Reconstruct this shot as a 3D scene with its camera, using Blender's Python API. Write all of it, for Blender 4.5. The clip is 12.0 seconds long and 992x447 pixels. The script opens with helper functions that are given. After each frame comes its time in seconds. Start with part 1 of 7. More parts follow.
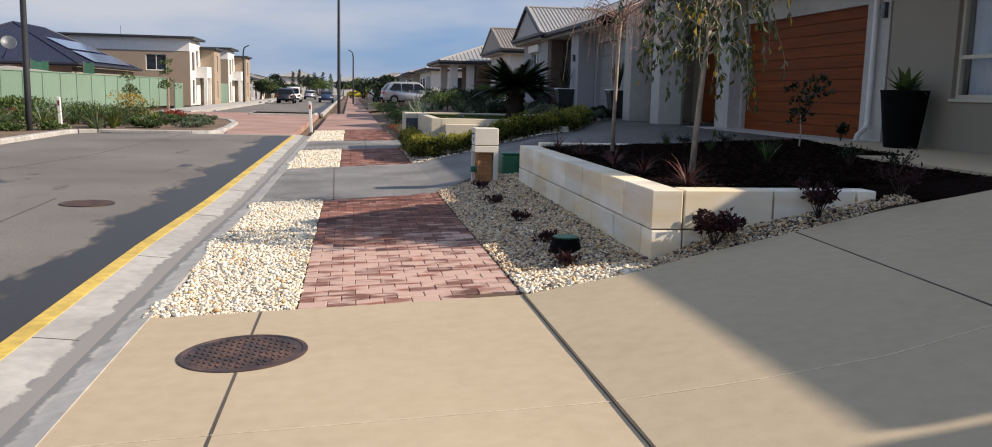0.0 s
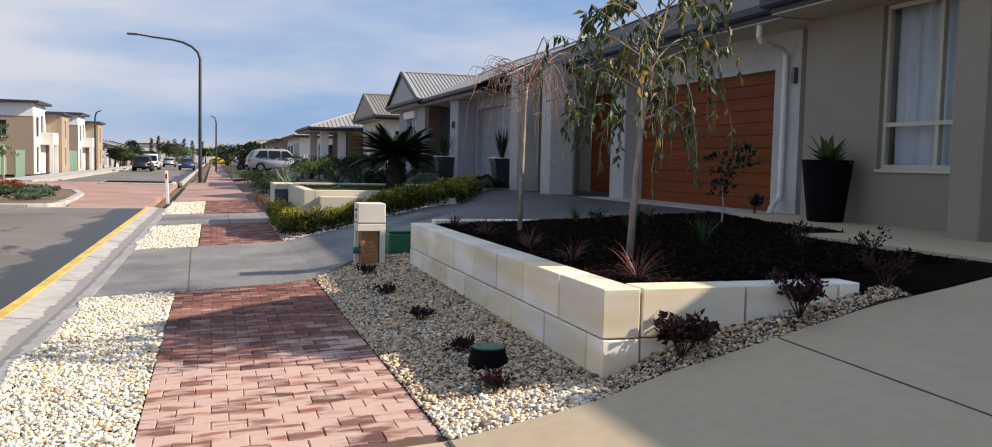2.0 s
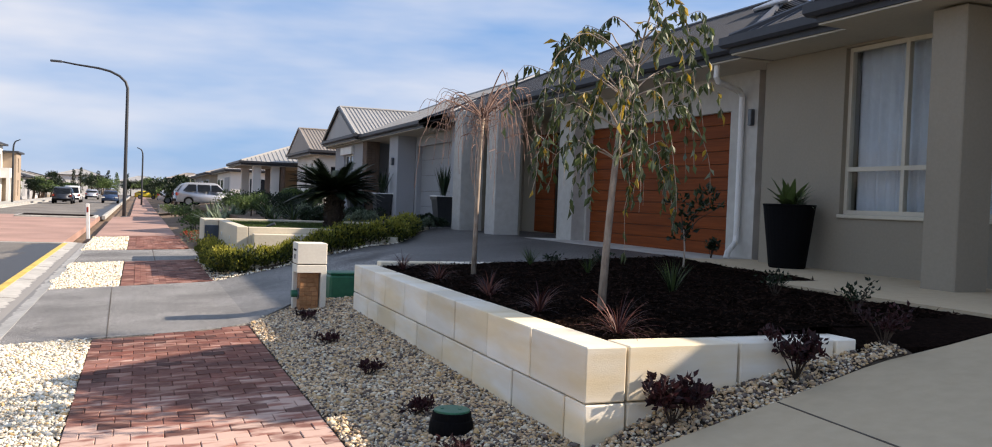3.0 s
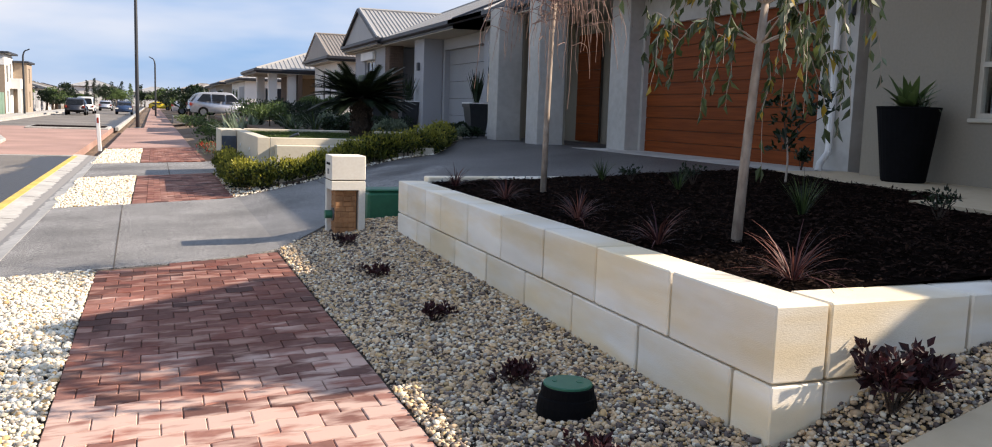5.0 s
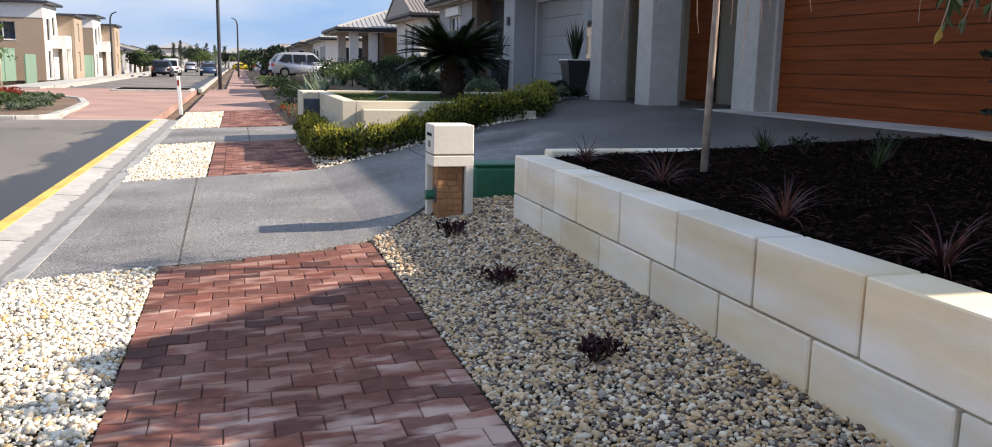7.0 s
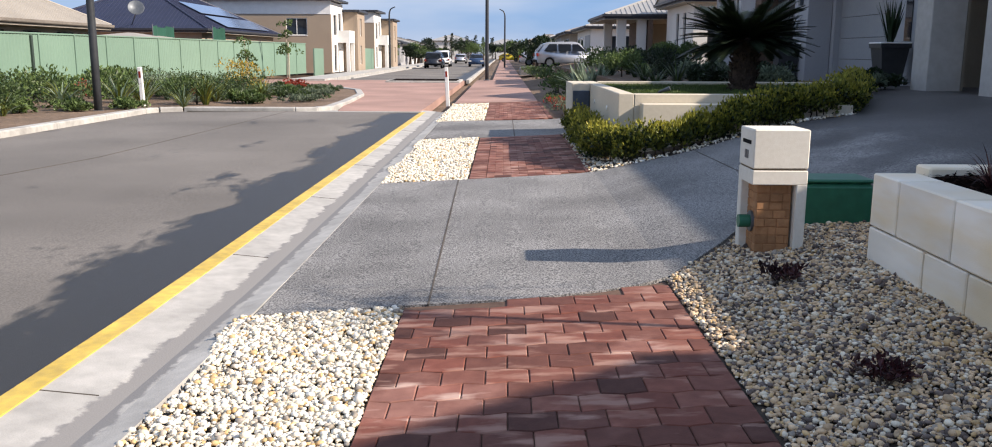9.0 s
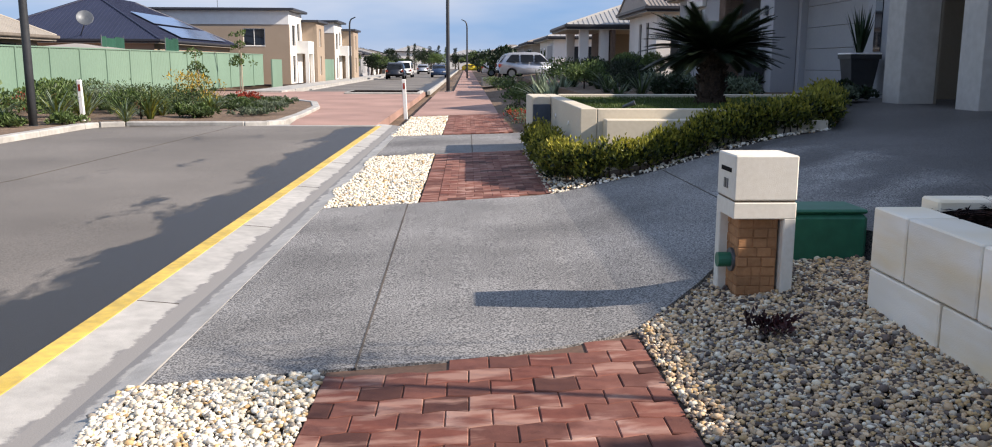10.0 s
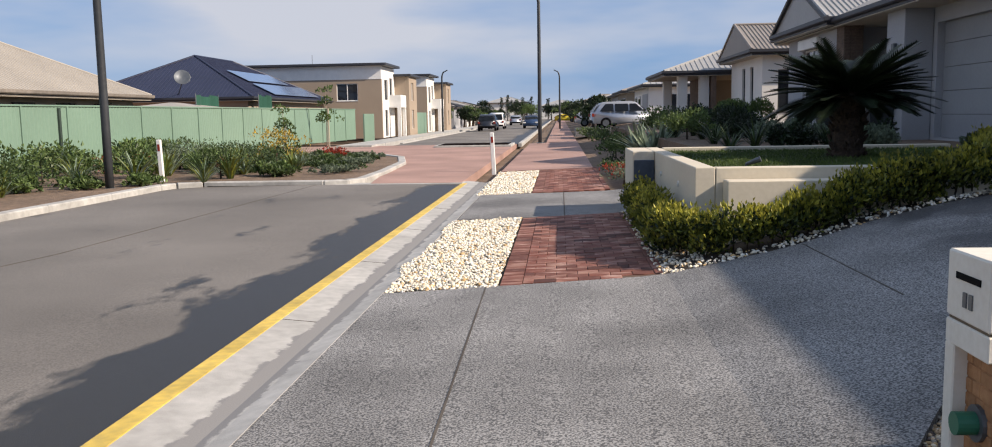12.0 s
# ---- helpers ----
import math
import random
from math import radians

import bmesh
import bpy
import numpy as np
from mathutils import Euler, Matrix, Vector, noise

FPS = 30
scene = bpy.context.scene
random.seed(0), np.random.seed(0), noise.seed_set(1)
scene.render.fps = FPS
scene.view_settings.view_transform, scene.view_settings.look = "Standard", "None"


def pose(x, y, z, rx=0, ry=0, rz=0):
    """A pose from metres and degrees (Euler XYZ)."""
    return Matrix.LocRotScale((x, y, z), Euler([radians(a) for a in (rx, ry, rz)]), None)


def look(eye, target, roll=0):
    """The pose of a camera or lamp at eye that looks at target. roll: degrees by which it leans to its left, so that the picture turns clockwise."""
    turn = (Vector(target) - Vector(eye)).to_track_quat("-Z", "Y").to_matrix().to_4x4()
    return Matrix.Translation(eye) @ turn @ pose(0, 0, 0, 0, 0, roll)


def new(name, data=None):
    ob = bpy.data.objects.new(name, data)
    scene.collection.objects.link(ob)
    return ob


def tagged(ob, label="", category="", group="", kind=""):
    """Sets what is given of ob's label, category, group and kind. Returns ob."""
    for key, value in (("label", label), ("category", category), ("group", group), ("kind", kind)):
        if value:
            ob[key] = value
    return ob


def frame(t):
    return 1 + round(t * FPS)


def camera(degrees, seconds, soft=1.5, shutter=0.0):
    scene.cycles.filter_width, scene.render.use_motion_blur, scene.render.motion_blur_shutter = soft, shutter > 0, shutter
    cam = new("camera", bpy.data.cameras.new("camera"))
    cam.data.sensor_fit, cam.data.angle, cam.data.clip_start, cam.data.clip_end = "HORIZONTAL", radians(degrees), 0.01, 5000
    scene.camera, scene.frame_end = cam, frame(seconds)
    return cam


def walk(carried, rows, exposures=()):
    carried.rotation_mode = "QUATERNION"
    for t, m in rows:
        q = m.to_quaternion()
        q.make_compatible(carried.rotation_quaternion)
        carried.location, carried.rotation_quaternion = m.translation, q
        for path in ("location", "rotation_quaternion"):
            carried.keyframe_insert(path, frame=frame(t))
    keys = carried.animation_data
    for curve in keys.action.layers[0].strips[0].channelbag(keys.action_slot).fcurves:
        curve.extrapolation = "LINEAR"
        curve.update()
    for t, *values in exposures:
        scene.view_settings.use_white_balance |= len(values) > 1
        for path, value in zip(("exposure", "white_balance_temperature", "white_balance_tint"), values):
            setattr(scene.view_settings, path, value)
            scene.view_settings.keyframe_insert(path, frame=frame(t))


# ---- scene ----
cam = camera(58.3, 12.0, soft=1.0)
PATH = [
    (0, (-0.157, 0.237, 1.653), (0.167, 2.19, 1.364), 1.4),
    (0.5, (-0.169, 0.757, 1.638), (0.196, 2.701, 1.343), 1.7),
    (1, (-0.132, 1.188, 1.663), (0.239, 3.132, 1.375), 1.8),
    (1.5, (-0.159, 1.673, 1.671), (0.338, 3.588, 1.383), 2.1),
    (2, (-0.102, 2.082, 1.698), (0.504, 3.983, 1.563), 1.3),
    (2.5, (-0.081, 2.432, 1.711), (0.567, 4.324, 1.684), 1.2),
    (3, (-0.105, 2.829, 1.708), (0.642, 4.684, 1.663), 2.2),
    (3.5, (-0.038, 3.249, 1.681), (0.73, 5.09, 1.527), 2.4),
    (3.7, (-0.038, 3.393, 1.669), (0.725, 5.229, 1.453), 2.3),
    (5.3, (-0.016, 4.859, 1.633), (0.697, 6.709, 1.369), 2.0),
    (5.5, (-0.016, 5.048, 1.633), (0.699, 6.889, 1.321), 2.0),
    (6, (0.047, 5.529, 1.633), (0.682, 7.394, 1.287), 1.6),
    (6.5, (0.07, 5.902, 1.62), (0.623, 7.794, 1.278), 1.4),
    (7, (0.098, 6.389, 1.631), (0.647, 8.281, 1.286), 1.2),
    (7.5, (0.137, 6.807, 1.639), (0.448, 8.752, 1.29), 0.4),
    (7.7, (0.117, 6.98, 1.632), (0.352, 8.936, 1.287), 0.9),
    (9.3, (0.074, 8.56, 1.608), (0.05, 10.524, 1.229), 0.1),
    (9.5, (0.092, 8.727, 1.615), (0.148, 10.69, 1.238), 0.2),
    (10, (0.208, 9.199, 1.638), (0.272, 11.167, 1.284), 0.2),
    (10.5, (0.24, 9.666, 1.675), (0.325, 11.645, 1.402), -0.9),
    (11, (0.292, 10.19, 1.682), (0.362, 12.173, 1.429), -0.7),
    (11.5, (0.287, 10.583, 1.716), (0.352, 12.578, 1.591), 1.2),
    (12, (0.241, 11.136, 1.669), (0.095, 13.116, 1.426), -1.0),
]
walk(cam, [(t, look(eye, target, roll)) for t, eye, target, roll in PATH], exposures=[(0, 0.31, 7000, 16), (1.5, 0.43, 7000, 16), (3.5, 0.82, 7050, 16), (6, 0.85, 7000, 16), (7.5, 0.82, 6800, 16), (9.5, 0.6, 6700, 16), (11.3, 0.6, 6750, 16), (12, 0.38, 6900, 16)])

# ==== place ====
# ---------------------------------------------------------------- world, sun
SUN_EL, SUN_AZ = radians(32.5), math.atan2(0.966, -0.26)   # azimuth measured clockwise from +y
sun_dir = Vector((math.sin(SUN_AZ) * math.cos(SUN_EL), math.cos(SUN_AZ) * math.cos(SUN_EL), math.sin(SUN_EL)))
world = bpy.data.worlds.new("world")
scene.world = world
world.use_nodes = True
wt = world.node_tree
bg = wt.nodes["Background"]
sky = wt.nodes.new("ShaderNodeTexSky")
sky.sky_type, sky.sun_disc, sky.sun_elevation, sky.sun_rotation = "NISHITA", False, SUN_EL, SUN_AZ
sky.air_density, sky.dust_density, sky.ozone_density = 1.0, 0.15, 4.0
wcoord = wt.nodes.new("ShaderNodeTexCoord")
wmap = wt.nodes.new("ShaderNodeMapping")
wmap.inputs["Scale"].default_value = (1.0, 1.0, 4.5)
wt.links.new(wcoord.outputs["Generated"], wmap.inputs["Vector"])
cl1 = wt.nodes.new("ShaderNodeTexNoise")
cl1.inputs["Scale"].default_value, cl1.inputs["Detail"].default_value, cl1.inputs["Roughness"].default_value = 1.9, 5.0, 0.5
wt.links.new(wmap.outputs["Vector"], cl1.inputs["Vector"])
clr = wt.nodes.new("ShaderNodeValToRGB")
clr.color_ramp.elements[0].position, clr.color_ramp.elements[1].position = 0.40, 0.64
wt.links.new(cl1.outputs["Fac"], clr.inputs["Fac"])
cmix = wt.nodes.new("ShaderNodeMix")
cmix.data_type = "RGBA"
cfac = wt.nodes.new("ShaderNodeMath")
cfac.operation = "MULTIPLY"
cfac.inputs[1].default_value = 0.82
wt.links.new(clr.outputs["Color"], cfac.inputs[0])
wt.links.new(cfac.outputs[0], cmix.inputs["Factor"])
tint = wt.nodes.new("ShaderNodeMix")
tint.data_type = "RGBA"
tint.inputs["Factor"].default_value = 0.72
wt.links.new(sky.outputs["Color"], tint.inputs[6])
tint.inputs[7].default_value = (2.3, 4.7, 9.0, 1)
wt.links.new(tint.outputs[2], cmix.inputs[6])
cmix.inputs[7].default_value = (7.8, 8.4, 9.2, 1)
wt.links.new(cmix.outputs[2], bg.inputs["Color"])
bg.inputs["Strength"].default_value = 0.063
sun = new("sun", bpy.data.lights.new("sun", "SUN"))
sun.data.energy, sun.data.angle, sun.data.color = 5.0, radians(0.6), (1.0, 0.92, 0.79)
sun.matrix_world = look(sun_dir * 50, (0, 0, 0))


# ---------------------------------------------------------------- materials
def mat(name, c1, c2=None, rough=0.8, scale=6.0, big=0.5, bump=0.2, bscale=60.0, metal=0.0, stain=0.25, island=0.0, obj=0.0, dist=0.004, spec=0.4, stretch=None, sharp=0.18):
    """A procedural surface: fine grain between two colours, broad stains, fine relief."""
    m = bpy.data.materials.new(name)
    m.use_nodes = True
    t, n = m.node_tree, m.node_tree.nodes
    b = n["Principled BSDF"]
    b.inputs["Roughness"].default_value, b.inputs["Metallic"].default_value = rough, metal
    b.inputs["Specular IOR Level"].default_value = spec
    geo = n.new("ShaderNodeNewGeometry")
    vec = geo.outputs["Position"]
    if stretch:
        mp = n.new("ShaderNodeMapping")
        mp.inputs["Scale"].default_value = stretch
        t.links.new(vec, mp.inputs["Vector"])
        vec = mp.outputs["Vector"]

    def noise_at(s, d=4.0):
        x = n.new("ShaderNodeTexNoise")
        x.inputs["Scale"].default_value, x.inputs["Detail"].default_value = s, d
        t.links.new(vec, x.inputs["Vector"])
        return x.outputs["Fac"]
    c2 = c2 or tuple(min(1, v * 0.75) for v in c1)
    ramp = n.new("ShaderNodeValToRGB")
    ramp.color_ramp.elements[0].color, ramp.color_ramp.elements[1].color = (*c2, 1), (*c1, 1)
    ramp.color_ramp.elements[0].position, ramp.color_ramp.elements[1].position = 0.5 - sharp, 0.5 + sharp
    t.links.new(noise_at(scale), ramp.inputs["Fac"])
    col = ramp.outputs["Color"]

    def vary(src, lo, hi):
        nonlocal col
        mr = n.new("ShaderNodeMapRange")
        mr.inputs["To Min"].default_value, mr.inputs["To Max"].default_value = lo, hi
        t.links.new(src, mr.inputs["Value"])
        h = n.new("ShaderNodeHueSaturation")
        t.links.new(mr.outputs["Result"], h.inputs["Value"])
        t.links.new(col, h.inputs["Color"])
        col = h.outputs["Color"]
        return mr
    if stain:
        mr = vary(noise_at(big, 6.0), 1 - stain, 1 + stain)
        mr.inputs["From Min"].default_value, mr.inputs["From Max"].default_value = 0.3, 0.7
    if island:
        vary(geo.outputs["Random Per Island"], 1 - island, 1 + island)
    if obj:
        oi = n.new("ShaderNodeObjectInfo")
        vary(oi.outputs["Random"], 1 - obj, 1 + obj)
    t.links.new(col, b.inputs["Base Color"])
    if bump:
        bp = n.new("ShaderNodeBump")
        bp.inputs["Strength"].default_value, bp.inputs["Distance"].default_value = bump, dist
        t.links.new(noise_at(bscale, 5.0), bp.inputs["Height"])
        t.links.new(bp.outputs["Normal"], b.inputs["Normal"])
    return m


ASPHALT = mat("asphalt", (0.205, 0.188, 0.168), (0.138, 0.127, 0.115), 0.85, 70, 0.25, 0.7, 180, stain=0.25, spec=0.3, sharp=0.09)


def dampen(m):
    """Damp: dark, glossier patches along the gutter and across the road, with ragged edges."""
    t, n = m.node_tree, m.node_tree.nodes
    b = n["Principled BSDF"]
    geo = n.new("ShaderNodeNewGeometry")
    sep = n.new("ShaderNodeSeparateXYZ")
    t.links.new(geo.outputs["Position"], sep.inputs[0])
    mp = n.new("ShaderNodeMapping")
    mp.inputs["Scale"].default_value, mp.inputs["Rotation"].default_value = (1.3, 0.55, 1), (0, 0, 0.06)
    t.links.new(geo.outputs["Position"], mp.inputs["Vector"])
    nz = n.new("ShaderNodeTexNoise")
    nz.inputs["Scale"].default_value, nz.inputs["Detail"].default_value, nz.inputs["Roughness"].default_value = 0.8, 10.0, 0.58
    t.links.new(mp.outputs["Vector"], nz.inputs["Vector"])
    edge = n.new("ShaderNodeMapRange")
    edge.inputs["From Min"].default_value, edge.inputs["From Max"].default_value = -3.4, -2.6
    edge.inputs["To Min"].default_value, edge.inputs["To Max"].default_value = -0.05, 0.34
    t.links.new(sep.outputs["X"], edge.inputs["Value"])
    add = n.new("ShaderNodeMath")
    fine = n.new("ShaderNodeTexNoise")
    fine.inputs["Scale"].default_value, fine.inputs["Detail"].default_value = 7.0, 6.0
    t.links.new(mp.outputs["Vector"], fine.inputs["Vector"])
    both = n.new("ShaderNodeMath")
    both.operation = "MULTIPLY_ADD"
    both.inputs[1].default_value = 0.20
    t.links.new(fine.outputs["Fac"], both.inputs[0])
    t.links.new(nz.outputs["Fac"], both.inputs[2])
    less = n.new("ShaderNodeMath")
    less.inputs[1].default_value = -0.10
    t.links.new(both.outputs[0], less.inputs[0])
    t.links.new(less.outputs[0], add.inputs[0])
    t.links.new(edge.outputs["Result"], add.inputs[1])
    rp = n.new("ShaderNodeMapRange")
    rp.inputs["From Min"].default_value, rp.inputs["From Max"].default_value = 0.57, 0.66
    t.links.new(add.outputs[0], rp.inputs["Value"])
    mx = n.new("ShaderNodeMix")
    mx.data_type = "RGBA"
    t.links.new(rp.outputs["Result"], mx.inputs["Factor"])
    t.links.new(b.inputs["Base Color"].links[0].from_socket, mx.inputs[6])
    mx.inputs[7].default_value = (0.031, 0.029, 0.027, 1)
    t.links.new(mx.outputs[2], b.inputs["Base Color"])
    rr = n.new("ShaderNodeMapRange")
    rr.inputs["To Min"].default_value, rr.inputs["To Max"].default_value = 0.85, 0.42
    t.links.new(rp.outputs["Result"], rr.inputs["Value"])
    t.links.new(rr.outputs["Result"], b.inputs["Roughness"])
    return m


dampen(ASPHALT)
CONC_BUFF = mat("buff_concrete", (0.49, 0.40, 0.275), (0.45, 0.362, 0.245), 0.85, 9, 0.35, 0.3, 140, stain=0.08)
CONC_KERB = mat("kerb_concrete", (0.45, 0.435, 0.405), (0.35, 0.34, 0.315), 0.9, 9, 1.2, 0.4, 90, stain=0.2)
AGG = mat("exposed_aggregate", (0.325, 0.316, 0.302), (0.085, 0.084, 0.084), 0.8, 80, 0.7, 0.9, 100, stain=0.32, spec=0.25, sharp=0.085)


def shade_upper_end(m):
    """Upper driveway: shade put into the colour, with damp gloss, ragged margin and paler islands."""
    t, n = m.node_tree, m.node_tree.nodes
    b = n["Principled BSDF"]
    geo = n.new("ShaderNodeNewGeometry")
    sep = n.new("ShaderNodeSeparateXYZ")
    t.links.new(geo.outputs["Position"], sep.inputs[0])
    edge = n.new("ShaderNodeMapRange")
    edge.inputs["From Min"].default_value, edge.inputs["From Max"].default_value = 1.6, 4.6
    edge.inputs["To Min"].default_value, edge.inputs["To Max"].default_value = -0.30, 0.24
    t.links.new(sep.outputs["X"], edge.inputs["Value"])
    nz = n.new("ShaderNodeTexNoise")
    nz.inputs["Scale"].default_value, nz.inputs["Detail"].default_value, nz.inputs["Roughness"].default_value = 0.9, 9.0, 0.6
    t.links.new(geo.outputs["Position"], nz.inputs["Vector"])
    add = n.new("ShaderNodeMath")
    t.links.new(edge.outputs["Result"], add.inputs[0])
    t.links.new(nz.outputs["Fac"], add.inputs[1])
    dark_amount = n.new("ShaderNodeMapRange")
    dark_amount.inputs["From Min"].default_value, dark_amount.inputs["From Max"].default_value = 0.46, 0.60
    t.links.new(add.outputs[0], dark_amount.inputs["Value"])
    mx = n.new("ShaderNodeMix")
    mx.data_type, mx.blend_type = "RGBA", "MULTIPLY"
    t.links.new(dark_amount.outputs["Result"], mx.inputs["Factor"])
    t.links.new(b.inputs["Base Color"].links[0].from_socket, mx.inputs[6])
    # multiplier that paints the deeper shade towards the garage
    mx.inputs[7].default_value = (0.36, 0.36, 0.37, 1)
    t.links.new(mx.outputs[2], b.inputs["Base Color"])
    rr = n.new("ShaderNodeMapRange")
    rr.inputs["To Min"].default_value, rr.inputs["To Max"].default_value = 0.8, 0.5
    t.links.new(dark_amount.outputs["Result"], rr.inputs["Value"])
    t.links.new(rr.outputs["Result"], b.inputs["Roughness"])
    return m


shade_upper_end(AGG)
JOINT = mat("joint_dark", (0.10, 0.085, 0.07), rough=0.95)
YELLOW = mat("yellow_paint", (0.70, 0.49, 0.09), (0.52, 0.37, 0.09), 0.6, 14, 2.5, 0.4, 150, stain=0.2)
GRAVEL_BED = mat("gravel_bed", (0.085, 0.066, 0.05), (0.04, 0.031, 0.024), 0.95, 70, 2, 1.0, 60)


def paver_mat(name, per_island):
    """Red, brown and charcoal paving clay with pale bloom in patches."""
    m = mat(name, (0.31, 0.145, 0.11), (0.24, 0.105, 0.08), 0.85, 14, 2.5, 0.4, 130, stain=0.12)
    t, n = m.node_tree, m.node_tree.nodes
    b = n["Principled BSDF"]
    geo = n.new("ShaderNodeNewGeometry")
    rnd = geo.outputs["Random Per Island"] if per_island else n.new("ShaderNodeObjectInfo").outputs["Random"]
    pick = n.new("ShaderNodeValToRGB")
    pick.color_ramp.interpolation = "CONSTANT"
    els = pick.color_ramp.elements
    els[0].position, els[0].color = 0.0, (0.48, 0.46, 0.46, 1)
    els[1].position, els[1].color = 0.08, (0.75, 0.73, 0.73, 1)
    for p, c in ((0.24, (1, 1, 1, 1)), (0.55, (1.0, 0.86, 0.82, 1)), (0.75, (1.18, 1.1, 1.05, 1)), (0.9, (1.2, 1.22, 1.22, 1))):
        els.new(p).color = c
    t.links.new(rnd, pick.inputs["Fac"])
    mul = n.new("ShaderNodeMix")
    mul.data_type, mul.blend_type = "RGBA", "MULTIPLY"
    mul.inputs["Factor"].default_value = 1.0
    t.links.new(b.inputs["Base Color"].links[0].from_socket, mul.inputs[6])
    t.links.new(pick.outputs["Color"], mul.inputs[7])
    mp = n.new("ShaderNodeMapping")
    mp.inputs["Scale"].default_value = (3.0, 9.0, 3.0)
    t.links.new(geo.outputs["Position"], mp.inputs["Vector"])
    nz = n.new("ShaderNodeTexNoise")
    nz.inputs["Scale"].default_value, nz.inputs["Detail"].default_value = 1.0, 7.0
    t.links.new(mp.outputs["Vector"], nz.inputs["Vector"])
    off = n.new("ShaderNodeMath")
    off.operation = "MULTIPLY_ADD"
    off.inputs[1].default_value, off.inputs[2].default_value = 0.16, -0.08
    t.links.new(rnd, off.inputs[0])
    add = n.new("ShaderNodeMath")
    t.links.new(nz.outputs["Fac"], add.inputs[0])
    t.links.new(off.outputs[0], add.inputs[1])
    rp = n.new("ShaderNodeMapRange")
    rp.inputs["From Min"].default_value, rp.inputs["From Max"].default_value = 0.46, 0.60
    rp.inputs["To Max"].default_value = 0.78
    along = n.new("ShaderNodeSeparateXYZ")
    t.links.new(geo.outputs["Position"], along.inputs[0])
    # more of the pale bloom at the near end, less further along
    pale_near = n.new("ShaderNodeMapRange")
    pale_near.inputs["From Min"].default_value, pale_near.inputs["From Max"].default_value = 9.2, 10.8
    pale_near.inputs["To Min"].default_value, pale_near.inputs["To Max"].default_value = 0.07, -0.06
    t.links.new(along.outputs["Y"], pale_near.inputs["Value"])
    more = n.new("ShaderNodeMath")
    t.links.new(add.outputs[0], more.inputs[0])
    t.links.new(pale_near.outputs["Result"], more.inputs[1])
    t.links.new(more.outputs[0], rp.inputs["Value"])
    mx = n.new("ShaderNodeMix")
    mx.data_type = "RGBA"
    t.links.new(rp.outputs["Result"], mx.inputs["Factor"])
    t.links.new(mul.outputs[2], mx.inputs[6])
    mx.inputs[7].default_value = (0.61, 0.435, 0.36, 1)
    # darker past the near end of the path, with paler patches left in it
    sep = n.new("ShaderNodeSeparateXYZ")
    t.links.new(geo.outputs["Position"], sep.inputs[0])
    far = n.new("ShaderNodeMapRange")
    far.inputs["From Min"].default_value, far.inputs["From Max"].default_value = 8.5, 10.8
    far.inputs["To Min"].default_value, far.inputs["To Max"].default_value = -0.22, 0.13
    t.links.new(sep.outputs["Y"], far.inputs["Value"])
    dark_amount = n.new("ShaderNodeTexNoise")
    dark_amount.inputs["Scale"].default_value, dark_amount.inputs["Detail"].default_value = 1.6, 8.0
    t.links.new(geo.outputs["Position"], dark_amount.inputs["Vector"])
    sm = n.new("ShaderNodeMath")
    t.links.new(dark_amount.outputs["Fac"], sm.inputs[0])
    t.links.new(far.outputs["Result"], sm.inputs[1])
    dm = n.new("ShaderNodeMapRange")
    dm.inputs["From Min"].default_value, dm.inputs["From Max"].default_value = 0.46, 0.58
    t.links.new(sm.outputs[0], dm.inputs["Value"])
    dk = n.new("ShaderNodeMix")
    dk.data_type, dk.blend_type = "RGBA", "MULTIPLY"
    t.links.new(dm.outputs["Result"], dk.inputs["Factor"])
    t.links.new(mx.outputs[2], dk.inputs[6])
    dk.inputs[7].default_value = (0.63, 0.51, 0.47, 1)
    t.links.new(dk.outputs[2], b.inputs["Base Color"])
    return m


PAVER = paver_mat("red_paver", False)
PAVER_I = paver_mat("red_paver_far", True)
SAND = mat("joint_sand", (0.14, 0.085, 0.06), rough=0.95, scale=40)
TABLE = mat("red_road_paving", (0.40, 0.25, 0.205), (0.31, 0.19, 0.155), 0.85, 30, 0.4, 0.4, 60, stain=0.22)
LIME = mat("limestone", (0.86, 0.805, 0.70), (0.80, 0.665, 0.45), 0.85, 1.15, 1.0, 0.4, 90, stain=0.1, obj=0.10, stretch=(0.8, 0.8, 3.6), sharp=0.12)
MORTAR = mat("mortar", (0.17, 0.13, 0.088), rough=0.95, scale=40)
MULCH = mat("mulch_soil", (0.015, 0.009, 0.007), (0.006, 0.004, 0.0035), 0.95, 30, 1.5, 1.0, 50, dist=0.02, spec=0.02)
SOIL = mat("verge_soil", (0.22, 0.15, 0.10), (0.12, 0.085, 0.06), 0.95, 8, 0.5, 0.8, 40, dist=0.02)
RENDER_B = mat("beige_render", (0.30, 0.262, 0.205), (0.28, 0.245, 0.19), 0.9, 30, 0.6, 0.25, 160, stain=0.05)
RENDER_G = mat("grey_render", (0.38, 0.385, 0.40), (0.35, 0.355, 0.37), 0.9, 30, 0.6, 0.25, 160, stain=0.05)
RENDER_W = mat("white_render", (0.74, 0.72, 0.68), (0.70, 0.68, 0.64), 0.85, 25, 0.8, 0.2, 160, stain=0.06)
TAN = mat("tan_render", (0.36, 0.285, 0.215), (0.33, 0.26, 0.195), 0.9, 20, 0.6, 0.2, 120, stain=0.06)
ORANGE = mat("orange_timber_door", (0.225, 0.052, 0.010), (0.155, 0.033, 0.006), 0.55, 5, 1.2, 0.15, 60, stain=0.15, spec=0.15, stretch=(1, 0.35, 9))
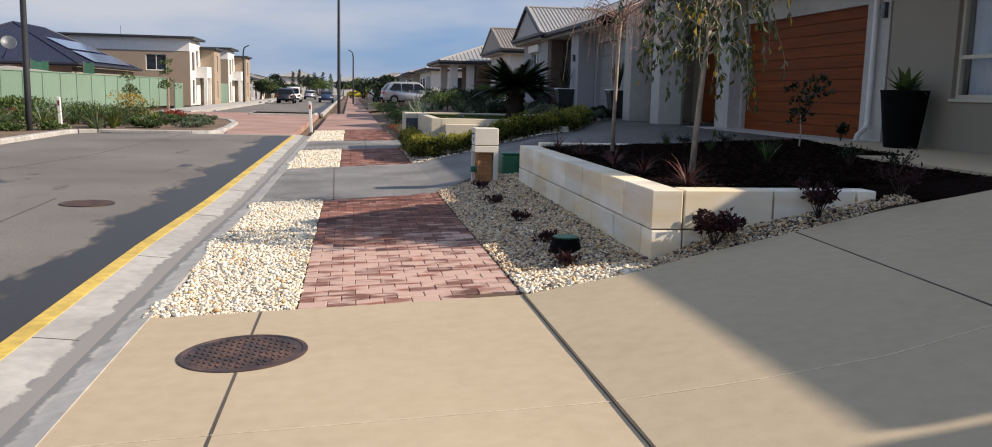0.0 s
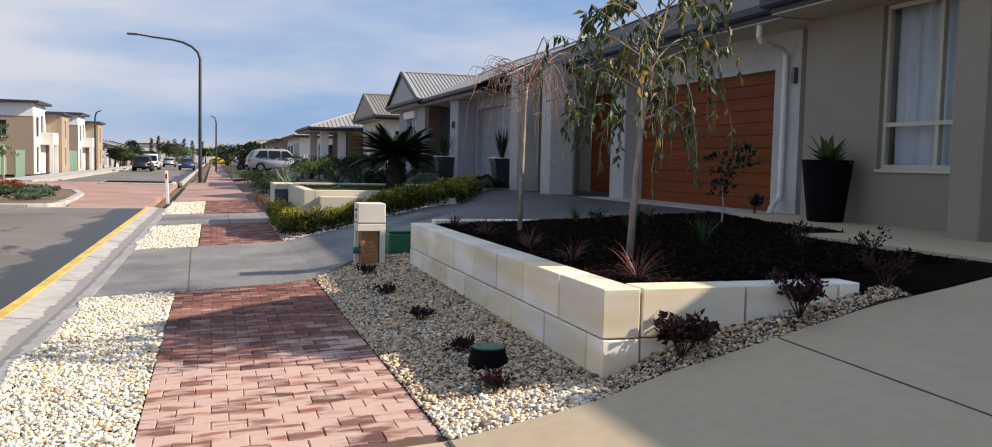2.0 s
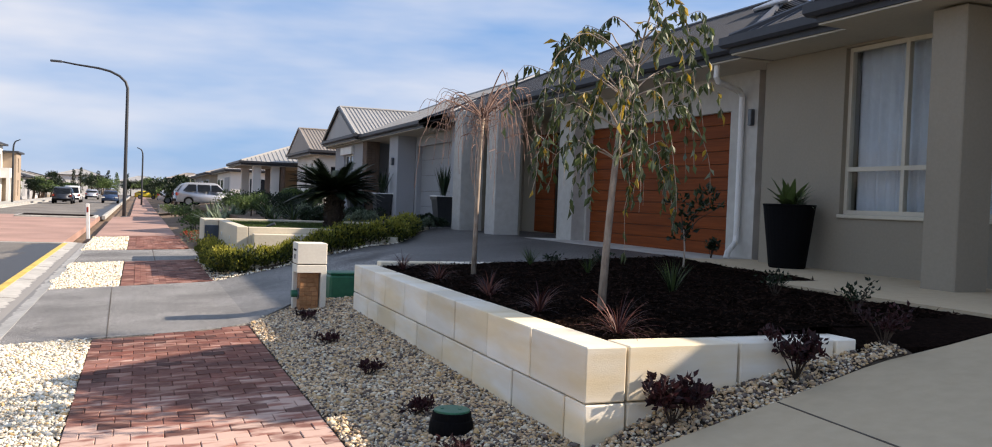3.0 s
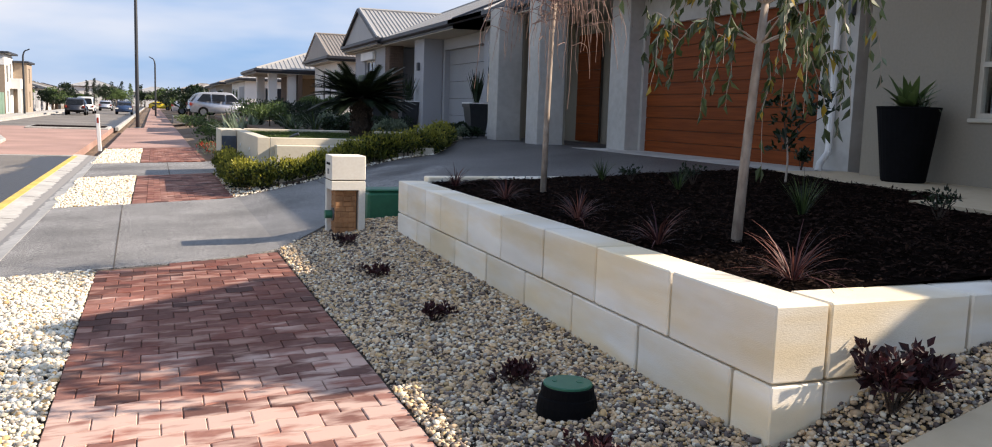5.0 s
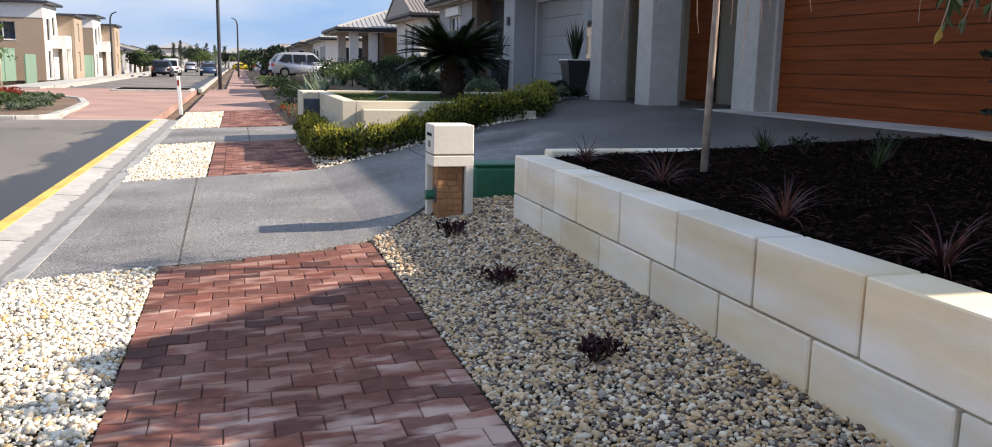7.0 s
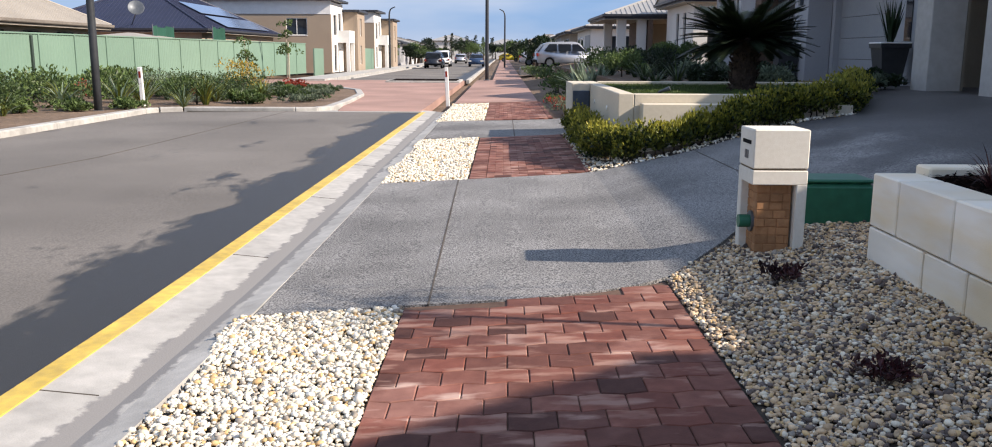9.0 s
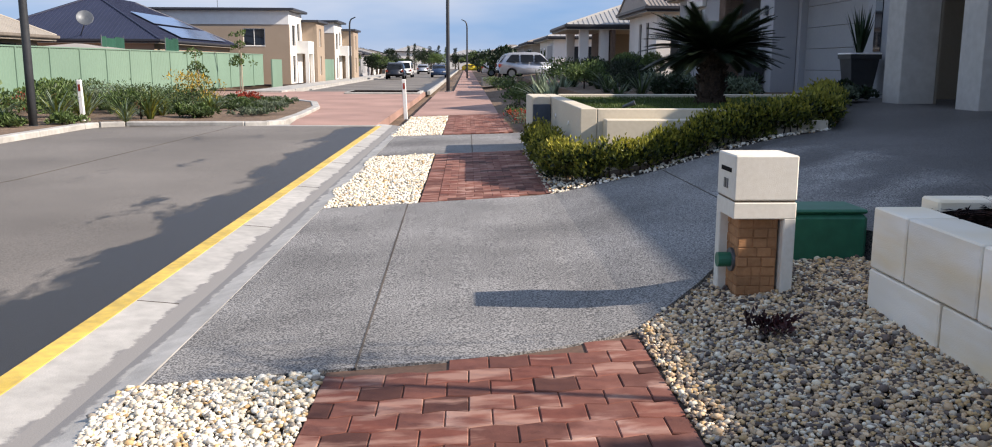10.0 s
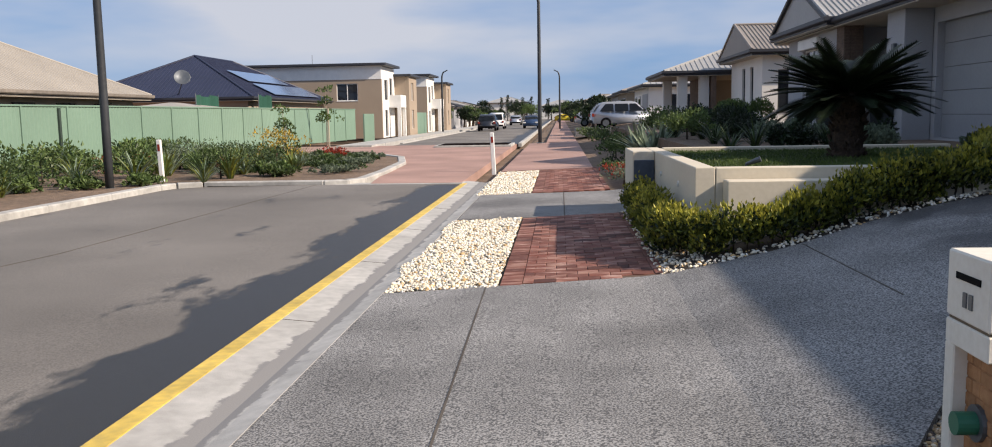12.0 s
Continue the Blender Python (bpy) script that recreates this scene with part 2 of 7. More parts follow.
ROOF_G = mat("grey_roof_sheet", (0.34, 0.335, 0.325), (0.31, 0.305, 0.295), 0.5, 12, 0.6, 0.05, 60, stain=0.08)
ROOF_BR = mat("brown_roof_sheet", (0.27, 0.235, 0.205), (0.24, 0.21, 0.18), 0.55, 12, 0.6, 0.05, 60, stain=0.08)
ROOF_D = mat("charcoal_roof_sheet", (0.04, 0.043, 0.052), (0.033, 0.036, 0.044), 0.5, 12, 0.6, 0.05, 60, stain=0.1)
ROOF_N = mat("navy_roof_sheet", (0.022, 0.028, 0.06), (0.018, 0.022, 0.048), 0.5, 12, 0.6, 0.05, 60, stain=0.1)
ROOF_BE = mat("beige_roof_sheet", (0.36, 0.33, 0.285), (0.33, 0.30, 0.26), 0.6, 12, 0.6, 0.05, 60, stain=0.08)
FENCE_G = mat("green_fence_sheet", (0.17, 0.265, 0.20), (0.158, 0.25, 0.187), 0.6, 8, 0.4, 0.05, 60, stain=0.06)
PAINT_W = mat("white_paint", (0.80, 0.79, 0.76), (0.76, 0.75, 0.72), 0.55, 14, 2, 0.05, 100, stain=0.05)
PAINT_D = mat("dark_grey_paint", (0.04, 0.044, 0.048), (0.032, 0.035, 0.04), 0.45, 10, 1, 0.05, 80)
GALV = mat("grey_steel", (0.13, 0.14, 0.15), (0.10, 0.11, 0.12), 0.45, 10, 1, 0.1, 80, metal=0.6)
BLACK = mat("black_plastic", (0.005, 0.005, 0.006), (0.004, 0.004, 0.0045), 0.75, 20, 2, 0.1, 120, spec=0.08)
GREEN_P = mat("green_plastic", (0.022, 0.15, 0.085), (0.017, 0.12, 0.068), 0.45, 12, 2, 0.08, 120, stain=0.12)
BARK = mat("pale_bark", (0.50, 0.41, 0.33), (0.29, 0.225, 0.175), 0.9, 22, 3, 0.6, 60, stretch=(1, 1, 0.4))
BARK_D = mat("dark_bark", (0.075, 0.05, 0.035), (0.035, 0.024, 0.018), 0.95, 25, 3, 1.0, 40, dist=0.02)
TWIG = mat("reddish_twig", (0.33, 0.21, 0.165), (0.22, 0.135, 0.105), 0.85, 20)


def glass(name, tint=(0.02, 0.024, 0.03), rough=0.03):
    m = bpy.data.materials.new(name)
    m.use_nodes = True
    b = m.node_tree.nodes["Principled BSDF"]
    b.inputs["Base Color"].default_value = (*tint, 1)
    b.inputs["Roughness"].default_value, b.inputs["IOR"].default_value = rough, 1.5
    b.inputs["Specular IOR Level"].default_value = 0.45
    return m


def leafmat(name, c1, c2, rough=0.5, island=0.35, trans=0.25):
    m = mat(name, c1, c2, rough, 3.0, 1.2, 0, stain=0.2, island=island)
    m.node_tree.nodes["Principled BSDF"].inputs["Subsurface Weight"].default_value = 0.0
    b = m.node_tree.nodes["Principled BSDF"]
    tr = m.node_tree.nodes.new("ShaderNodeBsdfTranslucent")
    mx = m.node_tree.nodes.new("ShaderNodeMixShader")
    mx.inputs[0].default_value = trans
    src = b.inputs["Base Color"].links[0].from_socket
    m.node_tree.links.new(src, tr.inputs["Color"])
    m.node_tree.links.new(b.outputs[0], mx.inputs[1])
    m.node_tree.links.new(tr.outputs[0], mx.inputs[2])
    m.node_tree.links.new(mx.outputs[0], m.node_tree.nodes["Material Output"].inputs["Surface"])
    return m


GLASS_D = glass("dark_window_glass")
LEAF_OLIVE = leafmat("olive_tree_leaf", (0.10, 0.125, 0.04), (0.04, 0.06, 0.02), 0.5)
LEAF_HEDGE = leafmat("hedge_leaf", (0.20, 0.21, 0.03), (0.055, 0.075, 0.014), 0.45)
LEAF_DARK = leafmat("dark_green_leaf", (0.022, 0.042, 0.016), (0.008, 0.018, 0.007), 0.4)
LEAF_CYCAD = leafmat("sago_leaflet", (0.014, 0.026, 0.011), (0.006, 0.012, 0.005), 0.5, 0.35, 0.08)
LEAF_GREEN = leafmat("green_leaf", (0.14, 0.20, 0.06), (0.06, 0.10, 0.03), 0.5)
LEAF_MID = leafmat("mid_green_leaf", (0.075, 0.115, 0.035), (0.03, 0.055, 0.016), 0.5)
LEAF_GREY = leafmat("grey_green_leaf", (0.17, 0.21, 0.14), (0.09, 0.12, 0.075), 0.6)
LEAF_AGAVE = leafmat("agave_leaf", (0.30, 0.36, 0.25), (0.15, 0.21, 0.14), 0.55)
LEAF_BURG = leafmat("burgundy_leaf", (0.06, 0.016, 0.02), (0.02, 0.008, 0.01), 0.5)
LEAF_RUST = leafmat("rust_grass_blade", (0.20, 0.075, 0.055), (0.09, 0.03, 0.025), 0.6)
LEAF_RED = leafmat("red_leaf", (0.42, 0.05, 0.025), (0.2, 0.025, 0.015), 0.5)
LEAF_YEL = leafmat("yellow_leaf", (0.45, 0.30, 0.03), (0.3, 0.2, 0.02), 0.5)
LAWN = leafmat("lawn_blade", (0.075, 0.11, 0.025), (0.04, 0.06, 0.015), 0.7)


# ---------------------------------------------------------------- mesh helpers
def link_mesh(name, bm, material, parent=None, label="", smooth=False):
    me = bpy.data.meshes.new(name)
    bm.normal_update()
    bm.to_mesh(me)
    bm.free()
    for m in (material if isinstance(material, (list, tuple)) else (material,)):
        me.materials.append(m)
    if smooth:
        me.polygons.foreach_set("use_smooth", [True] * len(me.polygons))
    ob = new(name, me)
    if parent is not None:
        ob.parent = parent
    if label:
        tagged(ob, label)
    return ob


def part(name, bm, material, parent, label="", smooth=False):
    return link_mesh(name, bm, material, parent, label, smooth)


def thing(name, label, category, group="", at=(0, 0, 0), rz=0.0, kind=""):
    ob = new(name)
    ob.empty_display_size = 0.1
    ob.matrix_world = pose(*at, 0, 0, rz)
    return tagged(ob, label, category, group, kind)


def box(bm, x0, x1, y0, y1, z0, z1, bev=0.0, mi=0):
    vs = [bm.verts.new((x, y, z)) for z in (z0, z1) for y in (y0, y1) for x in (x0, x1)]
    fs = [bm.faces.new([vs[i] for i in f]) for f in ((0, 2, 3, 1), (4, 5, 7, 6), (0, 1, 5, 4), (2, 6, 7, 3), (0, 4, 6, 2), (1, 3, 7, 5))]
    for f in fs:
        f.material_index = mi
    if bev:
        es = {e for f in fs for e in f.edges}
        bmesh.ops.bevel(bm, geom=list(es), offset=bev, segments=1, affect="EDGES", profile=0.5)
    return bm


def boxm(*a, **k):
    return box(bmesh.new(), *a, **k)


def tube(bm, pts, radii, seg=8, cap=True, mi=0):
    """A tapering tube along points."""
    rings = []
    pts = [Vector(p) for p in pts]
    for i, p in enumerate(pts):
        d = (pts[min(i + 1, len(pts) - 1)] - pts[max(i - 1, 0)]).normalized()
        a = d.orthogonal().normalized() if i == 0 else (side - d * side.dot(d)).normalized()
        side = a
        b = d.cross(a)
        r = radii[i] if isinstance(radii, (list, tuple)) else radii
        rings.append([bm.verts.new(p + r * (a * math.cos(2 * math.pi * k / seg) + b * math.sin(2 * math.pi * k / seg))) for k in range(seg)])
    for r0, r1 in zip(rings, rings[1:]):
        for k in range(seg):
            bm.faces.new((r0[k], r0[(k + 1) % seg], r1[(k + 1) % seg], r1[k])).material_index = mi
    if cap:
        bm.faces.new(rings[0][::-1]).material_index = mi
        bm.faces.new(rings[-1]).material_index = mi
    return bm


def lathe(bm, prof, seg=16, at=(0, 0, 0), mi=0):
    """A turned form from (radius, z) pairs."""
    rings = [[bm.verts.new((at[0] + r * math.cos(2 * math.pi * k / seg), at[1] + r * math.sin(2 * math.pi * k / seg), at[2] + z)) for k in range(seg)] for r, z in prof]
    for r0, r1 in zip(rings, rings[1:]):
        for k in range(seg):
            bm.faces.new((r0[k], r0[(k + 1) % seg], r1[(k + 1) % seg], r1[k])).material_index = mi
    bm.faces.new(rings[0][::-1]).material_index = mi
    bm.faces.new(rings[-1]).material_index = mi
    return bm


def sheet(name, x0, x1, ylo, yhi, z, material, nx=8, ny=8, label="", category="", depth=0.25):
    """A ground slab between two lines y = ylo(x), y = yhi(x), with its top at z(x, y) and skirts."""
    bm = bmesh.new()
    top = []
    for i in range(nx + 1):
        x = x0 + (x1 - x0) * i / nx
        a, b = (f(x) if callable(f) else f for f in (ylo, yhi))
        top.append([bm.verts.new((x, a + (b - a) * j / ny, z(x, a + (b - a) * j / ny))) for j in range(ny + 1)])
    for i in range(nx):
        for j in range(ny):
            bm.faces.new((top[i][j], top[i + 1][j], top[i + 1][j + 1], top[i][j + 1]))
    rim = [top[i][0] for i in range(nx + 1)] + top[nx][1:] + [top[i][ny] for i in range(nx - 1, -1, -1)] + [top[0][j] for j in range(ny - 1, 0, -1)]
    low = [bm.verts.new((v.co.x, v.co.y, v.co.z - depth)) for v in rim]
    for k in range(len(rim)):
        q = (k + 1) % len(rim)
        bm.faces.new((rim[q], rim[k], low[k], low[q]))
    return tagged(link_mesh(name, bm, material), label, category, kind="structure")


def lerp_fn(pairs):
    xs, ys = zip(*pairs)
    return lambda x: float(np.interp(x, xs, ys))


# ---------------------------------------------------------------- ground heights and lines of the plan
def H(x, y=0):
    """The finished ground: road, footpath and the rise to the houses on the right."""
    if x < -1.78:
        return -0.03
    if x < 1.19:
        return 0.09 + 0.045 * (x - 1.19)
    return min(1.0, 0.09 + 0.137 * (x - 1.19))


def H0(x, y=0):
    """The near driveway, a little steeper."""
    return H(x) if x < 1.19 else min(1.0, 0.09 + 0.185 * (x - 1.19))


KERB_DX = lerp_fn([(-12, -0.25), (10, -0.22), (14, -0.12), (33, -0.07)])  # the kerb drifts nearer the path as it goes


def gravel_z(x, y):
    """The pebble bed between footpath and retaining wall; it climbs along the return of the wall."""
    a = 0.095 + 0.116 * max(0.0, min(x, 2.47) - 1.19) + 0.006 * max(0.0, y - 8) * max(0.0, x - 1.19)
    a += max(0.0, H1(min(x, 1.85)) - 0.03 - a) * max(0.0, min(1.0, (y - 12.9) / 1.3))
    if x < 2.465 or y > 7.9:
        return a
    return 0.255 + 0.195 * (x - 2.465) + 0.12 * max(0.0, min(1.0, (y - 7.2) / 0.4)) * min(1.0, (x - 2.465) / 0.6)


DRIVE0_EDGE = lerp_fn([(-1.4, 6.9), (1.19, 6.96), (2.1, 6.97), (2.65, 7.14), (3.6, 7.28), (4.6, 7.46), (5.2, 7.42), (9.5, 7.4)])
BED_RIGHT = lerp_fn([(7.3, 5.95), (10.38, 6.0), (10.46, 6.8), (12.4, 6.95), (14.2, 7.2)])
WALL_X0, WALL_X1, WALL_Y0, WALL_Y1, WALL_TOP = 2.43, 2.48, 7.57, 14.05, 0.858


def H1(x, y=0):
    """The grey driveway: steep at first, then easing towards the garage."""
    return H(x) if x < 1.19 else float(np.interp(x, [1.19, 4.2, 7.2], [0.09, 0.75, 1.0]))


D1_NEAR = lerp_fn([(-1.4, 13.72), (-0.54, 13.8), (0.3, 13.88), (0.8, 14.02), (1.19, 14.2), (1.8, 14.98), (2.2, 15.62), (2.95, 15.7), (3.15, 14.4), (5.0, 14.15), (7.6, 13.98), (9.6, 13.95)])
D1_FAR = lerp_fn([(-1.4, 19.5), (1.19, 19.75), (1.95, 19.75), (2.4, 19.75), (3.4, 20.2), (4.4, 20.3), (4.9, 20.6), (6.0, 22.8), (7.0, 25.3), (7.6, 26.6), (8.7, 26.8), (9.6, 26.8)])
P_L, P_R = -0.55, 1.19
P_L2 = -0.36


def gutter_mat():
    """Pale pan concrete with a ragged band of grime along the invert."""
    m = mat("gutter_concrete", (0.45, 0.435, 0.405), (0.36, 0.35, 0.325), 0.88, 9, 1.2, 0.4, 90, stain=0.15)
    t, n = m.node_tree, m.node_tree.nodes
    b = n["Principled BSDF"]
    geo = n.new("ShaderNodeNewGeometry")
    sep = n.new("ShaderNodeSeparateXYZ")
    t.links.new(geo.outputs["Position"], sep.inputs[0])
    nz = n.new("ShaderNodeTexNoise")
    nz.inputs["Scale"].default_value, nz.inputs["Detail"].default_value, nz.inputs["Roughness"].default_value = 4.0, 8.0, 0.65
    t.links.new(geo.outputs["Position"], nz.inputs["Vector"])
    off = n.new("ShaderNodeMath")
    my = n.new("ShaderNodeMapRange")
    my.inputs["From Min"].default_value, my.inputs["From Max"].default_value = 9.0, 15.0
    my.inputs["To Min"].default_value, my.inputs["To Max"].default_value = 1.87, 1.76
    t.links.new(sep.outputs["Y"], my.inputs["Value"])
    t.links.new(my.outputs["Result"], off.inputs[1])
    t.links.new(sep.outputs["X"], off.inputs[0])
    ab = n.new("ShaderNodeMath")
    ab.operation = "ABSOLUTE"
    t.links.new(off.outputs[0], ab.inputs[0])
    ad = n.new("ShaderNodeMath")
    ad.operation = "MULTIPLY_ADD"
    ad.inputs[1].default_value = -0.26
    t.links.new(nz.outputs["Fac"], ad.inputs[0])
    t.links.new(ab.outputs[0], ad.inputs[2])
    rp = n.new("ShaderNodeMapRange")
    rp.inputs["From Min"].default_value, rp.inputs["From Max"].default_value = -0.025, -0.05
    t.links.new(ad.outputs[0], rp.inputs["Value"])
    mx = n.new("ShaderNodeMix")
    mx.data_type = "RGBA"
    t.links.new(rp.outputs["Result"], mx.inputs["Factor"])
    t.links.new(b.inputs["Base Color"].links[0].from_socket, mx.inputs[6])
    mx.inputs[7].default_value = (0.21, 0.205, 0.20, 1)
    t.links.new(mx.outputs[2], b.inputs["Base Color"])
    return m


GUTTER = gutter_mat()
# ---------------------------------------------------------------- ground, road, kerbs
bm = bmesh.new()
bmesh.ops.create_grid(bm, x_segments=2, y_segments=2, size=2500)
bmesh.ops.translate(bm, verts=bm.verts, vec=(0, 0, -0.3))
tagged(link_mesh("ground", bm, SOIL), "bare soil plain around the suburb", "ground", kind="structure")
ROAD_L, ROAD_R = -9.5, -2.24
sheet("road", ROAD_L, ROAD_R, -20, 33.3, lambda x, y: -0.037 + 0.027 * math.sin(math.pi * (x - ROAD_L) / (ROAD_R - ROAD_L)), ASPHALT, 8, 20, "grey asphalt road with damp dark patches", "road")
sheet("road_far", ROAD_L, ROAD_R, 62, 400, lambda x, y: -0.037 + 0.027 * math.sin(math.pi * (x - ROAD_L) / (ROAD_R - ROAD_L)), ASPHALT, 8, 20, "grey asphalt road running on into the distance", "road")
sheet("road_table", -30, ROAD_R, lambda x: float(np.interp(x, [-30, -9.5, -8, -6.2, -5.2, -4.8, ROAD_R], [52, 50, 49.3, 47.4, 40, 33.3, 33.3])), 62, lambda x, y: 0.0, TABLE, 24, 12, "red block-paved raised junction", "road")


def kerb_sweep(prof, y0, y1):
    """A section swept along the line of the kerb."""
    bm = bmesh.new()
    n = max(2, int((y1 - y0) / 1.2))
    rows = [[bm.verts.new((x + KERB_DX(y0 + (y1 - y0) * k / n), y0 + (y1 - y0) * k / n, z)) for x, z in prof] for k in range(n + 1)]
    for a, b in zip(rows, rows[1:]):
        for i in range(len(prof)):
            j = (i + 1) % len(prof)
            bm.faces.new((a[i], a[j], b[j], b[i]))
    bm.faces.new(rows[0])
    bm.faces.new(rows[-1][::-1])
    bmesh.ops.recalc_face_normals(bm, faces=bm.faces)
    return bm


GUTTER_SECTION = [(-2.17, -0.025), (-2.05, -0.025), (-1.72, -0.055), (-1.62, -0.075), (-1.54, -0.064), (-1.38, -0.027), (-1.36, -0.25), (-2.17, -0.25)]
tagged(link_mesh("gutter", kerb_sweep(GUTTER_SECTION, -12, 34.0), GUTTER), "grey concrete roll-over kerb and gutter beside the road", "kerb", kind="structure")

tagged(link_mesh("gutter_line", kerb_sweep([(-2.165, -0.03), (-2.165, -0.019), (-2.03, -0.019), (-2.03, -0.03)], -12, 33.2), YELLOW), "yellow no-parking line painted along the gutter", "road line", kind="structure")

# right verge base and yards
sheet("verge_base", -1.5, 60, -40, 400, lambda x, y: H(x) - 0.12, SOIL, 61, 4, "bare soil under the footpath and front yards", "ground", depth=0.3)
sheet("driveway_buff", -1.61, 9.5, -8, DRIVE0_EDGE, lambda x, y: H0(x), CONC_BUFF, 44, 12, "buff coloured concrete driveway with sawn joints", "driveway")
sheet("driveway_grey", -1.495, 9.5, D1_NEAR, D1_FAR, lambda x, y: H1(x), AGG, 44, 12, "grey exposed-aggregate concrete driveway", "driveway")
sheet("driveway_far", -1.44, 9.0, 25.4, lambda x: 29.8, lambda x, y: H(x) * 0.6, AGG, 20, 4, "pale grey concrete driveway crossing the footpath", "driveway")

# retaining wall of limestone blocks
garden_wall = thing("garden_wall", "low retaining wall of cream limestone blocks in two courses", "retaining wall", kind="structure")


def wall_run(x0, y0, x1, y1, joints_up, joints_low, thick=0.28):
    """One straight run of the wall; its blocks are parts."""
    L = math.hypot(x1 - x0, y1 - y0)
    ang = math.degrees(math.atan2(y1 - y0, x1 - x0))
    g = 0.011
    for js, z0, z1 in ((joints_up, 0.516, WALL_TOP), (joints_low, 0.10, 0.505)):
        for a, b in zip(js, js[1:]):
            bm = boxm(-(b - a) / 2 + g, (b - a) / 2 - g, -thick / 2, thick / 2, -(z1 - z0) / 2, (z1 - z0) / 2, bev=0.008)
            ob = part("block", bm, LIME, garden_wall)
            c = (a + b) / 2 / L
            nx, ny = (y1 - y0) / L, -(x1 - x0) / L
            jit = random.uniform(-0.004, 0.004)
            ob.matrix_local = pose(x0 + (x1 - x0) * c - nx * (thick / 2 + jit), y0 + (y1 - y0) * c - ny * (thick / 2 + jit), (z0 + z1) / 2, 0, 0, ang)


WL = math.hypot(WALL_X1 - WALL_X0, WALL_Y1 - WALL_Y0)
wall_run(WALL_X1, WALL_Y1, WALL_X0, WALL_Y0, [0, 0.40, 1.09, 1.61, 2.39, 3.19, 4.00, 4.79, 5.63, WL], [0, 0.79, 1.29, 2.07, 2.88, 3.69, 4.485, 5.32, 6.18, WL])
wall_run(WALL_X0 + 0.29, WALL_Y0 + 0.012, 4.58, WALL_Y0 + 0.05, [0, 0.85, 1.66, 1.86], [0, 0.5, 1.3, 1.86])
core = bmesh.new()
box(core, 2.545, 2.70, 7.68, 13.98, 0.1, 0.835)
box(core, 2.72, 4.54, 7.66, 7.83, 0.1, 0.835)
part("mortar_core", core, MORTAR, garden_wall)


def bed_z(x, y):
    return 0.835 + 0.042 * (x - 2.68) + 0.025 * noise.noise((x * 1.5, y * 1.5, 0)) + 0.02 * noise.noise((x * 6, y * 6, 3))


def bed_sheet():
    """The mulch, as a grid between the walls, the porch slab and the driveway."""
    bm = bmesh.new()
    ny, nx = 70, 50
    rows = []
    for j in range(ny + 1):
        y = 7.85 + (14.0 - 7.85) * j / ny
        x0, x1 = 2.69, BED_RIGHT(y)
        rows.append([bm.verts.new((x0 + (x1 - x0) * i / nx, y, bed_z(x0 + (x1 - x0) * i / nx, y))) for i in range(nx + 1)])
    for a, b in zip(rows, rows[1:]):
        for i in range(nx):
            bm.faces.new((a[i], a[i + 1], b[i + 1], b[i]))
    lip = [bm.verts.new((v.co.x, v.co.y + 0.12, 0.4)) for v in rows[-1]]
    for i in range(nx):
        bm.faces.new((rows[-1][i], rows[-1][i + 1], lip[i + 1], lip[i]))
    bmesh.ops.solidify(bm, geom=bm.faces, thickness=0.1)
    return tagged(link_mesh("garden_bed", bm, MULCH, smooth=False), "raised garden bed of dark bark mulch", "garden bed", kind="structure")


bed_sheet()
sheet("garden_bed", 4.57, 5.94, lambda x: float(np.interp(x, [4.57, 4.9, 5.1, 5.95], [7.62, 7.52, 7.43, 7.42])), 7.9,
      lambda x, y: H0(x) + 0.008 + (bed_z(x, 7.9) - H0(x)) * max(0.0, min(1.0, (y - 7.42) / 0.48)), MULCH, 14, 8, "dark bark mulch running down to the driveway", "garden bed")
# ---------------------------------------------------------------- stuff scattered as one mesh
def ico(sub=1):
    b = bmesh.new()
    bmesh.ops.create_icosphere(b, subdivisions=sub, radius=1.0)
    v = np.array([x.co[:] for x in b.verts])
    f = np.array([[x.index for x in y.verts] for y in b.faces])
    b.free()
    return v, f


def from_arrays(name, verts, faces, material, smooth=True, mats=None):
    me = bpy.data.meshes.new(name)
    me.from_pydata(verts.tolist(), [], faces.tolist())
    for m in (material if isinstance(material, (list, tuple)) else (material,)):
        me.materials.append(m)
    if smooth:
        me.polygons.foreach_set("use_smooth", [True] * len(me.polygons))
    if mats is not None:
        me.polygons.foreach_set("material_index", mats)
    me.update()
    return me


def rot_random(rng, n):
    q = rng.normal(size=(n, 4))
    q /= np.linalg.norm(q, axis=1)[:, None]
    w, x, y, z = q.T
    return np.stack([1 - 2 * (y * y + z * z), 2 * (x * y - z * w), 2 * (x * z + y * w), 2 * (x * y + z * w), 1 - 2 * (x * x + z * z), 2 * (y * z - x * w),
                     2 * (x * z - y * w), 2 * (y * z + x * w), 1 - 2 * (x * x + y * y)], axis=1).reshape(n, 3, 3)


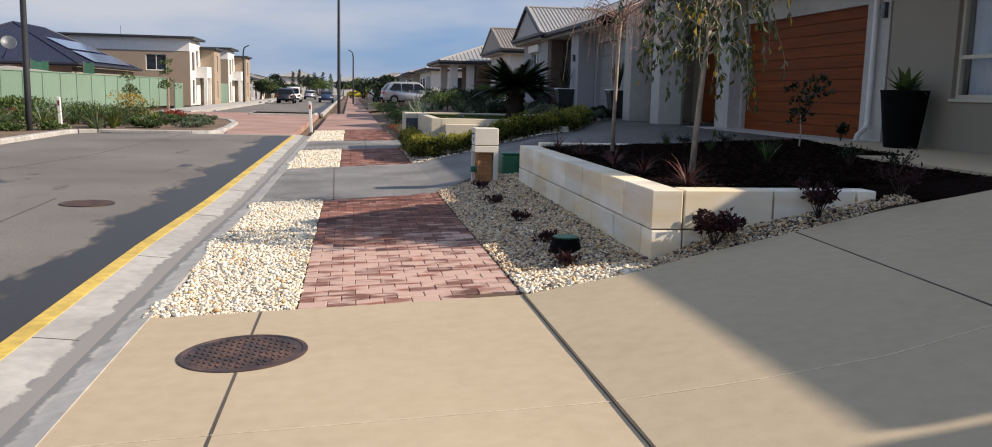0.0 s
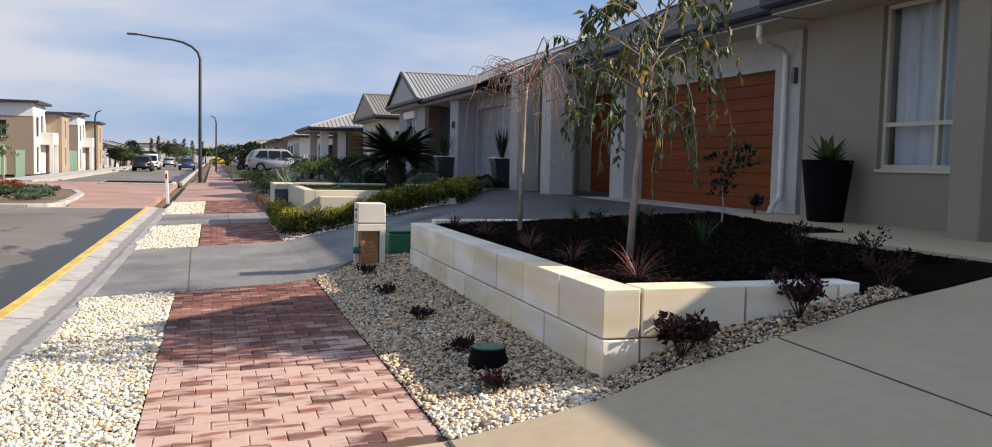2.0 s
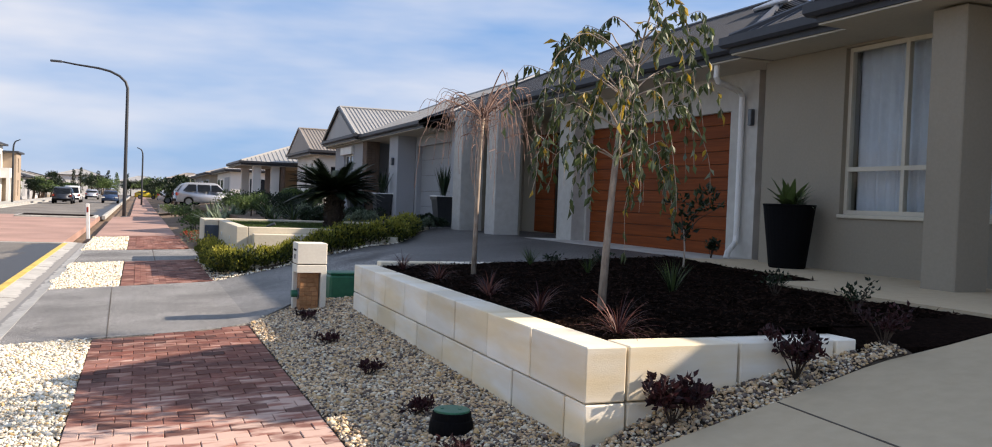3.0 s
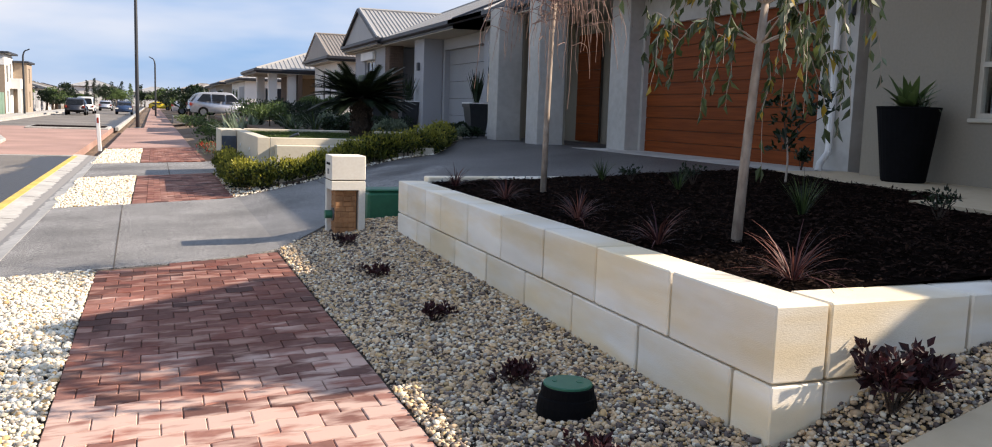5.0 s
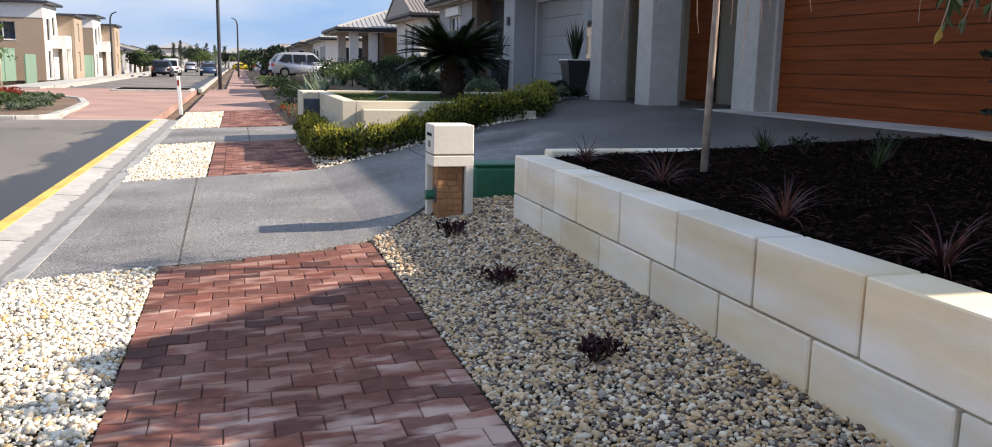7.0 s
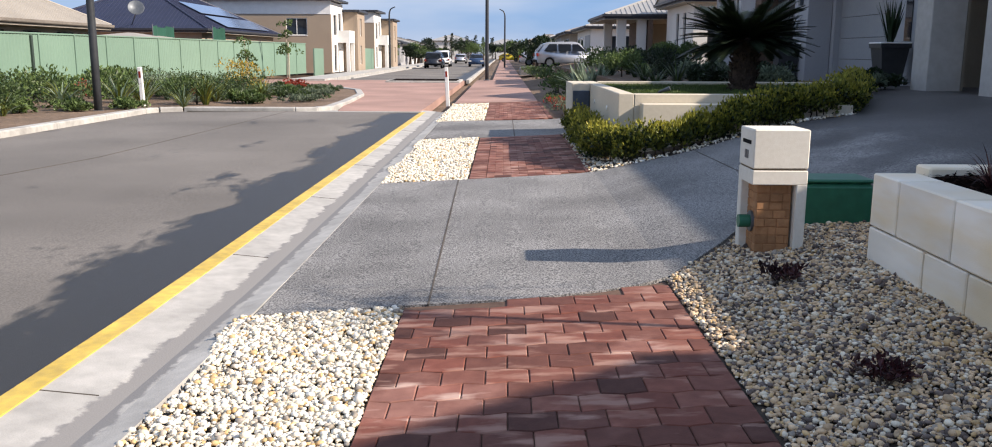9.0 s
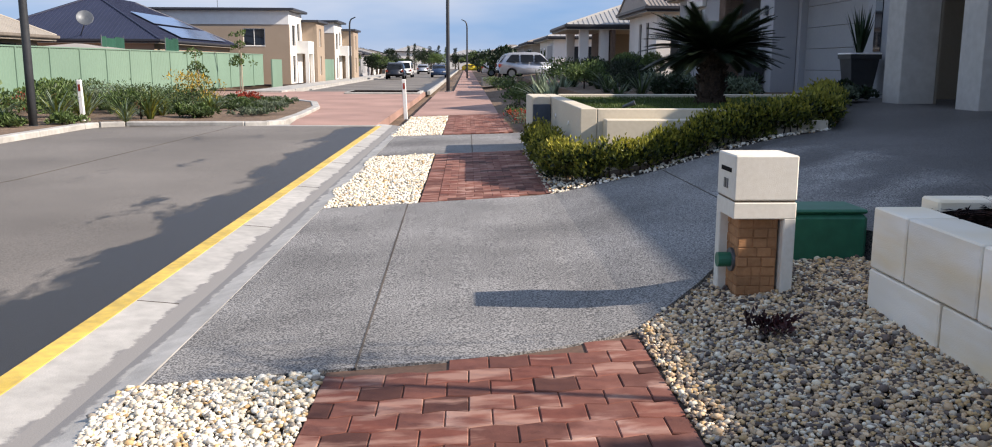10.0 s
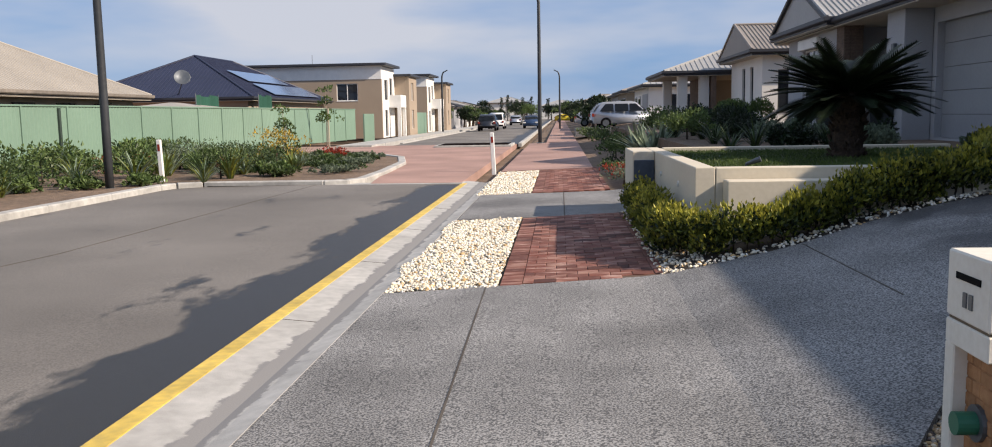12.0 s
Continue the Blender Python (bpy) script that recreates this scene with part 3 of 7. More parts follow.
def pebbles(name, n, inside, x0, x1, y0, y1, zf, size, materials, share, label, seed, lift=0.4):
    """Loose pebbles lying on the ground, one mesh."""
    rng = np.random.default_rng(seed)
    v, f = ico(1)
    pts = []
    while len(pts) < n:
        x, y = rng.uniform(x0, x1), rng.uniform(y0, y1)
        if inside(x, y):
            pts.append((x, y, zf(x, y)))
    pts = np.array(pts)
    s = size * rng.lognormal(0, 0.28, n)
    sc = s[:, None] * rng.uniform((0.75, 0.6, 0.42), (1.25, 0.95, 0.75), (n, 3))
    R = rot_random(rng, n)
    tilt = R.copy()
    flat = rng.uniform(size=n) < 0.75
    a = rng.uniform(0, 2 * np.pi, n)
    Rz = np.zeros((n, 3, 3))
    Rz[:, 0, 0], Rz[:, 0, 1], Rz[:, 1, 0], Rz[:, 1, 1], Rz[:, 2, 2] = np.cos(a), -np.sin(a), np.sin(a), np.cos(a), 1
    tilt[flat] = Rz[flat]
    bumpy = v[None] * rng.uniform(0.85, 1.12, (n, len(v), 1))
    w = np.einsum("nij,nvj->nvi", tilt, bumpy * sc[:, None, :])
    w += pts[:, None, :]
    w[:, :, 2] += (s * rng.uniform(0.0, lift * 2, n))[:, None]
    faces = (f[None] + (np.arange(n) * len(v))[:, None, None]).reshape(-1, 3)
    which = np.repeat(rng.choice(len(materials), n, p=share), len(f)).astype(np.int32)
    me = from_arrays(name, w.reshape(-1, 3), faces, materials, True, which)
    return tagged(new(name, me), label, "gravel", kind="stuff")


PEB_CREAM = mat("cream_pebble", (0.78, 0.71, 0.57), (0.67, 0.58, 0.43), 0.7, 40, 3, 0.15, 200, stain=0.1, island=0.16)
PEB_WHITE = mat("white_quartz_pebble", (0.86, 0.83, 0.75), (0.78, 0.73, 0.62), 0.65, 40, 3, 0.15, 200, stain=0.08, island=0.12)
PEB_GOLD = mat("golden_pebble", (0.60, 0.42, 0.21), (0.50, 0.33, 0.16), 0.7, 40, 3, 0.15, 200, stain=0.1, island=0.2)
PEB_GREY = mat("grey_pebble", (0.40, 0.355, 0.30), (0.28, 0.245, 0.20), 0.7, 40, 3, 0.15, 200, stain=0.1, island=0.3)
PEB_TAN = mat("tan_pebble", (0.66, 0.49, 0.31), (0.50, 0.35, 0.21), 0.7, 40, 3, 0.15, 200, stain=0.1, island=0.3)
PEB_DARK = mat("dark_pebble", (0.16, 0.12, 0.10), (0.09, 0.07, 0.06), 0.7, 40, 3, 0.15, 200, stain=0.1, island=0.35)
whites = [PEB_CREAM, PEB_WHITE, PEB_GOLD, PEB_GREY]
browns = [PEB_CREAM, PEB_TAN, PEB_GREY, PEB_DARK, PEB_GOLD]


def strip_left(y):
    return -1.40 + KERB_DX(y) + 0.05 * math.sin(y * 1.7) + 0.03 * math.sin(y * 4.1)


# gravel strips beside the gutter
sheet("gravel_strip", -1.39, P_L, 6.9, 13.76, lambda x, y: H(max(x, -1.39)) - 0.03, GRAVEL_BED, 4, 10, "bed under the white pebbles", "gravel bed")
pebbles("white_gravel", 24000, lambda x, y: strip_left(y) < x < P_L - 0.01 and DRIVE0_EDGE(x) + 0.0 < y < D1_NEAR(x) - 0.01, -1.75, P_L, 6.9, 13.85,
        lambda x, y: H(x) - 0.012, 0.0145, whites, [0.46, 0.30, 0.11, 0.13], "white and cream river pebbles in a verge strip", 3)
sheet("gravel_strip", -1.39, P_L2, 19.5, 25.4, lambda x, y: H(max(x, -1.39)) - 0.03, GRAVEL_BED, 4, 10, "bed under the pale pebbles", "gravel bed")
pebbles("white_gravel", 10000, lambda x, y: strip_left(y) < x < P_L2 - 0.03, -1.6, P_L2, 19.55, 25.35, lambda x, y: H(x) - 0.012, 0.0165, whites, [0.45, 0.36, 0.12, 0.07], "pale river pebbles in a verge strip", 4)
sheet("gravel_strip", -1.55, P_L2, 29.8, 37.4, lambda x, y: H(max(x, -1.39)) - 0.03, GRAVEL_BED, 4, 10, "bed under the pale pebbles by the bollard", "gravel bed")
pebbles("white_gravel", 8000, lambda x, y: x < P_L2 - 0.03, -1.55, P_L2, 29.9, 37.3, lambda x, y: H(x) - 0.012, 0.021, whites, [0.5, 0.36, 0.1, 0.04], "pale river pebbles round a bollard", 5)


# pebble bed along the retaining wall
def in_bed(x, y):
    if not (P_R + 0.01 < x < 4.85):
        return False
    face = WALL_X0 + (WALL_X1 - WALL_X0) * (y - WALL_Y0) / (WALL_Y1 - WALL_Y0)
    if x < face + 0.3 and y >= WALL_Y0 - 0.02:
        return (x < face + 0.01 or y > WALL_Y1 + 0.02) and y < D1_NEAR(x)
    if y > 14.15:
        return x < 2.95 and y < D1_NEAR(x) - 0.02
    return DRIVE0_EDGE(x) < y < WALL_Y0 + 0.02 + 0.03 * max(0, x - 2.7)


sheet("pebble_bed", P_R, 2.46, lambda x: DRIVE0_EDGE(x), lambda x: D1_NEAR(x), lambda x, y: gravel_z(x, y) - 0.02, GRAVEL_BED, 12, 30, "bed under the brown pebbles", "gravel bed")
sheet("pebble_bed", 2.46, 4.9, lambda x: DRIVE0_EDGE(x), lambda x: WALL_Y0 + 0.1, lambda x, y: gravel_z(x, y) - 0.02, GRAVEL_BED, 12, 4, "bed under the pebbles along the wall's return", "gravel bed")
sheet("pebble_bed", 2.46, 3.0, WALL_Y1 + 0.02, lambda x: D1_NEAR(x), lambda x, y: gravel_z(x, y) - 0.02, GRAVEL_BED, 4, 6, "bed under the pebbles by the service box", "gravel bed")
pebbles("brown_gravel", 52000, in_bed, P_R, 5.3, 6.95, 15.7, lambda x, y: gravel_z(x, y) - 0.008, 0.0128, browns, [0.15, 0.41, 0.11, 0.23, 0.10], "mixed brown and cream river pebbles beside the garden wall", 6)
pebbles("pale_gravel", 1500, lambda x, y: in_bed(x, y) and x < 2.3 and y < 7.75 - 0.25 * (x - 1.2), P_R, 2.3, 6.95, 7.8, lambda x, y: gravel_z(x, y) - 0.002, 0.0155, whites, [0.45, 0.36, 0.08, 0.11], "white pebbles spilt at the edge of the driveway", 7)

# concrete joints, laid in slightly proud strips of sealant

def strip(name, pts, w, zf, material, label):
    """A thin strip following the ground along a line."""
    bm = bmesh.new()
    fine = []
    for (xa, ya), (xb, yb) in zip(pts, pts[1:]):
        n = max(1, int(math.hypot(xb - xa, yb - ya) / 0.3))
        fine += [(xa + (xb - xa) * k / n, ya + (yb - ya) * k / n) for k in range(n)]
    fine.append(pts[-1])
    rows = []
    for i, (x, y) in enumerate(fine):
        d = Vector((fine[min(i + 1, len(fine) - 1)][0] - fine[max(i - 1, 0)][0], fine[min(i + 1, len(fine) - 1)][1] - fine[max(i - 1, 0)][1])).normalized()
        k = w / 2 * random.uniform(0.75, 1.2)
        rows.append([bm.verts.new((x + s * d.y * k, y - s * d.x * k, zf(x, y) + dz)) for s, dz in ((-1, -0.02), (-1, 0.003), (1, 0.003), (1, -0.02))])
    for a, b in zip(rows, rows[1:]):
        for i in range(3):
            bm.faces.new((a[i], a[i + 1], b[i + 1], b[i]))
    return tagged(link_mesh(name, bm, material), label, "joint", kind="structure")


PALE_JOINT = mat("pale_sealant", (0.66, 0.56, 0.41), rough=0.8, scale=30)
strip("trim_joint", [(-0.85, -8), (-0.81, 6.9)], 0.016, lambda x, y: H0(x), JOINT, "sawn joint in the buff driveway")
strip("trim_joint", [(1.19, -8), (1.19, 6.94)], 0.018, lambda x, y: H0(x) + 0.0095, JOINT, "sawn joint in the buff driveway")
strip("trim_joint", [(3.4, -8), (3.49, 4.7), (3.62, 7.27)], 0.018, lambda x, y: H0(x), JOINT, "sawn joint in the buff driveway")
strip("trim_joint", [(-1.6, 4.45), (1.2, 4.5), (1.95, 4.38), (2.6, 4.33), (3.3, 4.43), (6, 4.7)], 0.012, lambda x, y: H0(x), PALE_JOINT, "pale sealed joint across the buff driveway")
strip("trim_joint", [(-0.40, 13.8), (-0.49, 19.55)], 0.014, lambda x, y: H(x), JOINT, "sawn joint in the grey driveway")
strip("trim_joint", [(2.58, 17.3), (2.55, 19.75)], 0.014, lambda x, y: H1(x), JOINT, "sawn joint in the grey driveway")
strip("trim_joint", [(0.3, 25.4), (0.3, 29.8)], 0.02, lambda x, y: H(x) * 0.6 + (0.0), JOINT, "joint in the far driveway")
for gy in range(-6, 33, 3):
    strip("trim_joint", [(-2.02 + KERB_DX(gy), gy + 0.4), (-1.73 + KERB_DX(gy), gy + 0.4)], 0.007, lambda x, y: float(np.interp(x - KERB_DX(y), [-2.05, -1.72, -1.62, -1.54, -1.38], [-0.025, -0.055, -0.075, -0.06, -0.005])), JOINT, "joint across the gutter")
for pts in ([(-9.4, 11), (-7.2, 16), (-6.2, 22), (-5.9, 33.2)], [(-4.6, 2), (-4.2, 9), (-4.4, 14)]):
    strip("road_crack", pts, 0.03, lambda x, y: -0.037 + 0.027 * math.sin(math.pi * (x - ROAD_L) / (ROAD_R - ROAD_L)), JOINT, "sealed seam in the asphalt")


# manhole covers
IRON = mat("rusty_cast_iron", (0.13, 0.075, 0.06), (0.055, 0.045, 0.05), 0.6, 6, 3, 0.5, 90, metal=0.35, stain=0.3)


def manhole(x, y, z, r, tilt, label):
    m = thing("manhole_cover", label, "manhole cover", at=(x, y, z))
    m.matrix_world = pose(x, y, z, 0, -tilt, 0)
    bm = bmesh.new()
    lathe(bm, [(r - 0.035, -0.03), (r, -0.03), (r, 0.004), (r - 0.008, 0.007), (r - 0.03, 0.007), (r - 0.035, 0.002)], 48)
    part("frame_ring", bm, IRON, m)
    part("cover_plate", lathe(bmesh.new(), [(r - 0.04, -0.03), (r - 0.04, 0.0), (r - 0.045, 0.003)], 48), IRON, m)
    bm = bmesh.new()
    n = 9
    for i in range(-n, n + 1):
        for j in range(-n, n + 1):
            cx, cy = i * 0.04, j * 0.04
            if math.hypot(cx, cy) > r - 0.075:
                continue
            q = pose(cx, cy, 0.004, 0, 0, 45 if (i + j) % 2 else -45)
            b2 = boxm(-0.017, 0.017, -0.0055, 0.0055, -0.004, 0.004)
            bmesh.ops.transform(b2, matrix=q, verts=b2.verts)
            me = bpy.data.meshes.new("tmp")
            b2.to_mesh(me)
            b2.free()
            bm.from_mesh(me)
            bpy.data.meshes.remove(me)
    tagged(part("treads", bm, IRON, m), "raised cross-hatched treads", kind="stuff")
    return m


manhole(-0.82, 5.84, H0(-0.82) + 0.002, 0.40, 2.6, "rusty cast-iron manhole cover set in the driveway")
manhole(-3.8, 13.4, -0.008, 0.36, 0, "dark iron manhole cover in the road")

# irrigation valve box
vb = thing("valve_box", "round black valve box with green lid in the pebbles", "valve box", at=(1.88, 8.42, 0.135))
part("body", lathe(bmesh.new(), [(0.155, 0), (0.15, 0.08), (0.142, 0.12), (0.135, 0.125), (0.13, 0.17), (0.125, 0.175)], 28), BLACK, vb, smooth=False)
bm = lathe(bmesh.new(), [(0.122, 0.17), (0.122, 0.184), (0.116, 0.188)], 28)
box(bm, 0.04, 0.06, -0.03, -0.01, 0.186, 0.191)
box(bm, -0.07, -0.05, 0.02, 0.04, 0.186, 0.191)
part("lid", bm, GREEN_P, vb, "dark green plastic lid")

# green service pillar behind the letterbox
sb = thing("service_box", "dark green plastic service box beside the driveway", "service box", at=(2.69, 15.36, 0.12))
bm = bmesh.new()
box(bm, -0.29, 0.29, -0.2, 0.2, 0, 0.50, bev=0.03)
part("body", bm, GREEN_P, sb)
part("lid", boxm(-0.285, 0.285, -0.195, 0.195, 0.505, 0.535, bev=0.012), GREEN_P, sb)

# letterbox
LETTER = mat("cream_stone_paint", (0.74, 0.70, 0.61), (0.69, 0.645, 0.55), 0.8, 30, 2, 0.25, 150, stain=0.06)
BRICK_L = mat("orange_brown_brick", (0.40, 0.205, 0.095), (0.32, 0.155, 0.068), 0.9, 25, 5, 0.6, 120, stain=0.15, obj=0.16)
lb = thing("letterbox", "cream rendered letterbox pillar with an orange-brown brick core", "letterbox", at=(2.025, 14.69, 0.12))
a = 0.195
cap = part("cap_box", boxm(-a, a, -0.185, 0.185, 0.70, 0.975, bev=0.008), LETTER, lb)
part("slot", boxm(-a - 0.004, -a + 0.01, -0.11, 0.10, 0.865, 0.892), BLACK, cap, "black letter slot")
for k in range(2):
    part("number_bar", boxm(-a - 0.006, -a, 0.0 - 0.05 * k, 0.03 - 0.05 * k, 0.76, 0.82), GALV, cap, "grey number plate bar")
bm = bmesh.new()
box(bm, -a, a, -0.185, 0.185, 0.585, 0.688, bev=0.006)
part("lintel", bm, LETTER, lb)
part("joint_band", boxm(-a + 0.01, a - 0.01, -0.175, 0.175, 0.684, 0.704), MORTAR, lb)
for x0, x1, y0, y1 in ((a - 0.075, a, -0.185, 0.185), (-a, -a + 0.07, 0.10, 0.185)):
    part("post", boxm(x0, x1, y0, y1, -0.1, 0.59, bev=0.006), LETTER, lb)
core_l = part("brick_core", boxm(-0.135, 0.105, -0.125, 0.13, -0.1, 0.586), mat("brown_brick_render", (0.36, 0.18, 0.082), (0.27, 0.125, 0.055), 0.92, 30, 6, 0.6, 110, stain=0.2), lb)
rng = random.Random(4)
for k in range(10):
    z0 = -0.03 + k * 0.061
    x = -0.138
    while x < 0.10:
        w = rng.choice((0.06, 0.09, 0.12))
        x2 = min(x + w, 0.105)
        part("brick", boxm(x + 0.003, x2 - 0.003, -0.127 - rng.choice((0.0, 0.002, 0.003, 0.012)), -0.12, z0 + 0.003, z0 + 0.057, bev=0.003), BRICK_L, core_l)
        x = x2
    y = -0.128
    while y < 0.10:
        y2 = min(y + rng.choice((0.07, 0.11)), 0.12)
        part("brick", boxm(-0.137 - rng.uniform(0, 0.003), -0.13, y + 0.003, y2 - 0.003, z0 + 0.003, z0 + 0.057, bev=0.003), BRICK_L, core_l)
        y = y2
bm = bmesh.new()
tube(bm, [(-0.12, -0.02, 0.30), (-0.155, -0.02, 0.30)], 0.075, 20)
part("pipe_flange", bm, GALV, lb, "grey flange of the newspaper tube")
bm = tube(bmesh.new(), [(-0.14, -0.02, 0.30), (-0.235, -0.02, 0.30)], 0.047, 18)
part("newspaper_tube", bm, GREEN_P, lb, "green newspaper tube")
# ---------------------------------------------------------------- houses
def pane_mat():
    m = bpy.data.materials.new("clear_window_glass")
    m.use_nodes = True
    b = m.node_tree.nodes["Principled BSDF"]
    b.inputs["Base Color"].default_value = (0.9, 0.94, 0.95, 1)
    b.inputs["Transmission Weight"].default_value, b.inputs["Roughness"].default_value, b.inputs["IOR"].default_value = 1.0, 0.0, 1.2
    return m


PANE = pane_mat()
CURTAIN = mat("sheer_curtain", (0.62, 0.64, 0.68), (0.56, 0.58, 0.62), 0.9, 20, 2, 0, stain=0.08)
ROOM = mat("dim_room_wall", (0.20, 0.19, 0.18), (0.17, 0.16, 0.155), 0.9, 4, 1, 0, stain=0.1)
FRAME_C = mat("cream_aluminium_frame", (0.58, 0.53, 0.43), (0.55, 0.50, 0.40), 0.45, 20, 2, 0.02, 80, stain=0.05)
SOFFIT = mat("soffit_board", (0.50, 0.46, 0.38), (0.47, 0.43, 0.35), 0.8, 20, 1, 0.05, 80, stain=0.05)
BRICK_D = mat("dark_brick_pier", (0.17, 0.115, 0.085), (0.10, 0.07, 0.055), 0.9, 25, 4, 0.6, 60, stain=0.2)
PILLAR_W = mat("weathered_pillar_paint", (0.50, 0.48, 0.44), (0.44, 0.415, 0.375), 0.85, 8, 0.9, 0.25, 120, stain=0.1)
GREY_DOOR = mat("grey_garage_sheet", (0.30, 0.305, 0.315), (0.28, 0.285, 0.295), 0.5, 14, 1, 0.05, 80, stain=0.06)


def hip_roof(bm, x0, x1, y0, y1, z0, z1, gable=""):
    """A ridged roof; the ridge runs along the longer side. gable names the ends ('0', '1') that stay upright."""
    along_y = (y1 - y0) >= (x1 - x0) if not gable else gable[0] == "y"
    h = ((x1 - x0) if along_y else (y1 - y0)) / 2
    if along_y:
        a, b = (x0 + h, y0 + (0 if "0" in gable else h), z1), (x0 + h, y1 - (0 if "1" in gable else h), z1)
    else:
        a, b = (x0 + (0 if "0" in gable else h), y0 + h, z1), (x1 - (0 if "1" in gable else h), y0 + h, z1)
    c = [bm.verts.new(p) for p in ((x0, y0, z0), (x1, y0, z0), (x1, y1, z0), (x0, y1, z0))]
    d = [bm.verts.new((v.co.x, v.co.y, z0 - 0.03)) for v in c]
    A, B = bm.verts.new(a), bm.verts.new(b)
    if along_y:
        fs = [(c[0], c[1], A), (c[1], c[2], B, A), (c[2], c[3], B), (c[3], c[0], A, B)]
    else:
        fs = [(c[3], c[0], A), (c[0], c[1], B, A), (c[1], c[2], B), (c[2], c[3], A, B)]
    for f in fs:
        bm.faces.new(f)
    for i in range(4):
        bm.faces.new((c[(i + 1) % 4], c[i], d[i], d[(i + 1) % 4]))
    bm.faces.new(d[::-1])
    bmesh.ops.recalc_face_normals(bm, faces=bm.faces)
    lines = [(c[0].co.copy(), a), (c[3].co.copy(), a if (not along_y) else b), (c[1].co.copy(), a if along_y else b), (c[2].co.copy(), b), (a, b)]
    caps = [[Vector(q) + Vector((0, 0, 0.02)) for q in p] for p in lines]
    slopes = [([v.co.copy() for v in f.verts], f.normal.copy()) for f in bm.faces if f.normal.z > 0.3]
    return bm, slopes, [p for p in caps if (p[0] - p[1]).length > 0.2]


def rib_face(bm, pts, n, step, w=0.06, h=0.03):
    """Raised ribs of a sheet roof, running down the slope of one face."""
    down = Vector((n.x, n.y, 0)).normalized()
    down = (down - n * down.dot(n)).normalized()
    side = n.cross(down).normalized()
    us = [p.dot(side) for p in pts]
    u = min(us) + step / 2
    while u < max(us):
        hits = []
        for i in range(len(pts)):
            p, q = pts[i], pts[(i + 1) % len(pts)]
            a, b = p.dot(side) - u, q.dot(side) - u
            if a * b < 0:
                hits.append(p.lerp(q, a / (a - b)))
        if len(hits) == 2 and (hits[0] - hits[1]).length > 0.1:
            p, q = hits
            r = [bm.verts.new(c + side * s + n * k) for c in (p, q) for s, k in ((-w / 2, 0), (-w / 4, h), (w / 4, h), (w / 2, 0))]
            for k in range(3):
                bm.faces.new((r[k], r[k + 1], r[k + 5], r[k + 4]))
            bm.faces.new(r[:4])
            bm.faces.new(r[7:3:-1])
        u += step


def roof_on(house, name, x0, x1, y0, y1, z0, z1, material, ribs=0.2, gable="", fascia=ROOF_D, soffit=True):
    """Sheet roof with its gutter all round and a soffit board under the eaves."""
    body, slopes, caps = hip_roof(bmesh.new(), x0, x1, y0, y1, z0, z1, gable)
    r = part(name, body, material, house)
    rb = bmesh.new()
    for pts, n in slopes:
        rib_face(rb, pts, n, ribs)
    tagged(part("roof_ribs", rb, material, r), kind="stuff")
    for p in caps:
        part("ridge_cap", tube(bmesh.new(), p, 0.06, 6), material, r)
    w, hh = 0.11, 0.13
    g = bmesh.new()
    rim = [[g.verts.new((x, y, z)) for x, y in ((x0 - k, y0 - k), (x1 + k, y0 - k), (x1 + k, y1 + k), (x0 - k, y1 + k))] for k, z in ((0, z0 - hh), (w * 0.7, z0 - hh), (w, z0 - hh * 0.7), (w, z0 + 0.015), (w * 0.8, z0 + 0.015), (w * 0.75, z0 - 0.03), (0, z0 - 0.03))]
    for p, q in zip(rim, rim[1:] + rim[:1]):
        for i in range(4):
            g.faces.new((p[i], p[(i + 1) % 4], q[(i + 1) % 4], q[i]))
    bmesh.ops.recalc_face_normals(g, faces=g.faces)
    part("roof_gutter", g, fascia, r)
    part("fascia", boxm(x0 + 0.002, x1 - 0.002, y0 + 0.002, y1 - 0.002, z0 - 0.2, z0 - 0.033), fascia, r)
    if soffit:
        part("soffit", boxm(x0 + 0.02, x1 - 0.02, y0 + 0.02, y1 - 0.02, z0 - 0.225, z0 - 0.203), SOFFIT, r)
    return r


def wall_with_holes(bm, axis, at, a0, a1, z0, z1, holes, thick):
    """A wall in the plane axis = at, from a0 to a1, with real rectangular openings (a, b, z, z)."""
    us = sorted({a0, a1, *[v for h in holes for v in h[:2]]})
    zs = sorted({z0, z1, *[v for h in holes for v in h[2:]]})
    solid = {(i, j): not any(h[0] < (us[i] + us[i + 1]) / 2 < h[1] and h[2] < (zs[j] + zs[j + 1]) / 2 < h[3] for h in holes)
             for i in range(len(us) - 1) for j in range(len(zs) - 1)}
    vs = {}

    def v(i, j, k):
        if (i, j, k) not in vs:
            d = at + k * thick
            vs[i, j, k] = bm.verts.new((d, us[i], zs[j]) if axis == "x" else (us[i], d, zs[j]))
        return vs[i, j, k]
    for (i, j), s in solid.items():
        if not s:
            continue
        for k in (0, 1):
            bm.faces.new([v(i, j, k), v(i + 1, j, k), v(i + 1, j + 1, k), v(i, j + 1, k)])
        for (di, dj), (p, q) in {(-1, 0): ((i, j), (i, j + 1)), (1, 0): ((i + 1, j), (i + 1, j + 1)), (0, -1): ((i, j), (i + 1, j)), (0, 1): ((i, j + 1), (i + 1, j + 1))}.items():
            if not solid.get((i + di, j + dj), False):
                bm.faces.new([v(*p, 0), v(*q, 0), v(*q, 1), v(*p, 1)])
    bmesh.ops.recalc_face_normals(bm, faces=bm.faces)
    return bm


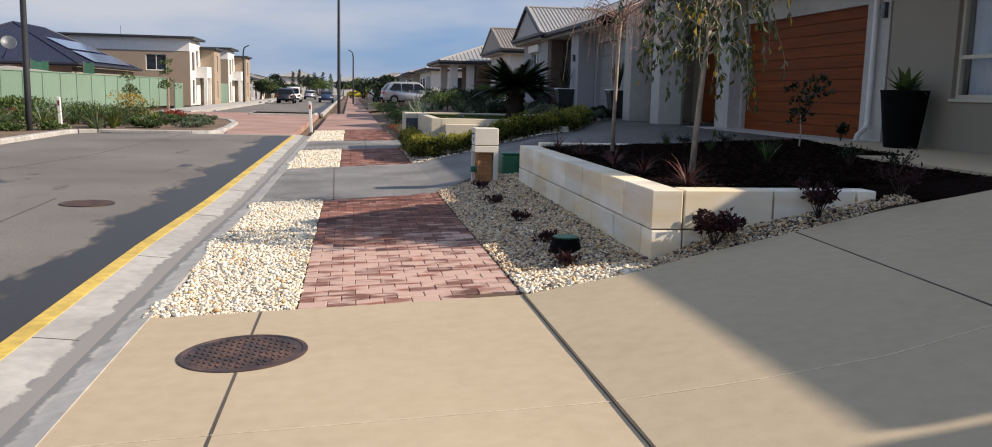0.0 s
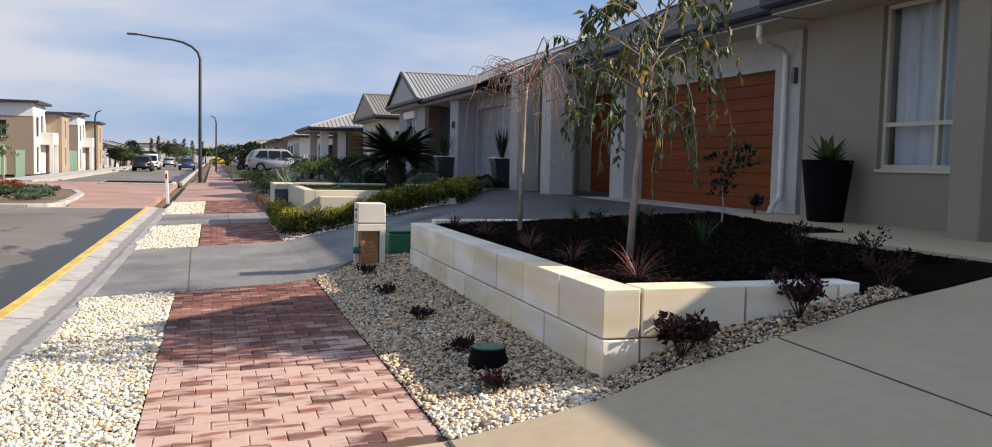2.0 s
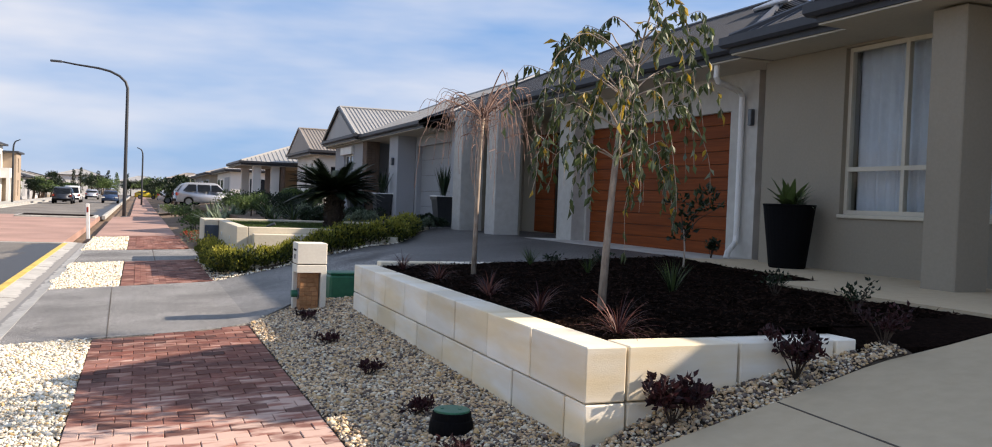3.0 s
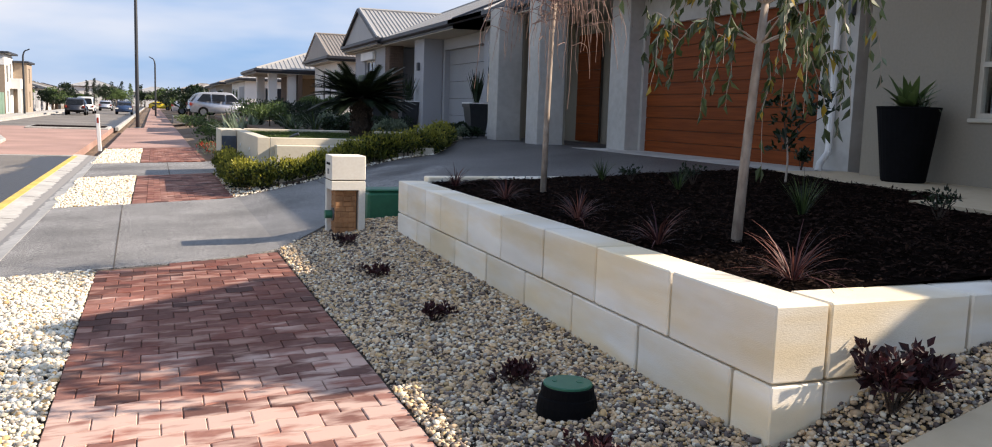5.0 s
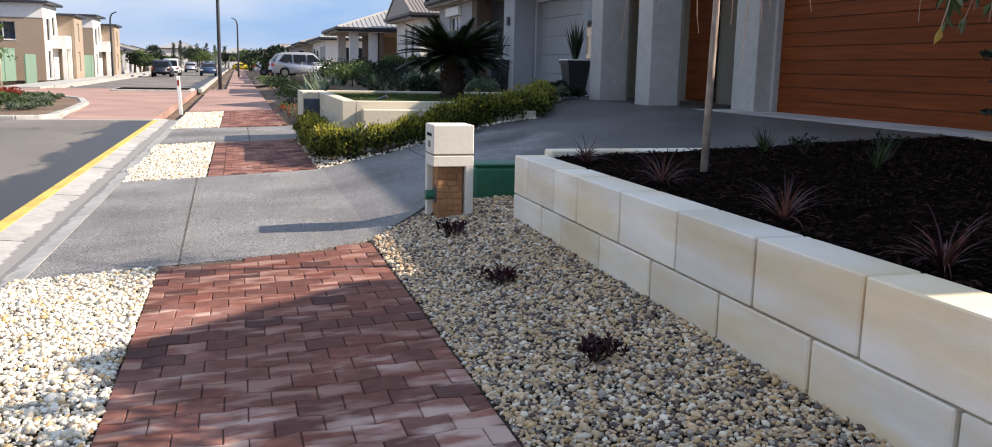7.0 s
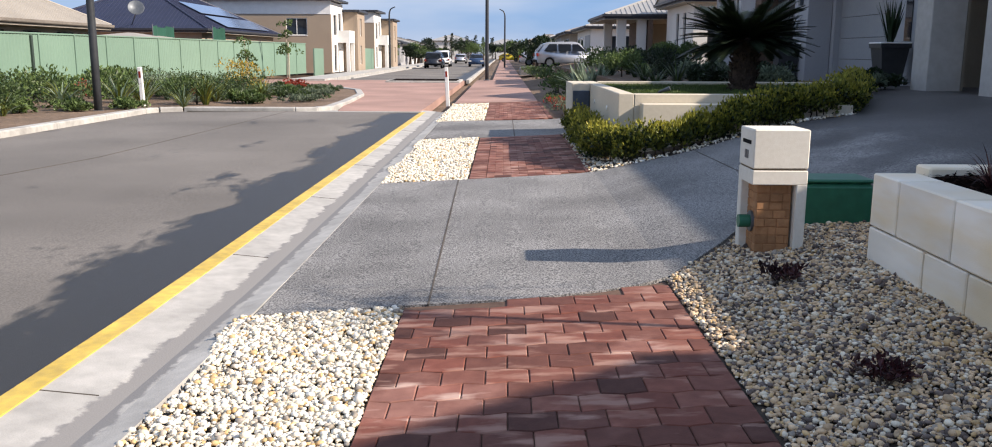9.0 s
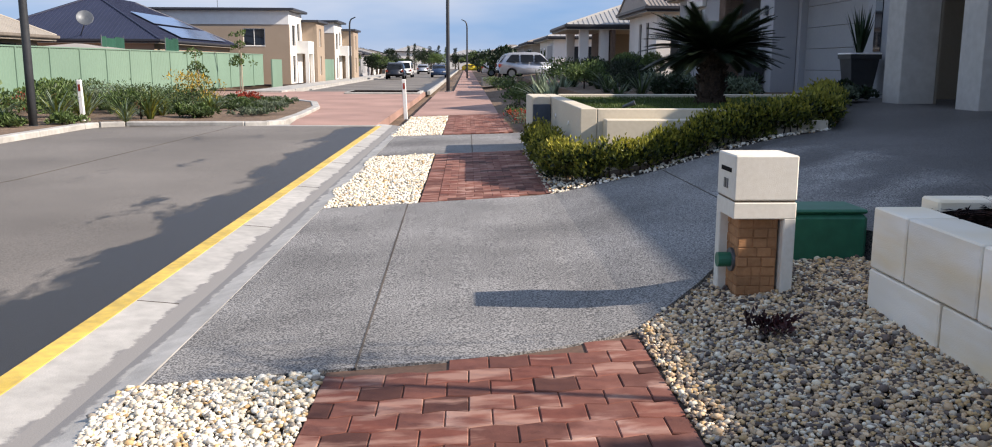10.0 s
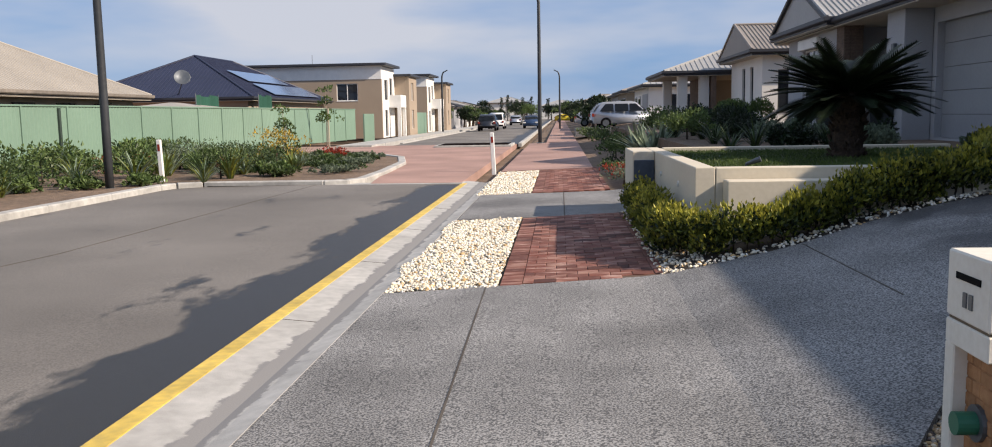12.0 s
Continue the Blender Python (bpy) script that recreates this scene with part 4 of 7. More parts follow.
def window(house, axis, at, a0, a1, z0, z1, cols, transom, frame_mat, glass_mat, curtain=False, deep=0.1, name="window"):
    """A framed window in an opening; each pane is a mesh. transom: heights of cross bars."""
    def bx(bm, a, b, z, zz, d0, d1, bev=0.0):
        return box(bm, at + d0, at + d1, a, b, z, zz, bev) if axis == "x" else box(bm, a, b, at + d0, at + d1, z, zz, bev)
    w = 0.055
    us = [a0 + (a1 - a0) * k / cols for k in range(cols + 1)]
    zs = [z0, *transom, z1]
    holes = [(p + (w if p == a0 else w / 2), q - (w if q == a1 else w / 2), r + (w if r == z0 else w / 2), t - (w if t == z1 else w / 2))
             for p, q in zip(us, us[1:]) for r, t in zip(zs, zs[1:])]
    f = wall_with_holes(bmesh.new(), axis, at + deep - 0.03, a0, a1, z0, z1, holes, 0.07)
    win = part(name, f, frame_mat, house)
    for p, q in zip(us, us[1:]):
        for s, t in zip(zs, zs[1:]):
            g = part("pane", bx(bmesh.new(), p + 0.02, q - 0.02, s + 0.02, t - 0.02, deep, deep + 0.006), glass_mat, win)
            g.visible_shadow = False
    part("sill", bx(bmesh.new(), a0 - 0.02, a1 + 0.02, z0 - 0.05, z0 - 0.002, deep - 0.13, deep + 0.05, 0.008), frame_mat, win)
    if curtain:
        bm = bmesh.new()
        n = 120
        rows = []
        for k in range(n + 1):
            a = a0 + (a1 - a0) * k / n
            d = deep + 0.16 + 0.03 * math.sin(k * 0.9) + 0.012 * math.sin(k * 2.3 + 1)
            rows.append([bm.verts.new((at + d, a, z) if axis == "x" else (a, at + d, z)) for z in (z0 - 0.2, z1 + 0.05)])
        for r, s in zip(rows, rows[1:]):
            bm.faces.new((r[0], s[0], s[1], r[1]))
        part("curtain", bm, CURTAIN, win, "sheer white curtain", True)
    return win


def boards(house, name, x0, x1, y0, y1, z0, z1, n, material, gap=0.008, body_name="board"):
    """A door of horizontal boards, each its own piece on a dark backing."""
    d = part(name, boxm(x0 + 0.02, x1, y0, y1, z0, z1), JOINT, house)
    h = (z1 - z0) / n
    for k in range(n):
        part(body_name, boxm(x0, x0 + 0.03, y0, y1, z0 + k * h + gap / 2, z0 + (k + 1) * h - gap / 2, bev=0.006), material, d)
    return d


# the house with the orange doors
house1 = thing("house", "single-storey beige rendered house with charcoal sheet roof and orange garage door", "house")
part("garage_wall", wall_with_holes(bmesh.new(), "x", 8.6, 13.95, 20.2, 0.7, 4.0, [(14.62, 19.42, 0.99, 3.32)], 0.25), PILLAR_W, house1)
part("bedroom_wall", wall_with_holes(bmesh.new(), "x", 8.3, 4.6, 13.42, 0.7, 3.91, [(9.05, 11.85, 1.74, 3.88)], 0.25), RENDER_B, house1)
part("side_wall", boxm(8.56, 13, 13.17, 13.415, 0.7, 3.9), RENDER_B, house1)
part("side_wall", boxm(8.56, 13, 4.6, 4.85, 0.7, 3.9), RENDER_B, house1)
part("room_wall", boxm(10.4, 10.5, 5, 13.1, 0.8, 3.9), ROOM, house1)
part("room_floor", boxm(8.62, 10.4, 5, 13.1, 0.9, 1.02), ROOM, house1)
part("entry_wall", boxm(10.0, 10.2, 20.3, 29, 0.7, 4.05), RENDER_B, house1)
part("entry_side_wall", boxm(8.9, 10.0, 20.0, 20.2, 0.7, 4.05), RENDER_B, house1)
part("end_wall", boxm(8.3, 10.0, 25.95, 26.2, 0.7, 4.05), RENDER_B, house1)
boards(house1, "garage_door", 8.70, 8.76, 14.60, 19.44, 0.99, 3.34, 11, ORANGE)
boards(house1, "front_door", 9.90, 9.98, 23.7, 24.9, 1.0, 3.6, 6, ORANGE, 0.01)
window(house1, "x", 8.3, 9.05, 11.85, 1.74, 3.88, 3, [2.32], FRAME_C, PANE, curtain=True)
part("porch_post", boxm(7.38, 7.83, 9.26, 9.68, 0.9, 3.85, bev=0.012), RENDER_B, house1)
for y in (21.6, 23.95):
    p = part("portico_pillar", boxm(7.4, 8.0, y, y + 0.6, 0.9, 4.02, bev=0.012), PILLAR_W, house1)
    part("pillar_side", boxm(8.0, 8.05, y + 0.02, y + 0.58, 0.9, 4.02), RENDER_B, p)
part("entry_pier", boxm(8.3, 8.89, 19.5, 20.21, 0.7, 4.02, bev=0.012), PILLAR_W, house1)
r1 = roof_on(house1, "roof", 7.75, 16.3, 13.3, 28.5, 4.12, 6.1, ROOF_D)
r2 = roof_on(house1, "bedroom_roof", 7.55, 14.2, 8.7, 13.3, 4.14, 5.4, ROOF_D)
# rear and link roofs are out of view; their eaves shape the driveway shadow
roof_on(house1, "rear_roof", 8.08, 14.6, 2.1, 5.6, 4.14, 5.2, ROOF_D)
roof_on(house1, "link_roof", 8.36, 14.6, 5.5, 8.9, 4.13, 5.2, ROOF_D)
rp = roof_on(house1, "porch_roof", 7.0, 11.0, 7.75, 10.95, 4.1, 5.12, ROOF_D, gable="x0")
bm = bmesh.new()
vs = [bm.verts.new(p) for p in ((7.07, 7.8, 4.08), (7.07, 10.9, 4.08), (7.07, 9.35, 5.05))]
f = bm.faces.new(vs)
bmesh.ops.solidify(bm, geom=[f], thickness=0.06)
part("gable_board", bm, RENDER_B, rp)
SKYL = mat("skylight_frame", (0.45, 0.47, 0.5), rough=0.3, metal=0.5)
for y in (15.2, 16.6):
    sk = part("skylight", boxm(-0.4, 0.4, -0.5, 0.5, 0, 0.08, bev=0.02), SKYL, house1)
    sk.matrix_local = pose(11.2, y, 5.76, 0, -25, 0)
bm = bmesh.new()
tube(bm, [(7.85, 13.98, 4.02), (7.85, 14.0, 3.72), (7.9, 14.02, 3.66), (8.45, 14.22, 3.58), (8.53, 14.26, 3.5), (8.53, 14.26, 1.35), (8.5, 14.24, 1.24), (8.3, 14.15, 1.1), (8.26, 14.13, 1.0)], 0.045, 10)
part("downpipe", bm, PAINT_W, house1, "white round downpipe")
bm = bmesh.new()
box(bm, 8.52, 8.6, 14.02, 14.1, 3.05, 3.3, bev=0.01)
part("wall_light", bm, GALV, house1)
bm = bmesh.new()
ys = [7.41, 9.1, 10.37, 10.46, 12.4, 13.0, 14.0]
rows = [[bm.verts.new((x, y, z)) for x, z in ((BED_RIGHT(y), 0.7), (BED_RIGHT(y), 1.005), (8.58, 1.005), (8.58, 0.7))] for y in ys]
for p, q in zip(rows, rows[1:]):
    for i in range(3):
        bm.faces.new((p[i], p[i + 1], q[i + 1], q[i]))
bmesh.ops.recalc_face_normals(bm, faces=bm.faces)
tagged(link_mesh("porch_slab", bm, CONC_BUFF), "buff concrete porch slab in front of the bedroom", "slab", kind="structure")
tagged(link_mesh("garage_apron", boxm(7.6, 8.7, 13.98, 20.3, 0.8, 1.004), CONC_KERB), "pale concrete strip in front of the garage door", "slab", kind="structure")

# unseen house beside the start of the walk, added for its shadow
house0 = thing("house", "unseen beige neighbouring house added to shade the near driveway", "house")
part("wall", boxm(8.3, 14, -9, 1.5, 0.7, 3.96), RENDER_B, house0)
roof_on(house0, "roof", 7.5, 14.6, -9.5, 1.75, 4.2, 5.8, ROOF_D)
# the grey house
house2 = thing("house", "single-storey grey rendered house with grey sheet roof and gabled wing", "house")
part("garage_wall", wall_with_holes(bmesh.new(), "x", 8.7, 26.3, 33.9, 0.7, 4.0, [(27.5, 32.1, 0.98, 3.55)], 0.25), RENDER_G, house2)
gd = boards(house2, "garage_door", 8.86, 8.92, 27.45, 32.15, 0.98, 3.6, 5, GREY_DOOR)
part("entry_wall", boxm(9.7, 9.9, 33.9, 37.0, 0.7, 4.0), RENDER_G, house2)
part("side_wall", boxm(8.95, 16, 26.3, 26.5, 0.7, 4.0), RENDER_G, house2)
part("wing_wall", wall_with_holes(bmesh.new(), "x", 8.0, 37.0, 42.4, 0.7, 4.05, [(38.9, 40.6, 1.9, 3.5)], 0.25), RENDER_G, house2)
part("wing_side_wall", boxm(8.25, 9.8, 37.0, 37.25, 0.7, 4.05), RENDER_G, house2)
part("wing_back", boxm(9.4, 9.5, 37.3, 42, 0.8, 4.0), ROOM, house2)
bp = part("brick_pier", boxm(7.95, 8.45, 36.3, 36.95, 0.7, 4.05), MORTAR, house2)
for k in range(36):
    for j in range(3):
        part("brick", boxm(7.935, 7.96, 36.3 + j * 0.217 + 0.005 + (0.0 if k % 2 else 0.0), 36.3 + (j + 1) * 0.217 - 0.005, 0.72 + k * 0.092, 0.72 + k * 0.092 + 0.08), BRICK_D, bp)
        part("brick", boxm(7.96 + j * 0.16, 8.11 + j * 0.16, 36.285, 36.31, 0.72 + k * 0.092, 0.72 + k * 0.092 + 0.08), BRICK_D, bp)
w2 = window(house2, "x", 8.0, 38.9, 40.6, 1.9, 3.5, 2, [], PAINT_W, GLASS_D)
part("shutter_box", boxm(7.86, 8.0, 38.7, 40.8, 3.5, 3.82, bev=0.02), PAINT_W, w2, "white roller shutter box")
part("porch_pillar", boxm(8.05, 8.69, 32.3, 33.4, 0.7, 4.0, bev=0.012), RENDER_G, house2)
wl = part("wall_light", boxm(7.95, 8.05, 32.7, 32.85, 2.9, 3.15, bev=0.015), GALV, house2)
part("porch_pillar", boxm(8.3, 8.69, 26.3, 27.4, 0.7, 4.0, bev=0.012), RENDER_G, house2)
part("narrow_window", boxm(8.28, 8.31, 26.7, 27.0, 1.9, 3.5), GLASS_D, house2)
roof_on(house2, "roof", 7.75, 17, 26.0, 43.5, 4.12, 6.1, ROOF_G, 0.16)
rw = roof_on(house2, "wing_roof", 7.55, 14, 36.6, 42.8, 4.16, 5.45, ROOF_G, 0.16, gable="x0")
bm = bmesh.new()
f = bm.faces.new([bm.verts.new(p) for p in ((7.98, 36.9, 4.0), (7.98, 42.5, 4.0), (7.98, 42.4, 4.2), (7.98, 39.7, 5.3), (7.98, 37.0, 4.2))])
bmesh.ops.solidify(bm, geom=[f], thickness=0.2)
part("gable_wall", bm, RENDER_G, rw)
for s in (-1, 1):
    bm = tube(bmesh.new(), [(7.5, 39.7 + s * 3.15, 4.12), (7.5, 39.7, 5.43)], 0.07, 6)
    part("barge_board", bm, PAINT_D, rw)

# the house with the brown gable
house3 = thing("house", "single-storey white house with brown sheet gable roof and a deep porch", "house")
part("gable_wing_wall", wall_with_holes(bmesh.new(), "y", 46.4, 8.0, 15, 0.5, 3.9, [(8.6, 9.3, 1.6, 3.2), (9.8, 10.5, 1.6, 3.2)], 0.25), RENDER_W, house3)
part("wing_street_wall", wall_with_holes(bmesh.new(), "x", 8.0, 46.65, 52.6, 0.5, 3.9, [(48.0, 48.6, 1.3, 3.4), (49.6, 50.2, 1.3, 3.4)], 0.25), RENDER_W, house3)
for y in (48.0, 49.6):
    window(house3, "x", 8.0, y, y + 0.6, 1.3, 3.4, 1, [], PAINT_D, GLASS_D)
for x in (8.6, 9.8):
    window(house3, "y", 46.4, x, x + 0.7, 1.6, 3.2, 1, [], PAINT_D, GLASS_D)
rg = roof_on(house3, "gable_roof", 7.5, 15.5, 46.0, 53.0, 3.95, 5.18, ROOF_BR, 0.16, gable="x0")
bm = bmesh.new()
f = bm.faces.new([bm.verts.new(p) for p in ((7.98, 46.4, 3.8), (7.98, 52.6, 3.8), (7.98, 52.5, 3.97), (7.98, 49.5, 5.08), (7.98, 46.5, 3.97))])
bmesh.ops.solidify(bm, geom=[f], thickness=0.2)
part("gable_wall", bm, RENDER_W, rg)
part("porch_back_wall", boxm(7.2, 7.4, 53, 60, 0.5, 3.3), BRICK_D, house3)
part("porch_side_wall", boxm(7.4, 12, 59.8, 60, 0.5, 3.3), RENDER_B, house3)
for x, y in ((5.7, 53.4), (5.7, 59.2), (6.7, 53.4)):
    part("porch_column", boxm(x, x + 0.45, y, y + 0.45, 0.3, 3.29, bev=0.02), RENDER_W, house3)
part("front_door", boxm(7.14, 7.2, 55, 56, 0.8, 3.0), ORANGE, house3)
roof_on(house3, "porch_roof", 5.0, 13, 52.9, 60.5, 3.5, 4.8, ROOF_G, 0.25)

# planter wall round the raised lawn of the grey house
PLANTER = mat("cream_planter_render", (0.60, 0.54, 0.43), (0.56, 0.50, 0.39), 0.88, 20, 0.7, 0.2, 140, stain=0.07)
planter = thing("planter_wall", "cream rendered planter wall round a raised lawn", "planter wall", kind="structure")
part("street_wall", boxm(1.70, 1.92, 20.95, 26.7, 0.0, 1.06, bev=0.01), PLANTER, planter)
part("front_wall", boxm(1.925, 5.0, 20.95, 21.15, 0.0, 1.055, bev=0.01), PLANTER, planter)
part("step_wall", boxm(2.0, 4.9, 20.66, 20.94, 0.0, 0.93, bev=0.01), PLANTER, planter)
part("back_kerb", boxm(1.95, 6.6, 26.2, 26.4, 0.4, 1.07, bev=0.01), PLANTER, planter)
for k in range(4):
    ob = part("end_kerb", boxm(-0.19, 0.19, -0.1, 0.1, -0.5, 0.0, bev=0.02), PLANTER, planter)
    ob.matrix_local = pose(6.06 + 0.19 * k, 23.85 + 0.33 * k - 0.03 * k * k, 1.04, 0, 0, 62 - 5 * k)
part("rear_wall", boxm(1.92, 4.0, 26.5, 26.68, 0.0, 1.04), PLANTER, planter)
part("end_pier", boxm(1.36, 1.697, 25.1, 26.7, 0.0, 1.06, bev=0.01), PLANTER, planter)
part("meter_box", boxm(1.375, 1.69, 25.06, 25.097, 0.12, 0.93, bev=0.01), mat("blue_grey_box", (0.05, 0.065, 0.09), rough=0.5, scale=10), planter, "dark blue-grey meter box")
for y in (22.3, 24.2):
    part("vent_cap", tube(bmesh.new(), [(1.70, y, 0.78), (1.685, y, 0.78)], 0.035, 10), PAINT_W, planter)
sheet("lawn", 1.93, 6.5, lambda x: 21.16 if x < 4.95 else 21.16 + (x - 4.95) * 2.5, 26.2, lambda x, y: 1.0 + 0.02 * noise.noise((x, y, 1)), LAWN, 20, 20, "short green lawn in the raised bed", "lawn")
bm = bmesh.new()
tube(bm, [(2.35, 21.45, 1.0), (2.35, 21.45, 1.06), (2.5, 21.4, 1.12)], [0.02, 0.02, 0.035], 8)
tagged(link_mesh("garden_spotlight", bm, GALV), "small grey garden spotlight on the lawn", "spotlight")
tagged(link_mesh("yard_ground", boxm(3.0, 9.7, 26.4, 60, 0.3, 0.93), SOIL), "bare front yard ground", "ground", kind="structure")
# ---------------------------------------------------------------- plants
def quad_leaves(pos, along, up, length, width, fold=0.25):
    """Arrays of folded lance leaves: six vertices and four triangles each."""
    side = np.cross(along, up)
    side /= np.linalg.norm(side, axis=1)[:, None] + 1e-9
    n = np.cross(side, along)
    L, W = length[:, None], width[:, None]
    base, tip = pos, pos + along * L - n * L * 0.12
    mid = pos + along * L * 0.45
    l, r = mid + side * W / 2 + n * W * fold, mid - side * W / 2 + n * W * fold
    v = np.stack([base, l, tip, r], axis=1).reshape(-1, 3)
    k = np.arange(len(pos))[:, None] * 4
    f = np.concatenate([k + [[0, 1, 2]], k + [[0, 2, 3]]], axis=1).reshape(-1, 3)
    return v, f


def unit(a):
    return a / (np.linalg.norm(a, axis=1)[:, None] + 1e-9)


def leaf_object(name, sets, materials, parent, label="", smooth=False, kind=""):
    vs, fs, ms, o = [], [], [], 0
    for (v, f), m in sets:
        vs.append(v)
        fs.append(f + o)
        ms.append(np.full(len(f), m, np.int32))
        o += len(v)
    me = from_arrays(name, np.concatenate(vs), np.concatenate(fs), materials, smooth, np.concatenate(ms))
    ob = new(name, me)
    if parent is not None:
        ob.parent = parent
    return tagged(ob, label, kind=kind)


def bush_leaves(rng, centers, radii, n, size, up=0.4):
    """Leaves on the outsides of lumps."""
    c = centers[rng.integers(len(centers), size=n)]
    idx = rng.integers(len(centers), size=n)
    c, r = centers[idx], radii[idx]
    d = unit(rng.normal(size=(n, 3)))
    d[:, 2] = np.abs(d[:, 2]) * 0.9 + d[:, 2] * 0.1
    p = c + d * r * rng.uniform(0.55, 1.05, (n, 1)) ** 0.6
    along = unit(d + rng.normal(size=(n, 3)) * 0.6 + np.array([0, 0, up]))
    upv = unit(rng.normal(size=(n, 3)) + d)
    s = size * rng.uniform(0.6, 1.3, n)
    return quad_leaves(p, along, upv, s, s * 0.55)


def blades(rng, base, n, length, width, spread, droop, seg=4):
    """Arching grass or strap leaves from one base, three-sided strips."""
    v, f = [], []
    for k in range(n):
        a = rng.uniform(0, 2 * math.pi)
        e = rng.uniform(0.15, 1.0) * spread
        L = length * rng.uniform(0.6, 1.1)
        w = width * rng.uniform(0.7, 1.2)
        d = np.array([math.cos(a), math.sin(a), 0])
        s = np.array([-math.sin(a), math.cos(a), 0])
        p = np.array(base) + d * rng.uniform(0, 0.04) * length * 2
        ang = math.pi / 2 - e
        o = len(v)
        for i in range(seg + 1):
            t = i / seg
            ww = w * (1 - t) ** 0.7 * (0.6 + 0.8 * min(1, t * 3)) / 1.2 if i < seg else 0.001
            v += [p + s * ww / 2, p - s * ww / 2 + np.array([0, 0, 0])]
            p = p + (d * math.cos(ang) + np.array([0, 0, math.sin(ang)])) * L / seg
            ang -= droop * rng.uniform(0.6, 1.3) / seg
        for i in range(seg):
            q = o + 2 * i
            f += [(q, q + 2, q + 1), (q + 1, q + 2, q + 3)]
    return np.array(v), np.array(f)


def tussock(name, at, n, length, width, spread, droop, materials, label, category, seed, group=""):
    rng = np.random.default_rng(seed)
    t = thing(name, label, category, group, at=at)
    sets = [(blades(rng, (0, 0, 0), max(3, n // len(materials)), length, width, spread, droop), k) for k in range(len(materials))]
    leaf_object("foliage", sets, materials, t)
    return t


# rust-coloured grasses and green tussocks in the mulch
for k, (x, y, s) in enumerate(((2.95, 8.12, 0.36), (2.95, 9.4, 0.32), (2.98, 10.6, 0.34), (2.98, 12.1, 0.32), (2.98, 13.55, 0.3))):
    tussock("rust_grass", (x, y, bed_z(x, y) - 0.01), 70, s, 0.011, 1.15, 1.1, [LEAF_RUST, LEAF_BURG], "rust-coloured ornamental grass in dark mulch", "grass tussock", 20 + k, "grasses along the garden wall")
for k, (x, y, s) in enumerate(((4.7, 13.5, 0.28), (4.87, 12.2, 0.25), (4.74, 10.2, 0.36))):
    tussock("green_tussock", (x, y, bed_z(x, y) - 0.01), 90, s, 0.008, 0.55, 0.5, [LEAF_DARK, LEAF_GREEN], "fine green tussock in dark mulch", "grass tussock", 30 + k, "green tussocks in the bed")


def small_shrub(x, y, z, h, r, seed, label, material=LEAF_BURG, n=160, leaf=0.042, name="burgundy_shrub", group="burgundy shrubs in the pebbles"):
    rng = np.random.default_rng(seed)
    t = thing(name, label, "shrub", group, at=(x, y, z))
    bm = bmesh.new()
    tips = []
    for k in range(9):
        a, e = rng.uniform(0, 6.28), rng.uniform(0.2, 1.0)
        d = Vector((math.cos(a) * e * r, math.sin(a) * e * r, h * rng.uniform(0.6, 1.0)))
        mid = d * 0.5 + Vector((0, 0, 0.1 * h))
        tube(bm, [(0, 0, -0.02), mid, d], [0.006, 0.004, 0.002], 5)
        tips += [d, mid, d * 0.8 + Vector((0, 0, 0.04 * h)), d * 0.65]
    part("stemwork", bm, BARK_D, t)
    c = np.array([p[:] for p in tips])
    leaf_object("foliage", [(bush_leaves(rng, c, np.full((len(c), 1), 0.22 * max(r, 0.5 * h)), n, leaf), 0)], [material], t)
    return t


small_shrub(2.95, 7.42, gravel_z(2.95, 7.42), 0.27, 0.22, 41, "burgundy-leaved shrub against the limestone wall", n=620, leaf=0.055)
small_shrub(3.95, 7.50, gravel_z(3.95, 7.5), 0.27, 0.20, 42, "burgundy-leaved shrub against the limestone wall", n=420, leaf=0.055)
small_shrub(4.78, 7.58, gravel_z(4.78, 7.58), 0.24, 0.2, 43, "burgundy-leaved shrub at the end of the wall", n=260)
for k, (x, y) in enumerate(((1.83, 13.75), (1.77, 12.05), (1.79, 10.4), (1.78, 8.95), (1.72, 7.75))):
    small_shrub(x, y, gravel_z(x, y) - 0.01, 0.10, 0.16, 50 + k, "low dark burgundy groundcover seedling in pebbles", n=170, leaf=0.045)
for k, (x, y, h) in enumerate(((5.2, 8.3, 0.25), (5.4, 9.5, 0.2), (5.3, 12.6, 0.2), (4.9, 13.2, 0.15))):
    small_shrub(x, y, bed_z(x, y), h, 0.16, 60 + k, "small dark green seedling in the mulch", LEAF_DARK, 120, 0.04, "seedling", "seedlings in the bed")


# low stone edging at the far end of the bed
edging = thing("garden_edging", "low limestone edging stones at the end of the bed", "edging")
for k in range(5):
    part("edging_stone", boxm(2.80 + k * 0.38, 3.165 + k * 0.38, 13.95, 14.15, 0.3, 0.905, bev=0.012), LIME, edging)


# bark chips on the mulch
def chips(n, seed):
    rng = np.random.default_rng(seed)
    y = rng.uniform(7.9, 14.0, n)
    x = np.array([rng.uniform(2.75, BED_RIGHT(b) - 0.03) for b in y])
    z = np.array([bed_z(a, b) for a, b in zip(x, y)]) + rng.uniform(0.002, 0.014, n)
    al = unit(np.stack([rng.normal(size=n), rng.normal(size=n), rng.normal(size=n) * 0.25], axis=1))
    up = unit(np.stack([rng.normal(size=n) * 0.35, rng.normal(size=n) * 0.35, np.ones(n)], axis=1))
    s = rng.uniform(0.02, 0.07, n)
    return quad_leaves(np.stack([x, y, z], axis=1), al, up, s, s * rng.uniform(0.2, 0.4, n), 0.1)


